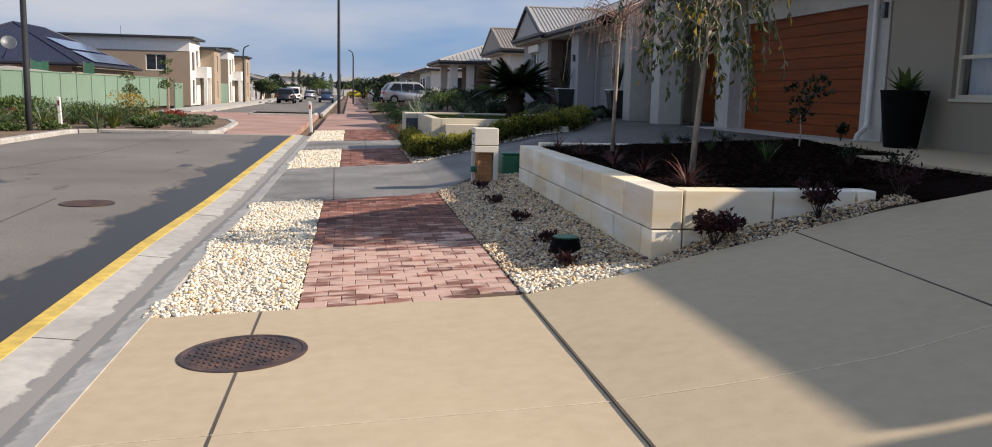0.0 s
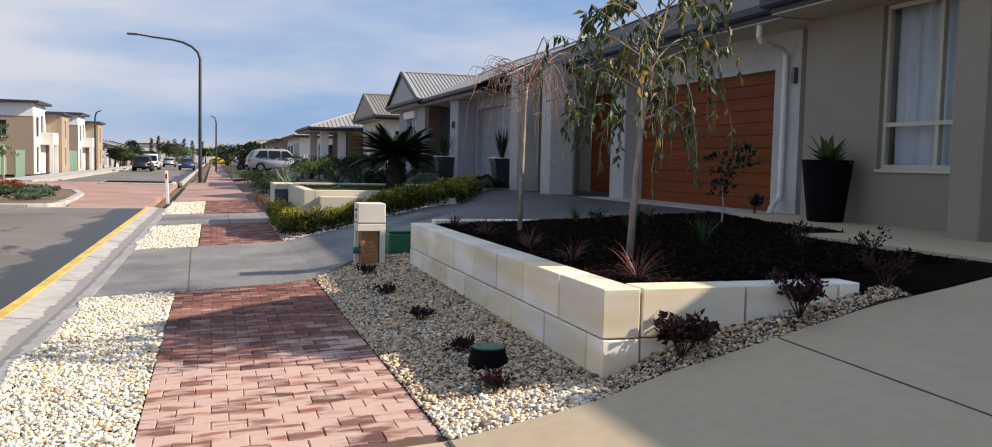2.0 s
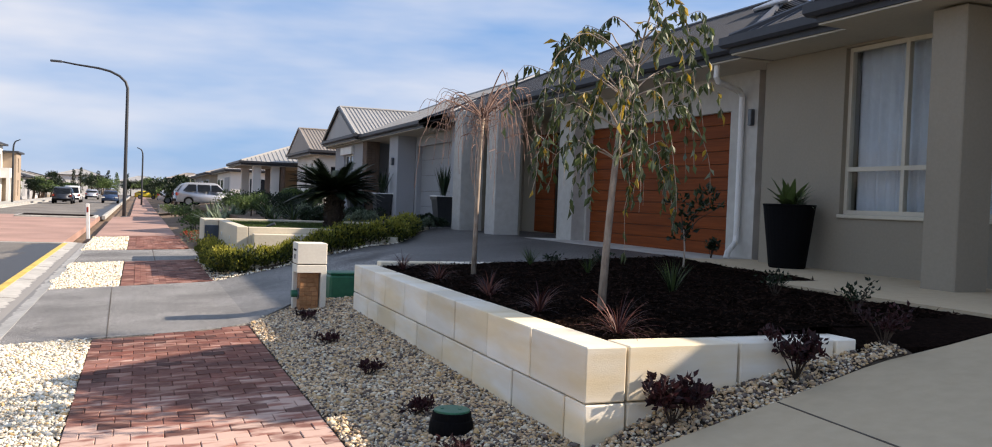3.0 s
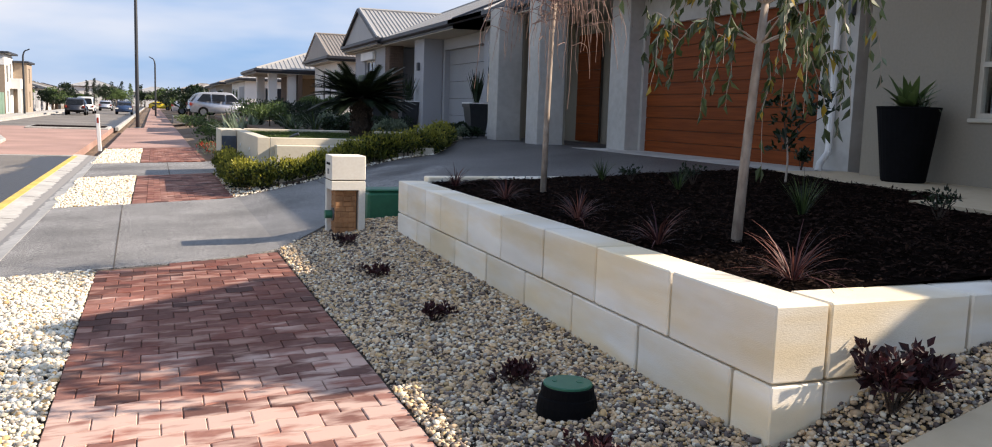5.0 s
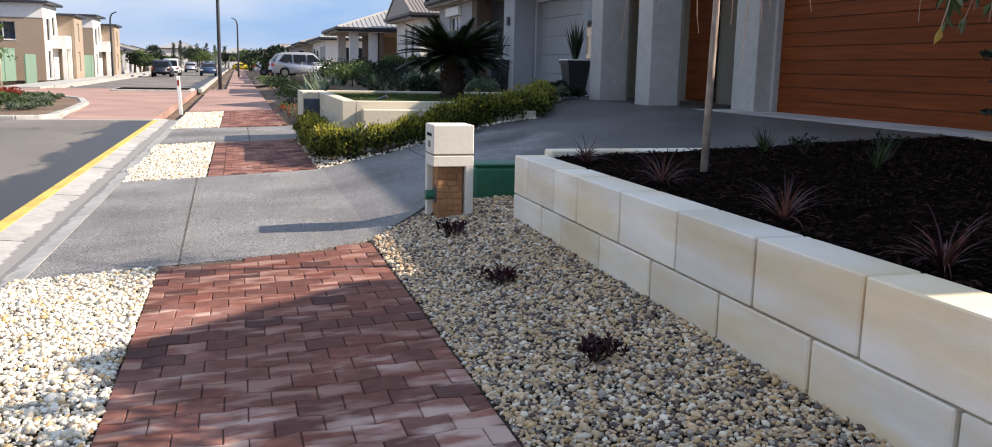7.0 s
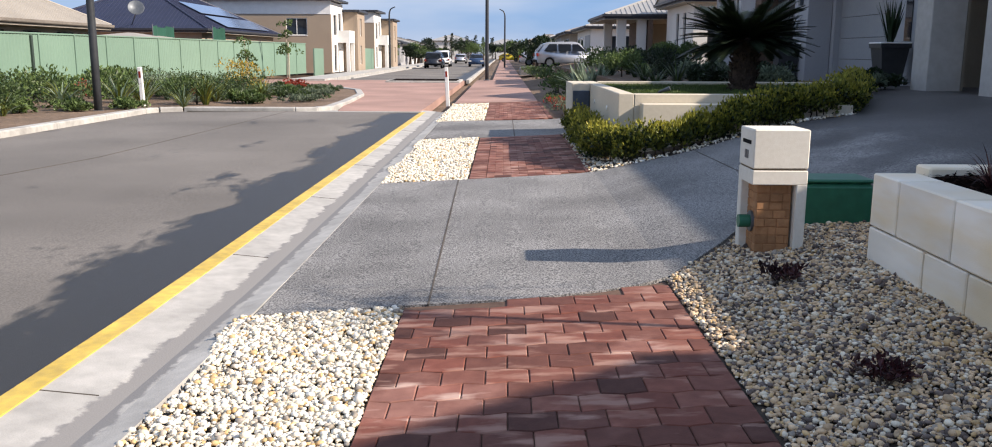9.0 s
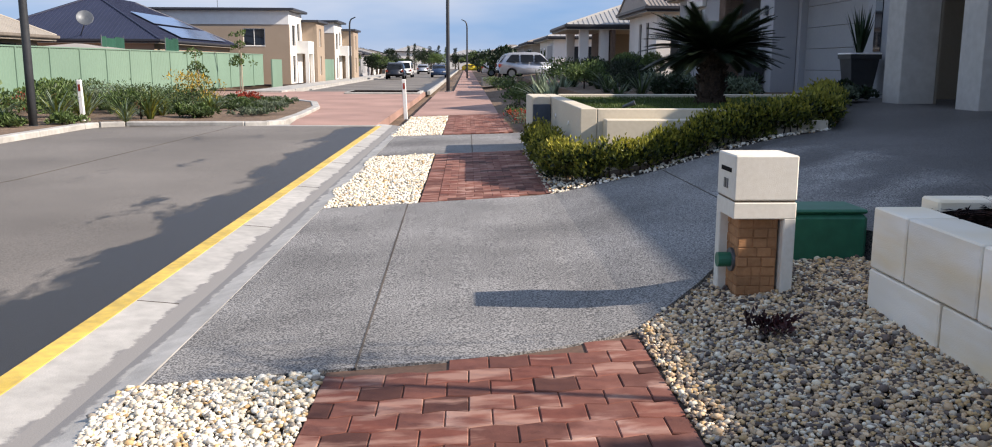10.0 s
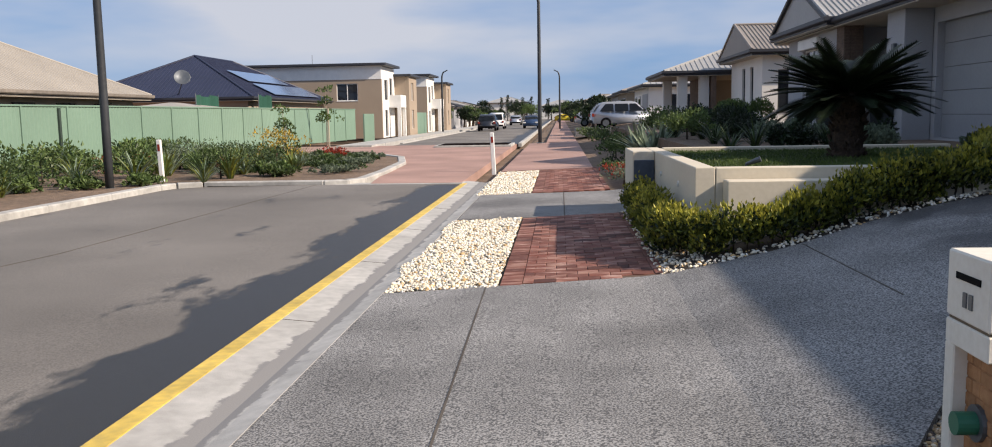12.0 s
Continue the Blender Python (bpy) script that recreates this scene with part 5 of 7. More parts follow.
CHIP = mat("bark_chip", (0.035, 0.018, 0.013), (0.009, 0.006, 0.0045), 0.9, 30, 3, 0, island=0.8, spec=0.06)
chip_ob = leaf_object("bark_chips", [(chips(22000, 70), 0)], [CHIP], None, "loose dark bark chips over the garden bed", kind="stuff")
chip_ob["category"] = "mulch"


# weeping standard trees
def limb(root, a, rise, reach, drop, rng, n=12, wob=0.02):
    """Points of one arching branch: up and out, then hanging."""
    pts, drift = [], Vector((0, 0, 0))
    for i in range(n + 1):
        q = i / n
        drift += Vector(rng.normal(size=3)) * wob * q
        r = reach * (1 - (1 - q) ** 1.7)
        z = rise * math.sin(min(1.0, q * 1.9) * math.pi / 2) - drop * max(0.0, q - 0.38) ** 1.7 / 0.44
        pts.append(root + Vector((math.cos(a) * r, math.sin(a) * r, z)) + drift)
    return pts


def taper(r0, r1, n):
    return [r0 + (r1 - r0) * (i / (n - 1)) ** 0.7 for i in range(n)]


def leafy_tree(at, seed, label):
    """A young tree with a leader and arching branches hung with lance leaves."""
    rng = np.random.default_rng(seed)
    t = thing("weeping_tree", label, "tree", at=at)
    stem = [Vector((0, 0, -0.1)), Vector((0.03, 0.0, 0.5)), Vector((0.07, 0.01, 1.0)), Vector((0.12, 0.02, 1.5)), Vector((0.22, 0.0, 1.95)), Vector((0.34, 0.0, 2.42))]
    part("trunk", tube(bmesh.new(), stem[:4], [0.037, 0.031, 0.028, 0.024], 10), BARK, t, smooth=True)
    limbs, twigs = bmesh.new(), []
    tube(limbs, stem[3:], [0.022, 0.014, 0.005], 7)
    starts = [(1.25, 0.18, 0.56, 0.8)] * 6 + [(1.5, 0.30, 0.74, 0.95)] * 8 + [(1.75, 0.32, 0.86, 0.85)] * 8 + [(2.0, 0.30, 0.74, 0.6)] * 6 + [(2.25, 0.24, 0.6, 0.4)] * 4
    for k, (z, rise, reach, drop) in enumerate(starts):
        q = np.interp(z, [p.z for p in stem], range(len(stem)))
        i = min(int(q), len(stem) - 2)
        root = stem[i].lerp(stem[i + 1], q - i)
        a = k * 2.399 + rng.normal() * 0.25
        p = limb(root, a, rise * rng.uniform(0.5, 1.3), reach * rng.uniform(0.55, 1.15), drop * rng.uniform(0.4, 1.2), rng)
        tube(limbs, p, taper(0.009, 0.0016, len(p)), 5)
        twigs.append(p[4:])
        for _ in range(2):
            o = p[rng.integers(4, 10)]
            w = limb(o, a + rng.normal() * 0.8, 0.06, reach * rng.uniform(0.2, 0.42), drop * rng.uniform(0.3, 0.7), rng, 7, 0.012)
            tube(limbs, w, taper(0.0035, 0.0011, len(w)), 4)
            twigs.append(w[1:])
    part("branchwork", limbs, BARK, t)
    pos, side = [], []
    for p in twigs:
        for u, v in zip(p, p[1:]):
            for _ in range(3):
                pos.append(u.lerp(v, rng.uniform())[:])
                side.append((v - u).normalized()[:])
    pos, side = np.array(pos), np.array(side)
    keep = rng.uniform(size=len(pos)) < 0.80
    pos, side = pos[keep], side[keep]
    n = len(pos)
    al = unit(side * 0.35 + rng.normal(size=(n, 3)) * 0.38 + np.array([0, 0, -0.95]))
    size = rng.uniform(0.065, 0.12, n)
    which = rng.choice(3, n, p=(0.74, 0.19, 0.07))
    sets = [(quad_leaves(pos[which == m], al[which == m], unit(rng.normal(size=((which == m).sum(), 3))), size[which == m], size[which == m] * 0.40, 0.3), m) for m in range(3)]
    leaf_object("foliage", sets, [LEAF_OLIVE, LEAF_GREY, LEAF_YEL], t)
    return t


def bare_tree(at, seed, label):
    """A grafted weeping sapling without leaves: thin whips from one knot, most of them hanging."""
    rng = np.random.default_rng(seed)
    t = thing("bare_weeping_tree", label, "tree", at=at)
    part("trunk", tube(bmesh.new(), [(0, 0, -0.1), (0.01, 0, 0.8), (0.03, 0.01, 1.5), (0.05, 0.02, 1.88)], [0.032, 0.027, 0.024, 0.027], 10), BARK, t, smooth=True)
    whips = bmesh.new()
    root = Vector((0.05, 0.02, 1.84))
    for k in range(26):
        a = k * 2.399 + rng.normal() * 0.3
        long = k % 3 == 0
        p = limb(root, a, rng.uniform(0.08, 0.55 if long else 0.3), rng.uniform(0.55, 0.95) if long else rng.uniform(0.25, 0.6), rng.uniform(0.5, 1.15), rng, 14, 0.014)
        tube(whips, p, taper(0.0115 if long else 0.008, 0.0022, len(p)), 5)
        for _ in range(4):
            o = p[rng.integers(4, 13)]
            w = limb(o, a + rng.normal() * 1.0, 0.05, rng.uniform(0.10, 0.32), rng.uniform(0.12, 0.45), rng, 7, 0.012)
            tube(whips, w, taper(0.0045, 0.0018, len(w)), 4)
    for k in range(60):
        d = Vector(rng.normal(size=3)).normalized() * 0.3
        c = root + Vector((0, 0, -0.06)) + d * rng.uniform(0.15, 0.8)
        w = limb(c, rng.uniform(0, 6.28), 0.03, rng.uniform(0.08, 0.22), rng.uniform(0.05, 0.25), rng, 5, 0.012)
        tube(whips, w, taper(0.0045, 0.0018, len(w)), 4)
    part("branchwork", whips, TWIG, t)
    return t


leafy_tree((3.45, 9.28, 0.86), 81, "young weeping tree with narrow olive leaves and pale trunk in mulch")
bare_tree((3.53, 12.5, 0.86), 82, "bare weeping sapling with reddish tangled twigs in mulch")

# citrus sapling by the garage
rng = np.random.default_rng(83)
cs = thing("citrus_sapling", "small citrus sapling with dark glossy leaves near the garage", "sapling", at=(6.3, 12.35, 0.97))
bm = tube(bmesh.new(), [(0, 0, -0.05), (0.01, 0, 0.25), (0, 0.02, 0.5)], [0.014, 0.011, 0.008], 7)
part("trunk", bm, BARK, cs)
c = np.array([(0, 0.05, 0.45), (0.02, 0.1, 0.62), (0.05, -0.25, 0.75), (0.03, -0.4, 0.9), (0, 0.15, 0.8), (0.05, -0.5, 0.75), (0, 0.1, 0.35)])
bm = bmesh.new()
for q in c:
    tube(bm, [(0, 0.02, 0.42), tuple((q + np.array([0, 0.02, 0.42])) / 2 + np.array([0, 0, 0.05])), tuple(q)], [0.008, 0.006, 0.003], 5)
part("branchwork", bm, BARK_D, cs)
leaf_object("foliage", [(bush_leaves(rng, c, np.full((len(c), 1), 0.13), 190, 0.09), 0)], [LEAF_DARK], cs)
small_shrub(8.0, 14.15, 1.0, 0.28, 0.14, 84, "dark leafy clump at the foot of the downpipe", LEAF_DARK, 200, 0.07, "leafy_clump", "")


# pots
def pot_plant(at, r, h, kind_leaf, label, seed, mats, body):
    rng = np.random.default_rng(seed)
    t = thing("planter_pot", label, "potted plant", at=at)
    bm = bmesh.new()
    if body == "round":
        lathe(bm, [(r * 0.66, 0), (r * 0.7, 0.02), (r * 0.98, h - 0.03), (r, h - 0.02), (r, h), (r - 0.03, h), (r - 0.04, h - 0.06)], 32)
    else:
        for z0, z1, a, b in ((0, h - 0.1, r * 0.62, r * 0.92), (h - 0.1, h, r, r * 1.02)):
            v = [bm.verts.new((sx * q, sy * q, z)) for z, q in ((z0, a), (z1, b)) for sx, sy in ((-1, -1), (1, -1), (1, 1), (-1, 1))]
            for i in range(4):
                bm.faces.new((v[i], v[(i + 1) % 4], v[4 + (i + 1) % 4], v[4 + i]))
            bm.faces.new(v[4:])
            bm.faces.new(v[3::-1])
    part("pot", bm, BLACK if body == "round" else PAINT_D, t)
    if body != "round":
        part("pot_rim", boxm(-r * 1.03, r * 1.03, -r * 1.03, r * 1.03, h - 0.02, h + 0.015, bev=0.01), PAINT_W, t, "pale pot rim")
    part("soil", lathe(bmesh.new(), [(r * 0.85, h - 0.08), (r * 0.85, h - 0.03)], 20), MULCH, t)
    if kind_leaf == "agave":
        sets = [(blades(rng, (0, 0, h - 0.03), 26, 0.42, 0.13, 1.05, 0.35, 5), 0)]
        sets.append((blades(rng, (0.1, -0.1, h - 0.03), 60, 0.35, 0.018, 1.5, 1.2), 1))
        sets.append((blades(rng, (0.05, 0.15, h - 0.03), 40, 0.3, 0.018, 1.5, 1.2), 1))
    else:
        sets = [(blades(rng, (0, 0, h - 0.03), 26, 0.95, 0.07, 0.45, 0.1, 4), 0)]
    leaf_object("foliage", sets, mats, t)
    return t


pot_plant((7.88, 12.3, 1.005), 0.34, 0.84, "agave", "tall round black pot with green agave and trailing grass", 90, [LEAF_GREEN, LEAF_GREY], "round")
pot_plant((7.85, 26.6, 1.0), 0.30, 0.85, "sword", "square dark pot with upright sword leaves by the grey garage", 91, [LEAF_DARK], "square")
pot_plant((7.75, 33.0, 0.95), 0.32, 0.95, "sword", "square dark pot with upright sword leaves on the grey porch", 92, [LEAF_DARK], "square")
pot_plant((7.6, 36.4, 0.95), 0.32, 0.8, "sword", "square dark pot with upright leaves by the brick pier", 93, [LEAF_DARK], "square")


# clipped hedge along the grey driveway
def hedge():
    rng = np.random.default_rng(95)
    t = thing("hedge", "low clipped green hedge with yellowish tips along the driveway", "hedge")
    path = [(1.42, 24.75), (1.40, 22.5), (1.42, 20.9), (1.7, 20.2), (2.1, 20.08), (2.6, 20.25), (3.4, 20.5), (4.4, 20.62), (4.9, 20.95), (5.5, 22.3), (6.0, 23.6)]
    cen, rad = [], []
    stems = bmesh.new()
    for (xa, ya), (xb, yb) in zip(path, path[1:]):
        n = max(2, int(math.hypot(xb - xa, yb - ya) / 0.11))
        for k in range(n):
            x, y = xa + (xb - xa) * k / n, ya + (yb - ya) * k / n
            g = H1(x)
            h = 0.38 + 0.12 * noise.noise((x * 1.5, y * 1.5, 0))
            for z, r in ((0.05, 0.19), (0.15, 0.20), (h * 0.5, 0.22), (h - 0.14, 0.22)):
                cen.append((x + rng.normal() * 0.05, y + rng.normal() * 0.05, g + z + rng.normal() * 0.03))
                rad.append(r * rng.uniform(0.8, 1.15))
            tube(stems, [(x, y, g - 0.05), (x + rng.normal() * 0.05, y + rng.normal() * 0.05, g + h - 0.1)], [0.012, 0.006], 4)
    part("stemwork", stems, BARK_D, t)
    cen, rad = np.array(cen), np.array(rad)[:, None]
    # dark inner leaves paint the shaded gaps; yellowish shoots also carry the sunlit top
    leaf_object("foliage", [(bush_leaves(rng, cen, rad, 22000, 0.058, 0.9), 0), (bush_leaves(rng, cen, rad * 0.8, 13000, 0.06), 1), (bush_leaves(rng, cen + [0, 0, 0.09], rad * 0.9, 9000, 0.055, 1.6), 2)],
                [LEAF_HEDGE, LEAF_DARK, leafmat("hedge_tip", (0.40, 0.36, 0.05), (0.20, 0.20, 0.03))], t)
    return t


hedge()
pebbles("white_gravel", 1600, lambda x, y: (x < 1.75 and y > 19.8) or (D1_FAR(x) - 0.02 < y < D1_FAR(x) + 0.3), 1.2, 5.6, 19.6, 25.4, lambda x, y: H1(x) - 0.0, 0.018, whites, [0.45, 0.36, 0.1, 0.09], "pale pebbles under the hedge", 8)
sheet("hedge_bed", 1.2, 6.6, lambda x: D1_FAR(x) - 0.0, lambda x: 25.4 if x < 1.7 else max(D1_FAR(x) + 0.9, 21.0), lambda x, y: H1(x) - 0.015, GRAVEL_BED, 30, 6, "soil under the hedge", "garden bed")


# sago palm on the lawn
def cycad(at, seed):
    rng = np.random.default_rng(seed)
    t = thing("sago_palm", "sago palm with dark stiff fronds and thick trunk on lawn", "palm", at=at)
    bm = bmesh.new()
    lathe(bm, [(0.23, -0.1), (0.21, 0.1), (0.22, 0.4), (0.22, 0.7), (0.27, 0.82), (0.2, 0.92)], 18)
    for v in bm.verts:
        v.co.x *= 1 + 0.08 * math.sin(v.co.z * 60) + rng.normal() * 0.03
        v.co.y *= 1 + 0.08 * math.sin(v.co.z * 60) + rng.normal() * 0.03
    for k in range(120):
        a, z = rng.uniform(0, 6.28), rng.uniform(0, 0.85)
        c = Vector((math.cos(a) * 0.215, math.sin(a) * 0.215, z))
        tube(bm, [c, c + Vector((math.cos(a) * 0.05, math.sin(a) * 0.05, 0.05))], [0.03, 0.012], 5)
    part("trunk", bm, BARK_D, t)
    stalks = bmesh.new()
    V, F, o = [], [], 0
    for k in range(165):
        a = rng.uniform(0, 6.28)
        e = math.radians(rng.uniform(-8, 58))
        L = rng.uniform(0.85, 1.18)
        p, pts = Vector((math.cos(a) * 0.1, math.sin(a) * 0.1, 0.82)), []
        n = 16
        for i in range(n + 1):
            pts.append(p.copy())
            p = p + Vector((math.cos(a) * math.cos(e), math.sin(a) * math.cos(e), math.sin(e))) * (L / n)
            e -= math.radians(rng.uniform(1.0, 2.6))
        tube(stalks, pts[::4], [0.012, 0.009, 0.007, 0.004, 0.002], 4)
        s = Vector((-math.sin(a), math.cos(a), 0))
        for i in range(2, n + 1):
            for half in (0, 0.5):
                b = pts[i - 1].lerp(pts[i], half)
                d = (pts[i] - pts[i - 1]).normalized()
                ll = 0.17 * math.sin(math.pi * (0.12 + 0.80 * i / n)) + 0.03
                for sg in (-1, 1):
                    tip = b + (s * sg * 0.8 + d * 0.6 + Vector((0, 0, 0.16))).normalized() * ll
                    w = d * 0.024
                    V += [(b - w)[:], (b + w)[:], tip[:]]
                    F.append((o, o + 1, o + 2))
                    o += 3
    part("frond_rib_work", stalks, LEAF_CYCAD, t)
    leaf_object("frond_crown", [((np.array(V), np.array(F)), 0)], [LEAF_CYCAD], t)
    return t


cycad((4.2, 23.8, 1.0), 96)
rngp = np.random.default_rng(97)
n = 14000
bx, by = rngp.uniform(1.95, 6.5, n), rngp.uniform(21.2, 26.15, n)
bx = np.where(by < 21.2 + (bx - 4.95) * 2.5, bx * 0.6 + 0.8, bx)
lawn_leaf = quad_leaves(np.stack([bx, by, np.full(n, 1.0)], axis=1), unit(np.stack([rngp.normal(size=n) * 0.5, rngp.normal(size=n) * 0.5, np.ones(n)], axis=1)), unit(rngp.normal(size=(n, 3))), rngp.uniform(0.03, 0.06, n), np.full(n, 0.012))
gl = leaf_object("lawn_grass", [(lawn_leaf, 0)], [leafmat("lawn_grass_blade", (0.10, 0.15, 0.03), (0.05, 0.08, 0.018))], None, "short green grass on the raised lawn", kind="stuff")
gl["category"] = "grass"


# shrubs of the yards further along
def lump_bush(at, r, h, seed, material, label, name="bush", n=900, leaf=0.05, group="", cat="bush"):
    rng = np.random.default_rng(seed)
    t = thing(name, label, cat, group, at=at)
    c = np.stack([rng.normal(size=14) * r * 0.45, rng.normal(size=14) * r * 0.45, h * rng.uniform(0.12, 0.7, 14)], axis=1)
    part("stemwork", tube(bmesh.new(), [(0, 0, -0.05), (0, 0, h * 0.6)], [0.03, 0.01], 5), BARK_D, t)
    leaf_object("foliage", [(bush_leaves(rng, c, np.full((14, 1), 0.45 * min(r, h)), n, leaf), 0)], [material], t)
    return t


for k, (x, y) in enumerate(((6.15, 41.6), (6.2, 43.0), (6.25, 44.4), (6.6, 40.2))):
    rng = np.random.default_rng(100 + k)
    t = thing("topiary_ball", "clipped round dark green bush in the yard", "bush", "clipped bushes in the yard", at=(x, y, 0.9))
    part("stem", tube(bmesh.new(), [(0, 0, 0), (0, 0, 0.5)], 0.04, 6), BARK_D, t)
    leaf_object("foliage", [(bush_leaves(rng, np.array([[0, 0, 0.5], [0, 0, 0.75]]), np.array([[0.45], [0.40]]), 1800, 0.07), 0)], [LEAF_GREEN], t)
for k, (x, y, r, h, m) in enumerate(((5.8, 27.8, 0.45, 0.4, LEAF_GREY), (4.6, 28.3, 0.5, 0.45, LEAF_DARK), (6.3, 30.0, 0.6, 0.5, LEAF_DARK), (5.3, 31.5, 0.6, 0.5, LEAF_GREY), (4.4, 33.0, 0.7, 0.8, LEAF_DARK),
                                    (5.4, 35.5, 0.8, 0.7, LEAF_DARK), (3.6, 35.2, 0.7, 0.8, LEAF_GREEN), (4.2, 38.5, 0.8, 0.9, LEAF_DARK), (5.6, 40.0, 0.9, 0.9, LEAF_DARK), (3.6, 41.5, 0.8, 0.9, LEAF_GREEN),
                                    (6.9, 24.9, 0.4, 0.35, LEAF_DARK), (6.3, 24.3, 0.3, 0.3, LEAF_GREY))):
    lump_bush((x, y, H1(x) if y < 26 else 0.9), r, h, 110 + k, m, "low leafy shrub in the front yard", group="yard shrubs", n=1600, leaf=0.085)
for k in range(16):
    x, y = 3.4 + 3.2 * ((k * 0.618) % 1.0), 28.0 + 10.5 * k / 15
    tussock("strap_leaf_plant", (x, y, 0.9), 60, 0.55 + 0.25 * ((k * 0.37) % 1), 0.035, 0.85, 0.8, [LEAF_DARK, LEAF_MID], "dark strap-leaved plant in the front yard", "plant", 700 + k, "strap-leaved plants in the front yard")
for k, (x, y, s) in enumerate(((2.35, 36.6, 1.05), (2.75, 37.4, 1.0), (2.1, 37.8, 0.95))):
    tussock("agave", (x + 0.45, y, 0.35 + 0.1 * k), 44, s * 1.1, 0.16, 1.25, 0.25, [LEAF_AGAVE, LEAF_GREY], "large pale green agave rosette in a garden bed", "agave", 130 + k, "agaves by the footpath")
for k, (x, y, m) in enumerate(((1.75, 31.8, LEAF_RED), (2.0, 32.6, LEAF_RED), (1.65, 31.0, LEAF_GREY), (1.7, 33.5, LEAF_GREEN), (2.3, 31.4, LEAF_GREEN), (2.4, 33.6, LEAF_GREEN), (1.7, 35.0, LEAF_DARK))):
    lump_bush((x, y, 0.12), 0.38, 0.35, 140 + k, m, "red flowering low plant by the footpath" if m is LEAF_RED else "low green plant by the footpath", "flowering_plant" if m is LEAF_RED else "low_plant", 350, 0.07, "plants by the far footpath", "plant")
# ---------------------------------------------------------------- across the road
KERB_L = [(-9.5, -20), (-9.5, 32.2), (-9.35, 32.75), (-8.8, 33.05), (-5.7, 33.05), (-5.1, 33.25), (-4.8, 33.9), (-4.85, 37), (-5.15, 42), (-5.9, 46), (-7, 48.2), (-8.5, 49.4), (-14, 50.5), (-26, 51.5)]
bm = bmesh.new()
vs = [bm.verts.new((x - 0.1, y + (0.1 if y > 32.9 and x > -9.2 and y < 33.5 else -0.1 if y > 48 else 0), 0.07)) for x, y in KERB_L] + [bm.verts.new(p) for p in ((-60, 51.5, 0.07), (-60, -20, 0.07))]
f = bm.faces.new(vs)
f.normal_update()
if f.normal.z < 0:
    f.normal_flip()
bmesh.ops.triangulate(bm, faces=[f])
tagged(link_mesh("verge_left", bm, SOIL), "grey-brown mulched verge across the road", "ground", kind="structure")
kerb = thing("kerb", "pale concrete kerb round the planted verge", "kerb", kind="structure")


def kerb_piece(a, b):
    d = Vector((b[0] - a[0], b[1] - a[1], 0))
    L = d.length
    n = max(1, round(L / 2.4))
    ang = math.degrees(math.atan2(d.y, d.x))
    for k in range(n):
        bm = boxm(0.006, L / n - 0.006, 0.0, 0.28, -0.15, 0.10, bev=0.025)
        ob = part("kerb_stone", bm, CONC_KERB, kerb)
        ob.matrix_local = pose(a[0] + d.x * k / n, a[1] + d.y * k / n, 0, 0, 0, ang)


for a, b in zip(KERB_L[1:], KERB_L[2:]):
    kerb_piece(a, b)
kerb_piece((-9.5, 8.0), (-9.5, 32.2))
sheet("road_band", -8.7, -2.2, 33.05, 33.6, lambda x, y: -0.008, CONC_KERB, 4, 2, "pale concrete band at the edge of the junction paving", "road")

# profiled sheet fence
fence = thing("fence", "tall green profiled sheet metal fence", "fence")
FA, FB = Vector((-18.6, 12.0, 0)), Vector((-14.3, 75.2, 0))
fdir = (FB - FA).normalized()
fang = math.degrees(math.atan2(fdir.y, fdir.x))
bm = bmesh.new()
prof = []
for k in range(13):
    u = k * 0.19
    prof += [(u, 0), (u + 0.06, 0), (u + 0.08, 0.014), (u + 0.15, 0.014), (u + 0.17, 0)]
prof = [(min(u, 2.36), d) for u, d in prof if u <= 2.37]
rows = [[bm.verts.new((u, -d, z)) for u, d in prof] for z in (0.05, 2.16)]
for i in range(len(prof) - 1):
    bm.faces.new((rows[0][i], rows[0][i + 1], rows[1][i + 1], rows[1][i]))
panel_me = bpy.data.meshes.new("panel")
bm.to_mesh(panel_me)
bm.free()
panel_me.materials.append(FENCE_G)
rail_me = link_mesh("rail_proto", boxm(0, 2.38, -0.05, 0.02, 2.14, 2.2, bev=0.01), FENCE_G)
post_me = link_mesh("post_proto", boxm(-0.035, 0.03, -0.06, 0.03, 0, 2.2, bev=0.008), FENCE_G)
FENCE_DARK = mat("dark_fence_upright", (0.05, 0.075, 0.06), rough=0.6)
nf = int((FB - FA).length / 2.4)
for k in range(nf):
    p = FA + fdir * 2.4 * k
    for nm, me in (("panel", panel_me), ("rail", rail_me.data), ("post", post_me.data)):
        o = new(nm, me)
        o.parent = fence
        o.matrix_local = pose(p.x, p.y, 0.05, 0, 0, fang)
for o in (rail_me, post_me):
    bpy.data.objects.remove(o)
# narrow dark upright strip at the line of the fence
dp = part("dark_post", boxm(-16.72, -16.6, 40.2, 40.32, 0, 2.15), FENCE_DARK, fence, "dark upright strip at the fence")

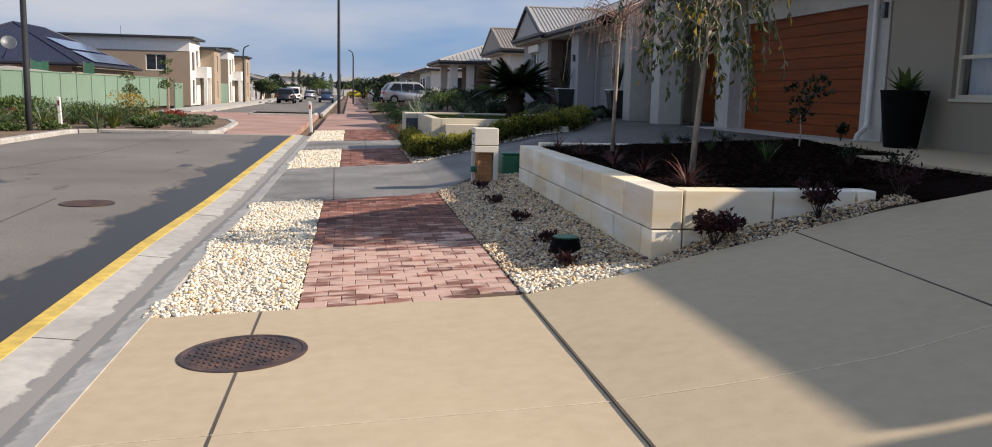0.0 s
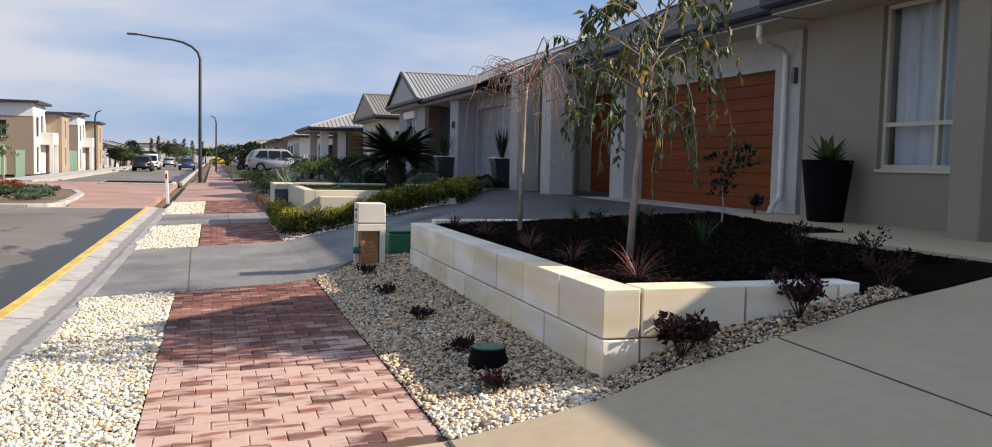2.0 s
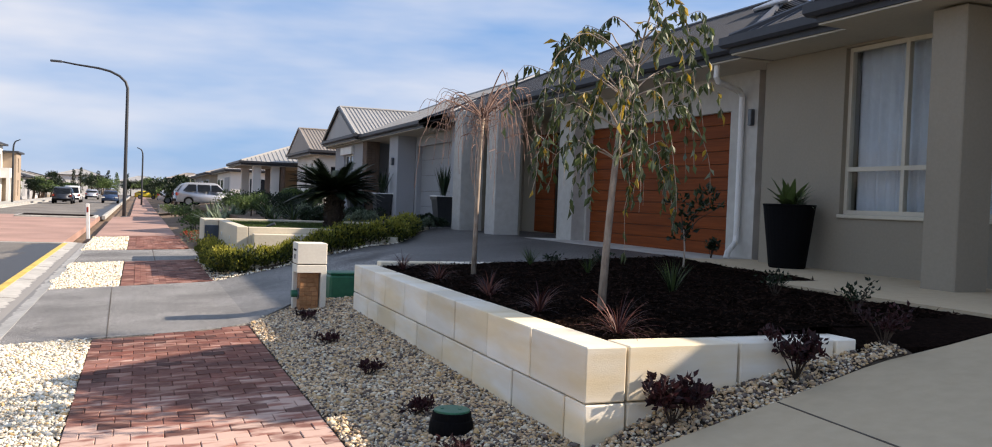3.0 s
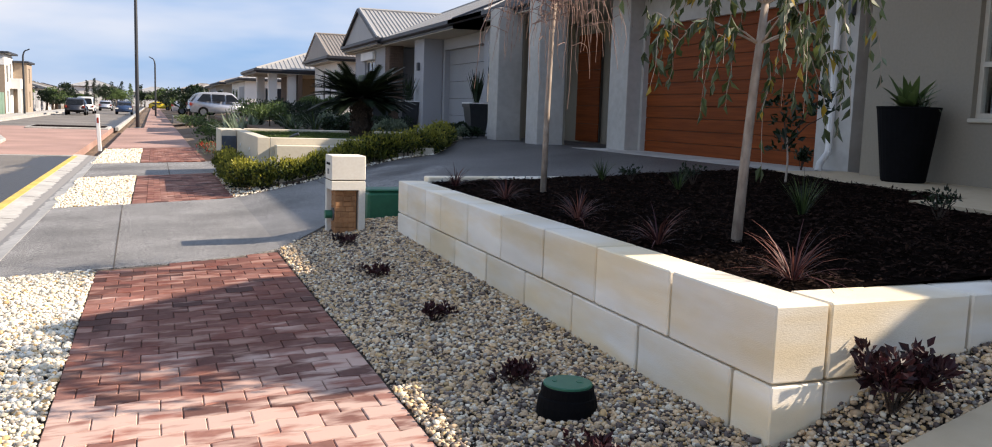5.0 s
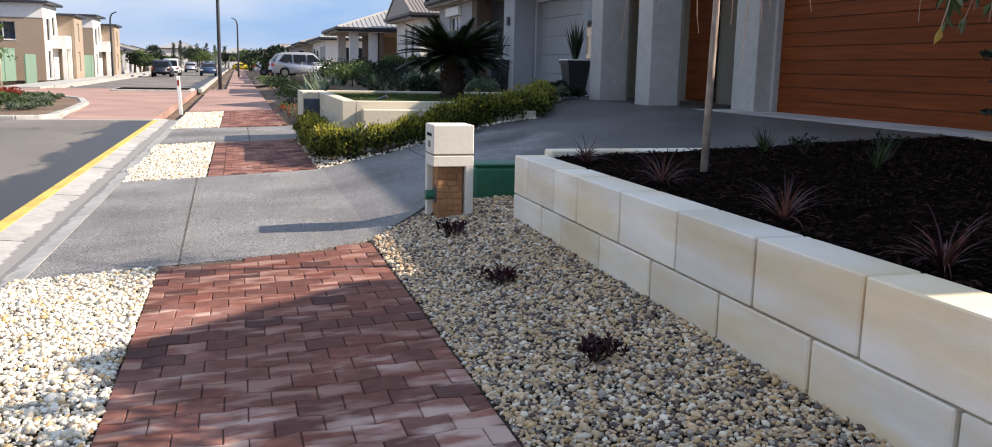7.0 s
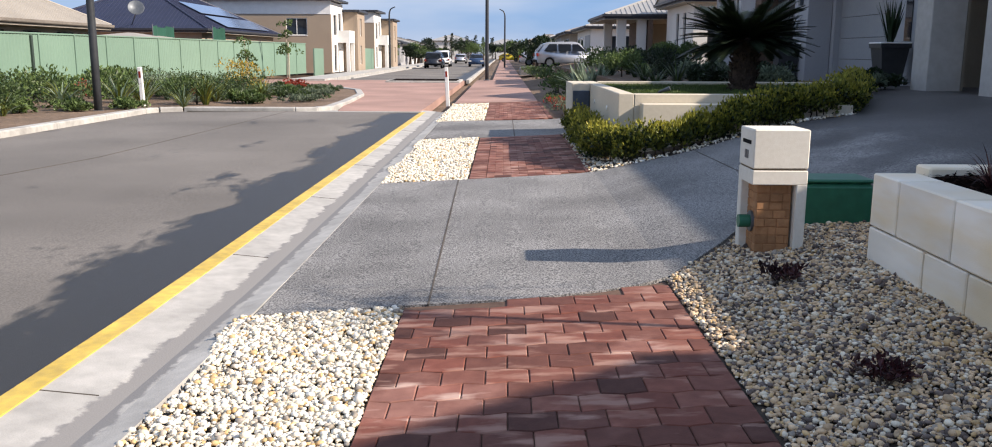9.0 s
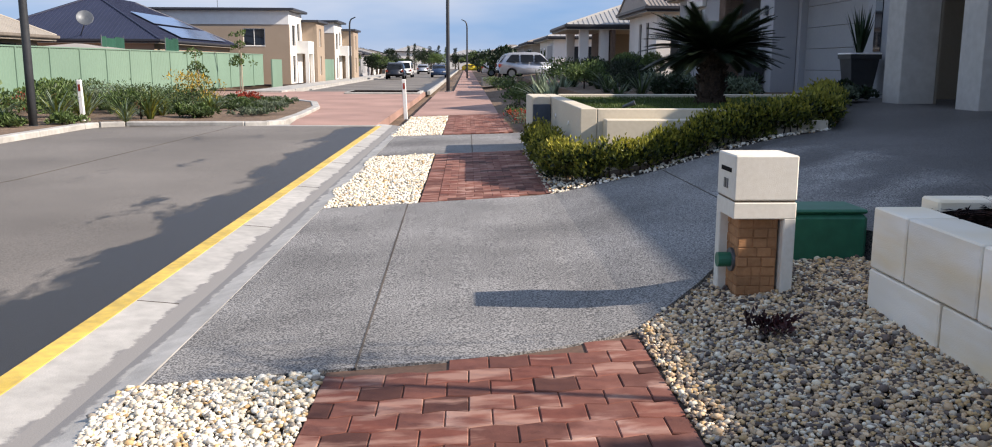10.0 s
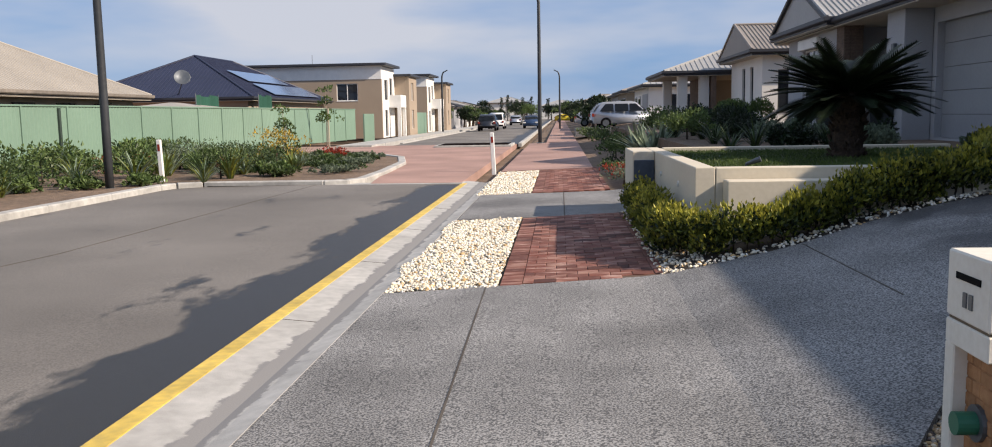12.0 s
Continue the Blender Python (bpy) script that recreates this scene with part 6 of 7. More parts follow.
# houses behind the fence
house4 = thing("house", "house with navy sheet hip roof and solar panels behind the fence", "house")
part("wall", boxm(-28.2, -18, 62.6, 79.4, 0, 2.8), TAN, house4)
roof_on(house4, "roof", -28.8, -17.5, 62, 80, 2.95, 5.75, ROOF_N, 0.25)
SOLAR = mat("solar_glass", (0.16, 0.22, 0.34), (0.13, 0.18, 0.29), 0.12, 6, 1, 0, stain=0.05, spec=0.9)
sl = math.atan2(2.8, 5.65)
for row, (u0, n, yy) in enumerate(((0.1, 10, 67.2), (2.1, 8, 67.6))):
    for k in range(n):
        p = part("solar_panel", boxm(-0.8, 0.8, -0.5, 0.5, 0, 0.04, bev=0.008), SOLAR, house4)
        u = u0 + 0.9
        p.matrix_local = pose(-17.5 - u * math.cos(sl), yy + k * 1.03, 2.95 + u * math.sin(sl) + 0.12, 0, math.degrees(sl), 0)
dish = part("satellite_dish", lathe(bmesh.new(), [(0.02, 0.0), (0.25, 0.03), (0.45, 0.12), (0.46, 0.13), (0.44, 0.13), (0.24, 0.05), (0.01, 0.02)], 24), GALV, house4, "grey satellite dish", True)
dish.matrix_local = pose(-21.3, 61.2, 4.05, 65, 0, 25)
part("dish_arm", tube(bmesh.new(), [(-22.2, 62.6, 3.1), (-21.3, 61.3, 3.95)], 0.03, 6), GALV, house4)
house5 = thing("house", "house with beige sheet hip roof behind the fence", "house")
part("wall", boxm(-29, -19, 31, 50.4, 0, 2.7), TAN, house5)
for k in range(6):
    part("window", boxm(-19.02, -18.97, 33 + k * 2.8, 34.4 + k * 2.8, 1.2, 2.4), GLASS_D, house5)
roof_on(house5, "roof", -29.6, -18.4, 30, 51, 2.8, 5.6, ROOF_BE, 0.25, fascia=mat("taupe_gutter", (0.22, 0.19, 0.16)))
SHADE = mat("green_shade_cloth", (0.02, 0.09, 0.06), (0.012, 0.06, 0.04), 0.9, 30)
for k, (x, y, w, h) in enumerate(((-18.2, 55.5, 3.0, 0.9), (-17.0, 61.5, 2.2, 1.0))):
    t = thing("shade_screen", "dark green shade cloth on a frame behind the fence", "shade screen", at=(x, y, 0))
    bm = bmesh.new()
    n = 12
    r = [[bm.verts.new((0.12 * math.sin(i * 1.3), i * w / n, z + 0.05 * math.sin(i * 0.9))) for z in (1.4, 1.4 + h * 0.5, 2.0 + h)] for i in range(n + 1)]
    for p, q in zip(r, r[1:]):
        for j in range(2):
            bm.faces.new((p[j], q[j], q[j + 1], p[j + 1]))
    part("cloth", bm, SHADE, t)
    for yy in (0, w):
        part("pole", tube(bmesh.new(), [(0, yy, 0), (0, yy, 2.1 + h)], 0.03, 6), GALV, t)
shed = thing("shed", "small shed with pale sheet roof behind the fence", "shed")
part("wall", boxm(-20.5, -17.6, 53, 57, 0, 2.2), TAN, shed)
part("roof", hip_roof(bmesh.new(), -20.8, -17.4, 52.8, 57.2, 2.3, 2.55)[0], ROOF_BE, shed)


# two-storey houses
def town_house(y, dx, label):
    t = thing("town_house", label, "house", "two-storey houses along the street")
    x = -13.75 + dx
    part("side_wall", wall_with_holes(bmesh.new(), "y", y, x - 11, x, 0, 4.6, [(x - 3.6, x - 1.9, 2.95, 4.3)], 0.25), TAN, t)
    part("white_band", boxm(x - 11, x - 0.01, y - 0.03, y + 0.3, 4.6, 5.65), PAINT_W, t)
    window(t, "y", y, x - 3.6, x - 1.9, 2.95, 4.3, 2, [], PAINT_W, GLASS_D)
    part("street_wall", wall_with_holes(bmesh.new(), "x", x - 0.25, y + 0.25, y + 5.5, 0, 5.6, [(y + 1.2, y + 2.6, 3.0, 4.6), (y + 1.3, y + 2.4, 0.1, 2.2), (y + 3.4, y + 4.6, 3.0, 4.8)], 0.25), RENDER_W, t)
    for a, b, c, d in ((y + 1.2, y + 2.6, 3.0, 4.6), (y + 1.3, y + 2.4, 0.1, 2.2), (y + 3.4, y + 4.6, 3.0, 4.8)):
        window(t, "x", x - 0.25, a, b, c, d, 2, [], PAINT_D, GLASS_D)
    bal = part("balcony", boxm(x + 0.001, x + 1.0, y + 2.8, y + 5.4, 2.4, 3.4), PAINT_W, t, "white balcony wall")
    for yy in (y + 2.8, y + 5.1):
        part("balcony_post", boxm(x + 0.7, x + 0.98, yy, yy + 0.28, 0, 2.4), PAINT_W, bal)
    part("tower_wall", wall_with_holes(bmesh.new(), "x", x + 1.0, y + 5.5, y + 9.5, 0, 5.0, [(y + 6.8, y + 7.8, 3.0, 4.5), (y + 6.8, y + 7.8, 0.6, 2.2)], 0.25), TAN, t)
    for c, d in ((3.0, 4.5), (0.6, 2.2)):
        window(t, "x", x + 1.0, y + 6.8, y + 7.8, c, d, 1, [], PAINT_W, GLASS_D)
    part("tower_side", boxm(x - 8, x + 0.99, y + 5.5, y + 5.75, 0, 5.0), TAN, t)
    part("tower_end", boxm(x - 8, x + 1.0, y + 9.5, y + 9.75, 0, 5.0), TAN, t)
    part("roof", boxm(x - 11.5, x + 0.5, y - 0.5, y + 5.6, 5.65, 5.85, bev=0.03), ROOF_D, t)
    part("tower_roof", boxm(x - 8, x + 1.5, y + 5.1, y + 10.2, 5.0, 5.2, bev=0.03), ROOF_D, t)
    part("antenna", tube(bmesh.new(), [(x - 6, y + 2, 5.8), (x - 6, y + 2, 6.7)], 0.02, 5), GALV, t)
    return t


town_house(81, 0, "two-storey tan and white rendered house with flat dark roof")
town_house(101, 0.6, "two-storey tan and white rendered house further along the street")
gate = thing("side_gate", "green metal side gate beside the tan house", "gate")
part("gate_panel", boxm(-14.2, -14.1, 76, 79.5, -0.35, 1.9), FENCE_G, gate)
gate = thing("side_gate", "green metal side gate between the tan houses", "gate")
part("gate_panel", boxm(-13.2, -13.1, 92.5, 100, -0.35, 2.0), FENCE_G, gate)


# bollards and lamps
def bollard(x, y, z, h, lean, label):
    t = thing("bollard", label, "bollard", "white bollards at the junction", at=(x, y, z))
    t.matrix_world = pose(x, y, z, 0, lean, 0)
    part("post", boxm(-0.06, 0.06, -0.045, 0.045, -0.1, h, bev=0.015), PAINT_W, t)
    part("reflector", boxm(-0.03, 0.03, -0.05, -0.045, h - 0.3, h - 0.12), LEAF_RED, t, "red reflector")
    return t


bollard(-10.25, 33.9, 0.07, 1.1, -2, "white marker bollard with red reflector on the verge")
bollard(-1.72, 37.3, 0.0, 1.15, -2.5, "white marker bollard at the gravel strip")


def street_lamp(x, y, h, arm, label, r=0.09):
    t = thing("street_lamp", label, "street lamp", "street lamps", at=(x, y, 0))
    s = arm
    pts = [(0, 0, -0.1), (0, 0, 1.5), (0, 0, h * 0.86)] + [(s * (1 - math.cos(a)) * 0.55, 0, h * 0.86 + h * 0.12 * math.sin(a)) for a in (0.35, 0.7, 1.05, 1.4)] + [(s * 0.8, 0, h * 0.99), (s, 0, h)]
    part("pole", tube(bmesh.new(), pts, [r, r, r * 0.8, r * 0.75, r * 0.7, r * 0.65, r * 0.6, r * 0.5, r * 0.45], 10), PAINT_D, t, smooth=True)
    bm = boxm(min(s, s * 1.18), max(s, s * 1.18), -0.13, 0.13, h - 0.05, h + 0.07, bev=0.03)
    part("lamp_head", bm, GALV, t)
    part("base_plate", lathe(bmesh.new(), [(r * 1.8, -0.05), (r * 1.8, 0.05), (r * 1.1, 0.08)], 12), GALV, t)
    return t


street_lamp(-0.9, 61.5, 9.1, -3.6, "tall dark steel street lamp with a long curved arm", 0.11)
street_lamp(-10.6, 31.8, 8.7, 3.5, "dark steel street lamp standing in the planted verge", 0.105)
street_lamp(-11.2, 98, 6.0, 0.5, "dark steel street lamp by the tan houses", 0.1)
street_lamp(0.2, 106, 6.2, -0.5, "distant dark street lamp on the footpath", 0.1)


# planted verge
rs = random.Random(11)
greens = [LEAF_GREEN, LEAF_MID, LEAF_GREY, LEAF_GREEN, LEAF_MID]


def verge_edge(y):
    return float(np.interp(y, [20, 32, 34, 40, 45, 48], [-10.6, -10.4, -7.0, -7.2, -8.6, -11]))


for k in range(72):
    y = rs.uniform(25, 47.5)
    x = rs.uniform(-17.0 + 0.068 * (y - 36), verge_edge(y))
    near = verge_edge(y) - x
    h = rs.uniform(0.18, 0.36) if near < 1.8 else rs.uniform(0.35, 1.0)
    m = greens[rs.randrange(5)]
    lump_bush((x, y, 0.05), h * 0.8 + 0.2, h, 300 + k, m, {LEAF_GREEN: "bright green leafy shrub in the verge", LEAF_MID: "dark green leafy shrub in the verge", LEAF_GREY: "grey-green shrub in the verge"}[m], "verge_shrub", rs.choice((450, 700, 900)), rs.choice((0.07, 0.1, 0.14)), "shrubs in the planted verge", "shrub")
for k in range(52):
    y = rs.uniform(26, 45)
    x = rs.uniform(verge_edge(y) - 5.0, verge_edge(y) - 0.5)
    tussock("strap_leaf_plant", (x, y, 0.06), rs.choice((36, 60, 80)), rs.uniform(0.55, 1.05), rs.choice((0.03, 0.05, 0.07)), rs.uniform(0.6, 1.0), rs.uniform(0.6, 1.2), rs.choice(([LEAF_GREEN, LEAF_HEDGE], [LEAF_GREEN, LEAF_MID], [LEAF_HEDGE, LEAF_AGAVE])), "yellow-green strap-leaved plant in the verge", "plant", 400 + k, "strap-leaved plants in the verge")
for k in range(9):
    y = rs.uniform(34.5, 44)
    lump_bush((rs.uniform(-14.5, -9.2), y, 0.05), 0.3, rs.uniform(0.4, 0.8), 900 + k, rs.choice((LEAF_RED, LEAF_YEL)), "small flowering shrub among the verge plants", "flowering_shrub", 130, 0.07, "flowering shrubs in the verge", "shrub")
for k in range(30):
    y = rs.uniform(34.6, 47)
    x = rs.uniform(verge_edge(y) - 2.5, verge_edge(y) + (1.1 if y < 44 else 1.6))
    lump_bush((x, y, 0.04), 0.7, 0.22, 430 + k, LEAF_GREY if k % 2 else LEAF_MID, "low spreading groundcover in the verge", "groundcover", 700, 0.09, "groundcover in the verge", "plant")
lump_bush((-8.5, 45.0, 0.05), 0.4, 0.5, 470, LEAF_RED, "red-leaved shrub at the foot of a staked sapling", "red_shrub", 380, 0.09, "", "shrub")
lump_bush((-9.9, 42.5, 0.05), 0.9, 1.4, 471, LEAF_YEL, "ochre-flowering shrub in the verge", "ochre_shrub", 700, 0.09, "", "shrub")


def staked_sapling(x, y, h, seed):
    rng = np.random.default_rng(seed)
    t = thing("staked_sapling", "slender young tree tied to a pale timber stake", "sapling", "staked saplings in the verge", at=(x, y, 0.05))
    part("trunk", tube(bmesh.new(), [(0, 0, -0.05), (0.03, 0, h * 0.5), (0, 0.03, h)], [0.03, 0.02, 0.008], 7), BARK, t)
    part("stake", boxm(0.07, 0.12, -0.025, 0.025, -0.05, h * 0.72), mat("pale_stake", (0.55, 0.48, 0.36)), t, "pale timber stake")
    c = np.stack([rng.normal(size=16) * 0.16, rng.normal(size=16) * 0.16, rng.uniform(0.35, 1.0, 16) * h], axis=1)
    leaf_object("foliage", [(bush_leaves(rng, c, np.full((16, 1), 0.17), 420, 0.11), 0)], [LEAF_GREEN], t)
    return t


staked_sapling(-10.5, 45.2, 2.0, 480)
staked_sapling(-8.9, 45.6, 2.75, 481)


# ---------------------------------------------------------------- junction and the far street
sheet("footpath_far", -1.5, 1.19, 37.4, 62, lambda x, y: 0.005 + 0.03 * (x + 1.5), TABLE, 4, 8, "red paved footpath across the junction", "footpath")
sheet("footpath_far", P_L, P_R, 62, 260, lambda x, y: 0.06, TABLE, 2, 8, "red paved footpath running on along the street", "footpath")
for x0, x1, y0, y1, z1 in ((-2.17, -1.95, 62, 260, 0.04), (-9.7, -9.5, 66, 260, 0.04)):
    tagged(link_mesh("kerb_far", boxm(x0, x1, y0, y1, -0.2, z1, bev=0.02), CONC_KERB), "pale concrete kerb along the far street", "kerb", kind="structure")
sheet("footpath_left", -12.2, -10.2, 60, 260, lambda x, y: 0.1, CONC_KERB, 2, 4, "pale concrete footpath on the far side", "footpath")
isl = thing("traffic_island", "low kerbed traffic island of dark soil", "traffic island", kind="structure")
part("kerb_ring", boxm(-6.4, -2.3, 57.6, 61.2, -0.05, 0.10, bev=0.03), CONC_KERB, isl)
part("soil", boxm(-6.2, -2.5, 57.8, 61.0, 0.0, 0.115), MULCH, isl)


def car(at, rz, paint, label, L=4.6, W=1.82, Hh=1.62, suv=True):
    """A parked car: pressed body, glasshouse, wheels, lamps."""
    t = thing("car", label, "car", "parked cars", at=at, rz=rz)
    side = [(-L / 2, 0.45), (-L / 2 + 0.05, 0.30), (L / 2 - 0.08, 0.28), (L / 2, 0.5), (L / 2 - 0.06, 0.84), (L / 2 - 1.25, 1.04), (L / 2 - 1.95, Hh - 0.08), (L / 2 - 2.3, Hh),
            (-L / 2 + 0.95, Hh - 0.03), (-L / 2 + 0.55, Hh - 0.14), (-L / 2 + 0.06, 1.02)]
    bm = bmesh.new()
    rings = []
    for s in (-1, 1):
        for inset, w in ((0.0, 1.0),):
            rings.append([bm.verts.new((x, s * W / 2 * (1.0 if z < 1.0 else 0.80), z)) for x, z in side])
    bm.faces.new(rings[0])
    bm.faces.new(rings[1][::-1])
    for i in range(len(side)):
        j = (i + 1) % len(side)
        bm.faces.new((rings[0][j], rings[0][i], rings[1][i], rings[1][j]))
    bmesh.ops.recalc_face_normals(bm, faces=bm.faces)
    bmesh.ops.bevel(bm, geom=list(bm.edges), offset=0.05, segments=2, affect="EDGES")
    body = part("body", bm, paint, t, smooth=True)
    for s in (-1, 1):
        for xa, xb, xc, xd in ((L / 2 - 1.45, L / 2 - 2.4, L / 2 - 2.4, L / 2 - 2.0), (L / 2 - 2.5, L / 2 - 3.35, L / 2 - 3.35, L / 2 - 2.5), (L / 2 - 3.45, -L / 2 + 0.45, -L / 2 + 0.85, L / 2 - 3.45)):
            bm = bmesh.new()
            f = bm.faces.new([bm.verts.new(p) for p in ((xa, s * W / 2 * 0.985, 1.07), (xb, s * W / 2 * 0.985, 1.07), (xc, s * W / 2 * 0.835, Hh - 0.17), (xd, s * W / 2 * 0.835, Hh - 0.17))])
            bmesh.ops.solidify(bm, geom=[f], thickness=0.02)
            part("side_window", bm, GLASS_D, body)
        for x in (L / 2 - 0.85, -L / 2 + 0.85):
            wh = part("wheel", tube(bmesh.new(), [(x, s * (W / 2 - 0.2), 0.34), (x, s * (W / 2 + 0.01), 0.34)], 0.34, 20), BLACK, t)
            part("rim", tube(bmesh.new(), [(x, s * (W / 2 - 0.02), 0.34), (x, s * (W / 2 + 0.025), 0.34)], 0.21, 14), GALV, wh)
        part("tail_lamp", boxm(-L / 2 - 0.02, -L / 2 + 0.1, s * W / 2 * 0.86 - 0.1, s * W / 2 * 0.86 + 0.1, 0.75, 0.95), LEAF_RED, body, "red tail lamp")
        part("head_lamp", boxm(L / 2 - 0.12, L / 2 + 0.01, s * W / 2 * 0.8 - 0.18, s * W / 2 * 0.8 + 0.15, 0.62, 0.76), PAINT_W, body, "clear head lamp")
    for xa, za, xb, zb in ((L / 2 - 1.3, 1.08, L / 2 - 1.9, Hh - 0.12), (-L / 2 + 0.1, 1.06, -L / 2 + 0.5, Hh - 0.18)):
        o = 0.03 if xa > 0 else -0.03
        bm = bmesh.new()
        f = bm.faces.new([bm.verts.new(p) for p in ((xa + o, -W / 2 * 0.85, za), (xa + o, W / 2 * 0.85, za), (xb + o, W / 2 * 0.72, zb), (xb + o, -W / 2 * 0.72, zb))])
        bmesh.ops.solidify(bm, geom=[f], thickness=0.02)
        part("windscreen", bm, GLASS_D, body)
    part("bumper", boxm(-L / 2 - 0.03, -L / 2 + 0.1, -W / 2 * 0.9, W / 2 * 0.9, 0.32, 0.52, bev=0.03), BLACK, body)
    return t


def car_paint(name, c, metal=0.3):
    return mat(name, c, tuple(v * 0.95 for v in c), 0.25, 8, 1, 0, metal=metal, stain=0.03, spec=0.6)


SILVER = car_paint("silver_paint", (0.46, 0.48, 0.52), 0.5)
car((4.6, 70, 0.68), 6, SILVER, "silver four-wheel drive parked on a driveway", 4.8, 1.9, 1.72)
car((-7.3, 105, 0.0), 90, car_paint("dark_car_paint", (0.03, 0.034, 0.045)), "dark four-wheel drive parked at the kerb", 4.7, 1.9, 1.72)
car((-7.2, 117, 0.0), 90, car_paint("white_car_paint", (0.7, 0.7, 0.7), 0.0), "white wagon parked at the kerb", 4.9, 1.9, 1.9)
car((-3.2, 118, 0.0), -90, car_paint("blue_car_paint", (0.03, 0.06, 0.13)), "dark blue car parked at the kerb", 4.5, 1.8, 1.5)
car((-6.6, 150, 0.0), 90, SILVER, "silver car far along the street", 4.5, 1.8, 1.5)
car((3.6, 90, 0.5), 0, car_paint("pale_car_paint", (0.62, 0.63, 0.64), 0.2), "pale hatchback on a driveway", 4.2, 1.75, 1.45)
car((1.2, 175, 0.1), 0, car_paint("yellow_car_paint", (0.6, 0.45, 0.03), 0.0), "small yellow car on a driveway far off", 4.0, 1.7, 1.45)
tagged(link_mesh("driveway_far", boxm(1.2, 8.0, 67.5, 72.5, 0.2, 0.68), AGG), "concrete driveway under the silver car", "driveway", kind="structure")


# more houses along both sides
def far_house(x0, x1, y0, y1, g, eave, ridge, wall, roof, label, face):
    t = thing("house", label, "house", "houses further along the street")
    fx = x0 if face < 0 else x1
    part("wall", boxm(x0, x1, y0, y1, -0.4, eave), wall, t)
    a, b = (fx - 0.03, fx + 0.02) if face < 0 else (fx - 0.02, fx + 0.03)
    part("garage_door", boxm(a, b, y0 + 1.0, y0 + 5.0, g, g + 2.2), GREY_DOOR, t)
    for u in (0.55, 0.8):
        y = y0 + (y1 - y0) * u
        w = part("window", boxm(a, b, y, y + 1.6, g + 0.9, g + 2.1), GLASS_D, t)
    part("side_window", boxm(x0 + 1.5, x0 + 3.0, y0 - 0.03, y0 + 0.02, g + 0.9, g + 2.1), GLASS_D, t)
    roof_on(t, "roof", x0 - 0.5, x1 + 0.5, y0 - 0.5, y1 + 0.5, eave + 0.12, ridge, roof, 0.4)
    return t


kinds = [(RENDER_W, ROOF_G, "white house with grey sheet roof further along"), (RENDER_B, ROOF_BR, "beige house with brown sheet roof further along"), (RENDER_G, ROOF_D, "grey house with dark sheet roof further along")]
for k, y in enumerate((76, 93, 110, 127, 144, 165)):
    w, r, l = kinds[k % 3]
    far_house(6.6 - 0.35 * (k % 2), 16, y, y + 12.5, 0.8, 3.5, 5.3 - 0.2 * (k % 3), w, r, l, -1)
for k, y in enumerate((126, 144, 162, 182, 204)):
    w, r, l = kinds[(k + 1) % 3]
    far_house(-27, -15.5, y, y + 14, 0.2, 2.9, 4.6, w, r, l, 1)
for k, (x, y) in enumerate(((-6, 300), (8, 290), (22, 280), (-24, 310), (-40, 290), (36, 300))):
    w, r, l = kinds[k % 3]
    far_house(x, x + 13, y, y + 11, 0.8, 4.0 + (k % 2) * 1.5, 6.0 + (k % 2) * 1.5, w, r, "distant house beyond the end of the street", -1)


# distant trees and roadside shrubs
def far_tree(x, y, h, r, seed, label="rounded dark green tree far along the street", tall=False):
    rng = np.random.default_rng(seed)
    t = thing("tree", label, "tree", "distant trees", at=(x, y, 0))
    part("trunk", tube(bmesh.new(), [(0, 0, -0.2), (0.1, 0, h * 0.35), (0, 0.1, h * 0.7)], [0.18, 0.13, 0.06], 7), BARK_D, t)
    n = 34 if tall else 18
    if tall:
        z = np.linspace(0.08, 1.0, n)
        c = np.stack([rng.normal(size=n) * 0.15, rng.normal(size=n) * 0.15, z * h], axis=1)
        rad = (r * (1.05 - z * 0.85))[:, None]
    else:
        c = np.stack([rng.normal(size=n) * r * 0.5, rng.normal(size=n) * r * 0.5, h * rng.uniform(0.4, 0.85, n)], axis=1)
        rad = rng.uniform(0.3, 0.5, (n, 1)) * r
    leaf_object("crown", [(bush_leaves(rng, c, rad, 1100, 0.11 * r + 0.14), 0)], [LEAF_DARK if seed % 3 else LEAF_GREEN], t)
    return t


rs = random.Random(21)
for k in range(34):
    y = rs.uniform(215, 275)
    x = rs.uniform(-60, 45)
    far_tree(x, y, rs.uniform(3.0, 5.2), rs.uniform(1.8, 3.2), 500 + k)
for k in range(7):
    far_tree(-17 + k * 2.3 + rs.uniform(-0.4, 0.4), 270 + rs.uniform(-3, 3), rs.uniform(5.5, 7.0), 0.9, 550 + k, "narrow dark cypress in a row far off", True)
for k in range(14):
    far_tree(rs.uniform(-14.5, -11.8), 116 + k * 7 + rs.uniform(-2, 2), rs.uniform(1.6, 3.6), rs.uniform(1.0, 1.7), 570 + k, "leafy shrub along the far footpath")
for k in range(12):
    far_tree(rs.uniform(2.2, 4.6), 78 + k * 10 + rs.uniform(-2, 2), rs.uniform(1.6, 3.4), rs.uniform(0.9, 1.5), 590 + k, "leafy shrub in a far front yard")
for k in range(10):
    lump_bush((rs.uniform(1.6, 3.2), 40 + k * 2.9, 0.15), 0.6, rs.uniform(0.5, 1.0), 610 + k, greens[k % 5], "low shrub beside the far footpath", "bush", 380, 0.11, "yard shrubs")
# ---------------------------------------------------------------- footpath of interlocking pavers
PW, PH = 0.2175, 0.188


def wave(x):
    """The wavy long edge that neighbouring rows share."""
    return 0.011 * (2 * abs(2 * ((x / PW) % 1.0) - 1) - 1)


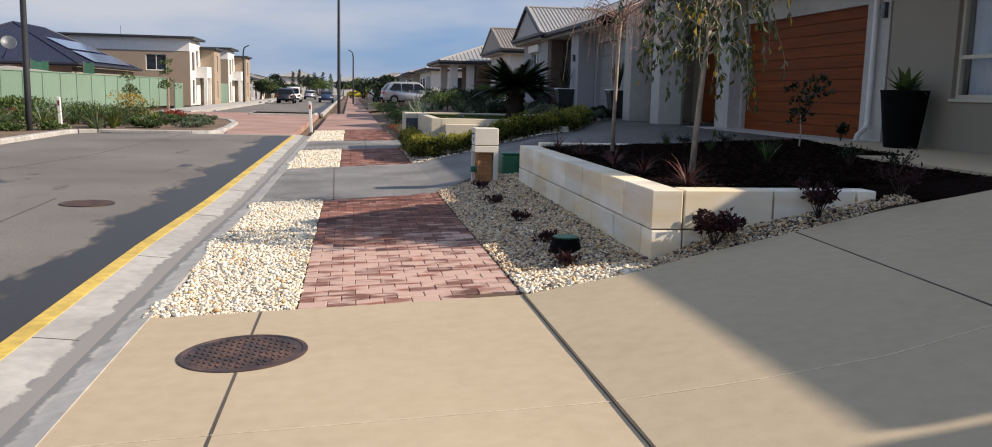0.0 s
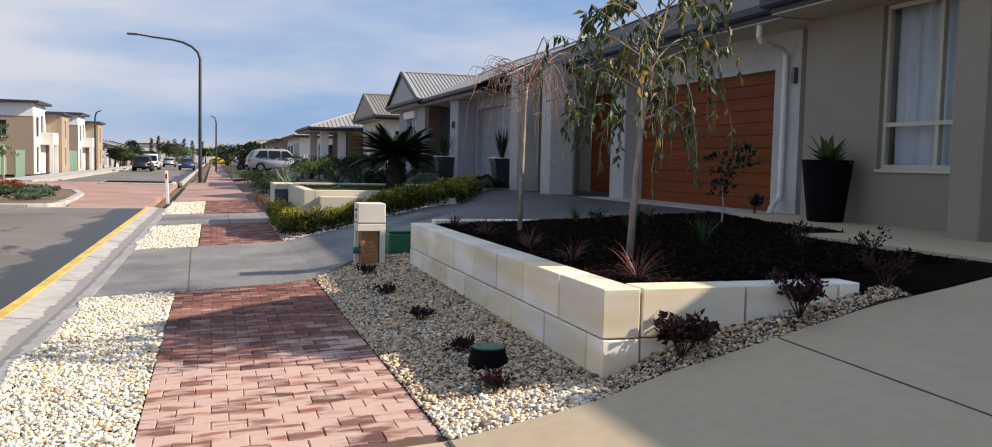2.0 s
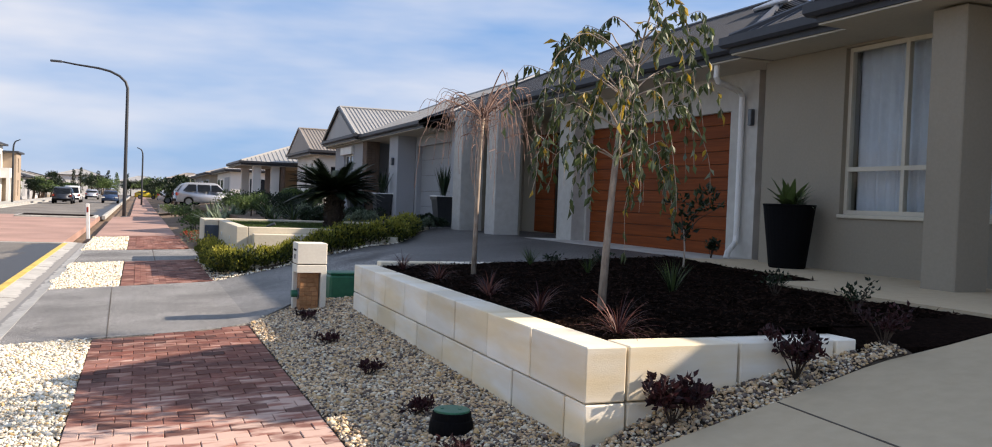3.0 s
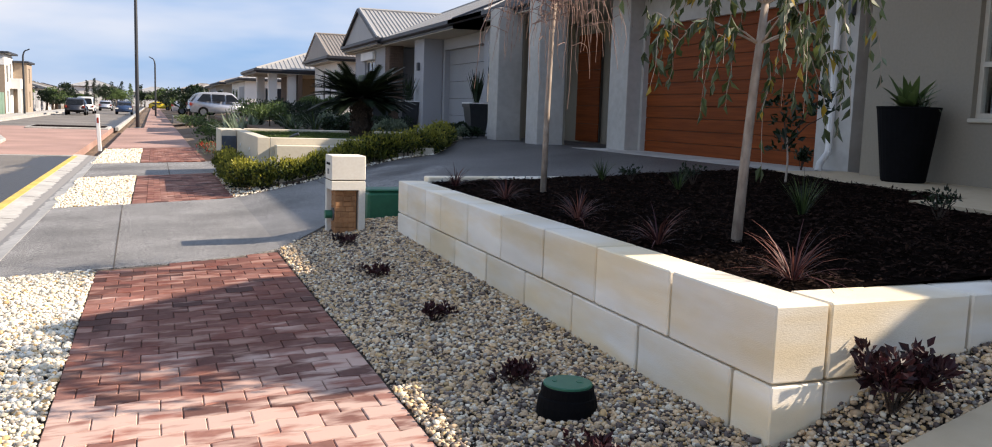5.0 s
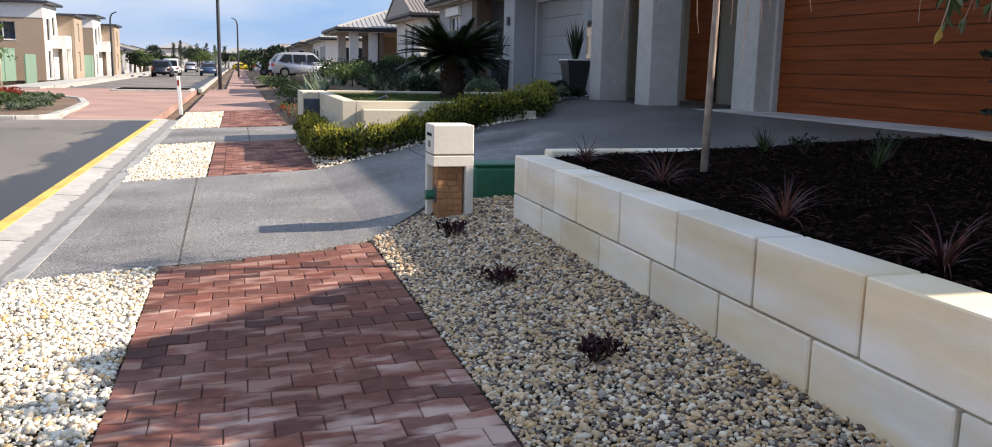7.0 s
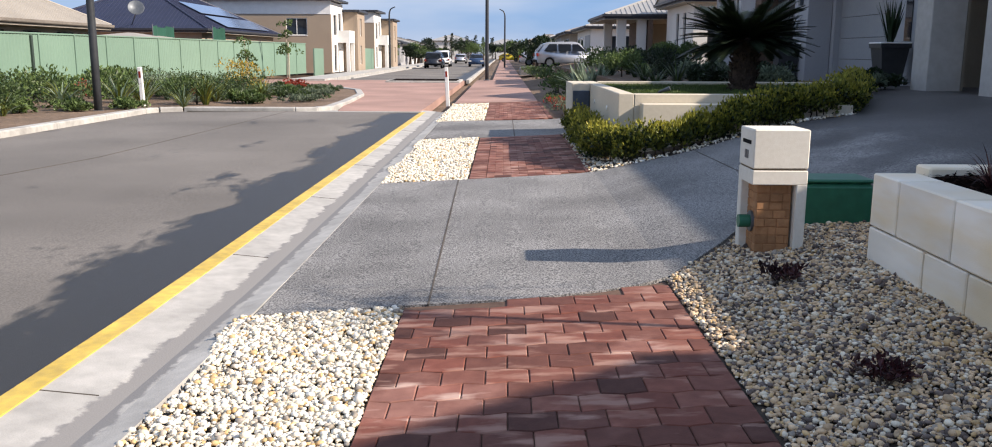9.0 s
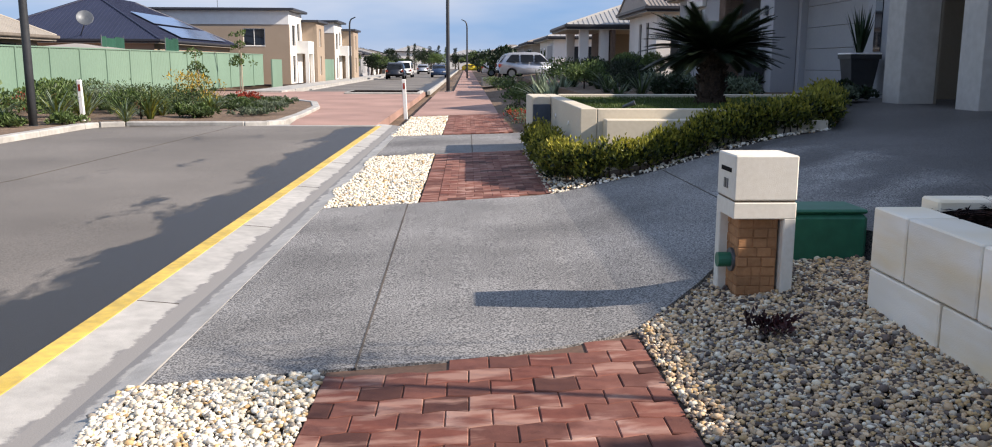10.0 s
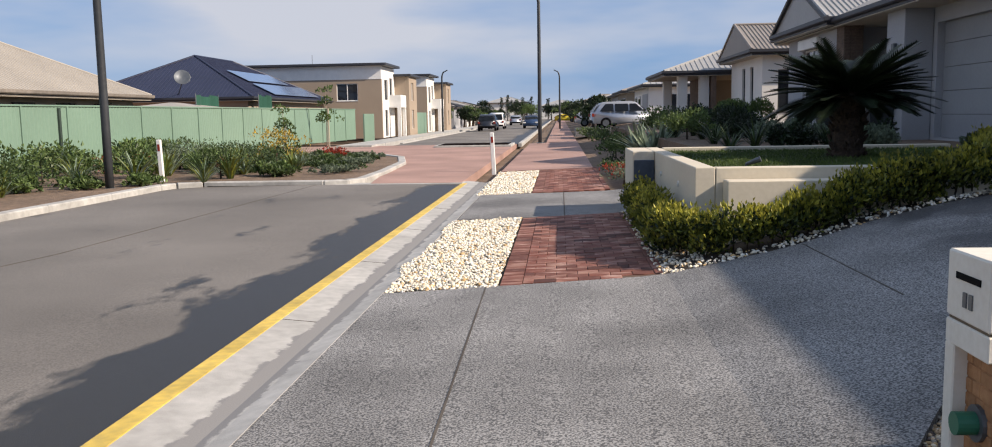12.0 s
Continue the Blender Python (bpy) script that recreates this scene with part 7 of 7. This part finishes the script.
def paver_mesh(phase, half=False, name="paver"):
    w = PW / 2 if half else PW
    n = 4
    g, top, c = 0.0022, 0.0, 0.005
    xs = [w * i / n for i in range(n + 1)]
    outline = [(x - w / 2 + (g if i == 0 else -g if i == n else 0), wave(x + phase) - PH / 2 + g) for i, x in enumerate(xs)]
    outline += [(x - w / 2 + (g if i == 0 else -g if i == n else 0), wave(x + phase) + PH / 2 - g) for i, x in reversed(list(enumerate(xs)))]
    bm = bmesh.new()
    lo = [bm.verts.new((x, y, -0.04)) for x, y in outline]
    md = [bm.verts.new((x, y, -c)) for x, y in outline]
    hi = [bm.verts.new((x * (1 - 2 * c / w), y * (1 - 2 * c / PH), 0)) for x, y in outline]
    m = len(outline)
    for a, b in ((lo, md), (md, hi)):
        for i in range(m):
            j = (i + 1) % m
            bm.faces.new((a[i], a[j], b[j], b[i]))
    bm.faces.new(hi)
    me = bpy.data.meshes.new(name)
    bm.normal_update()
    bm.to_mesh(me)
    bm.free()
    return me


pavers = {(p, h): paver_mesh(PW / 2 * p, h) for p in (0, 1) for h in (False, True)}
for me in pavers.values():
    me.materials.append(PAVER)


def footpath(y0, y1f, y0f, single, label, pl=P_L, pr=P_R):
    """Rows of pavers from y0f(x) to y1f(x); the first `single` are objects, the rest one mesh."""
    base = sheet("footpath", pl, pr, lambda x: y0f(x), lambda x: y1f(x), lambda x, y: H(x) - 0.012, SAND, 8, 20, label, "footpath", depth=0.2)
    rng = random.Random(int(y0 * 10))
    V, F, o, count = [], [], 0, 0
    tilt = math.degrees(math.atan(0.045))
    edge = pl
    if not single:
        edge = pl
        y = y0
        while y < y1f(pl) - PH:
            m = pose(pl + PW / 2, y + PH / 2, H(pl + PW / 2) + rng.uniform(-0.002, 0.002), 0, -tilt, rng.uniform(-0.6, 0.6))
            bmv = [(sx * (PW / 2 - 0.003), sy * (PH / 2 - 0.004), z) for z in (-0.04, 0) for sx, sy in ((-1, -1), (1, -1), (1, 1), (-1, 1))]
            V += [(m @ Vector(c))[:] for c in bmv]
            F += [[o + k for k in q] for q in ((4, 5, 6, 7), (0, 1, 5, 4), (1, 2, 6, 5), (2, 3, 7, 6), (3, 0, 4, 7))]
            o += 8
            y += PH
        pl = pl + PW
    row, y = 0, y0
    while y < y1f(pr) + PH:
        p = row % 2
        x = pl + (0 if p == 0 else 0)
        first = True
        while x < pr - 0.02:
            half = p == 1 and first
            w = PW / 2 if half else PW
            if x + w > pr + 0.01:
                half, w = True, PW / 2
            xc = x + w / 2
            if y0f(xc) + PH * 0.35 < y < y1f(xc) - PH * 0.3:
                m = pose(xc, y, H(xc) + rng.uniform(-0.0025, 0.002), rng.uniform(-0.5, 0.5), -tilt + rng.uniform(-0.5, 0.5), rng.uniform(-0.5, 0.5))
                me = pavers[(0 if half and p == 1 else p, half)] if half else pavers[(p, False)]
                if count < single:
                    ob = new("paver", me)
                    ob.parent = base
                    ob.matrix_local = m
                    count += 1
                else:
                    for v in me.vertices:
                        V.append((m @ v.co)[:])
                    F += [[i + o for i in poly.vertices] for poly in me.polygons]
                    o += len(me.vertices)
            x += w
            first = False
        row += 1
        y += PH
    if V:
        rest = bpy.data.meshes.new("paving")
        rest.from_pydata(V, [], F)
        rest.materials.append(PAVER_I)
        rest.update()
        ob = new("paving", rest)
        ob.parent = base
        tagged(ob, kind="stuff")
    return base


footpath(7.02, lambda x: D1_NEAR(x) - 0.01, lambda x: DRIVE0_EDGE(x) + 0.005, 300, "footpath of red and brown interlocking pavers")
footpath(19.6, lambda x: 25.38, lambda x: D1_FAR(x) + 0.01, 0, "second stretch of red paver footpath", P_L2, 1.24)
footpath(29.9, lambda x: 37.35, lambda x: 29.82, 0, "third stretch of red paver footpath", P_L2, 1.24)
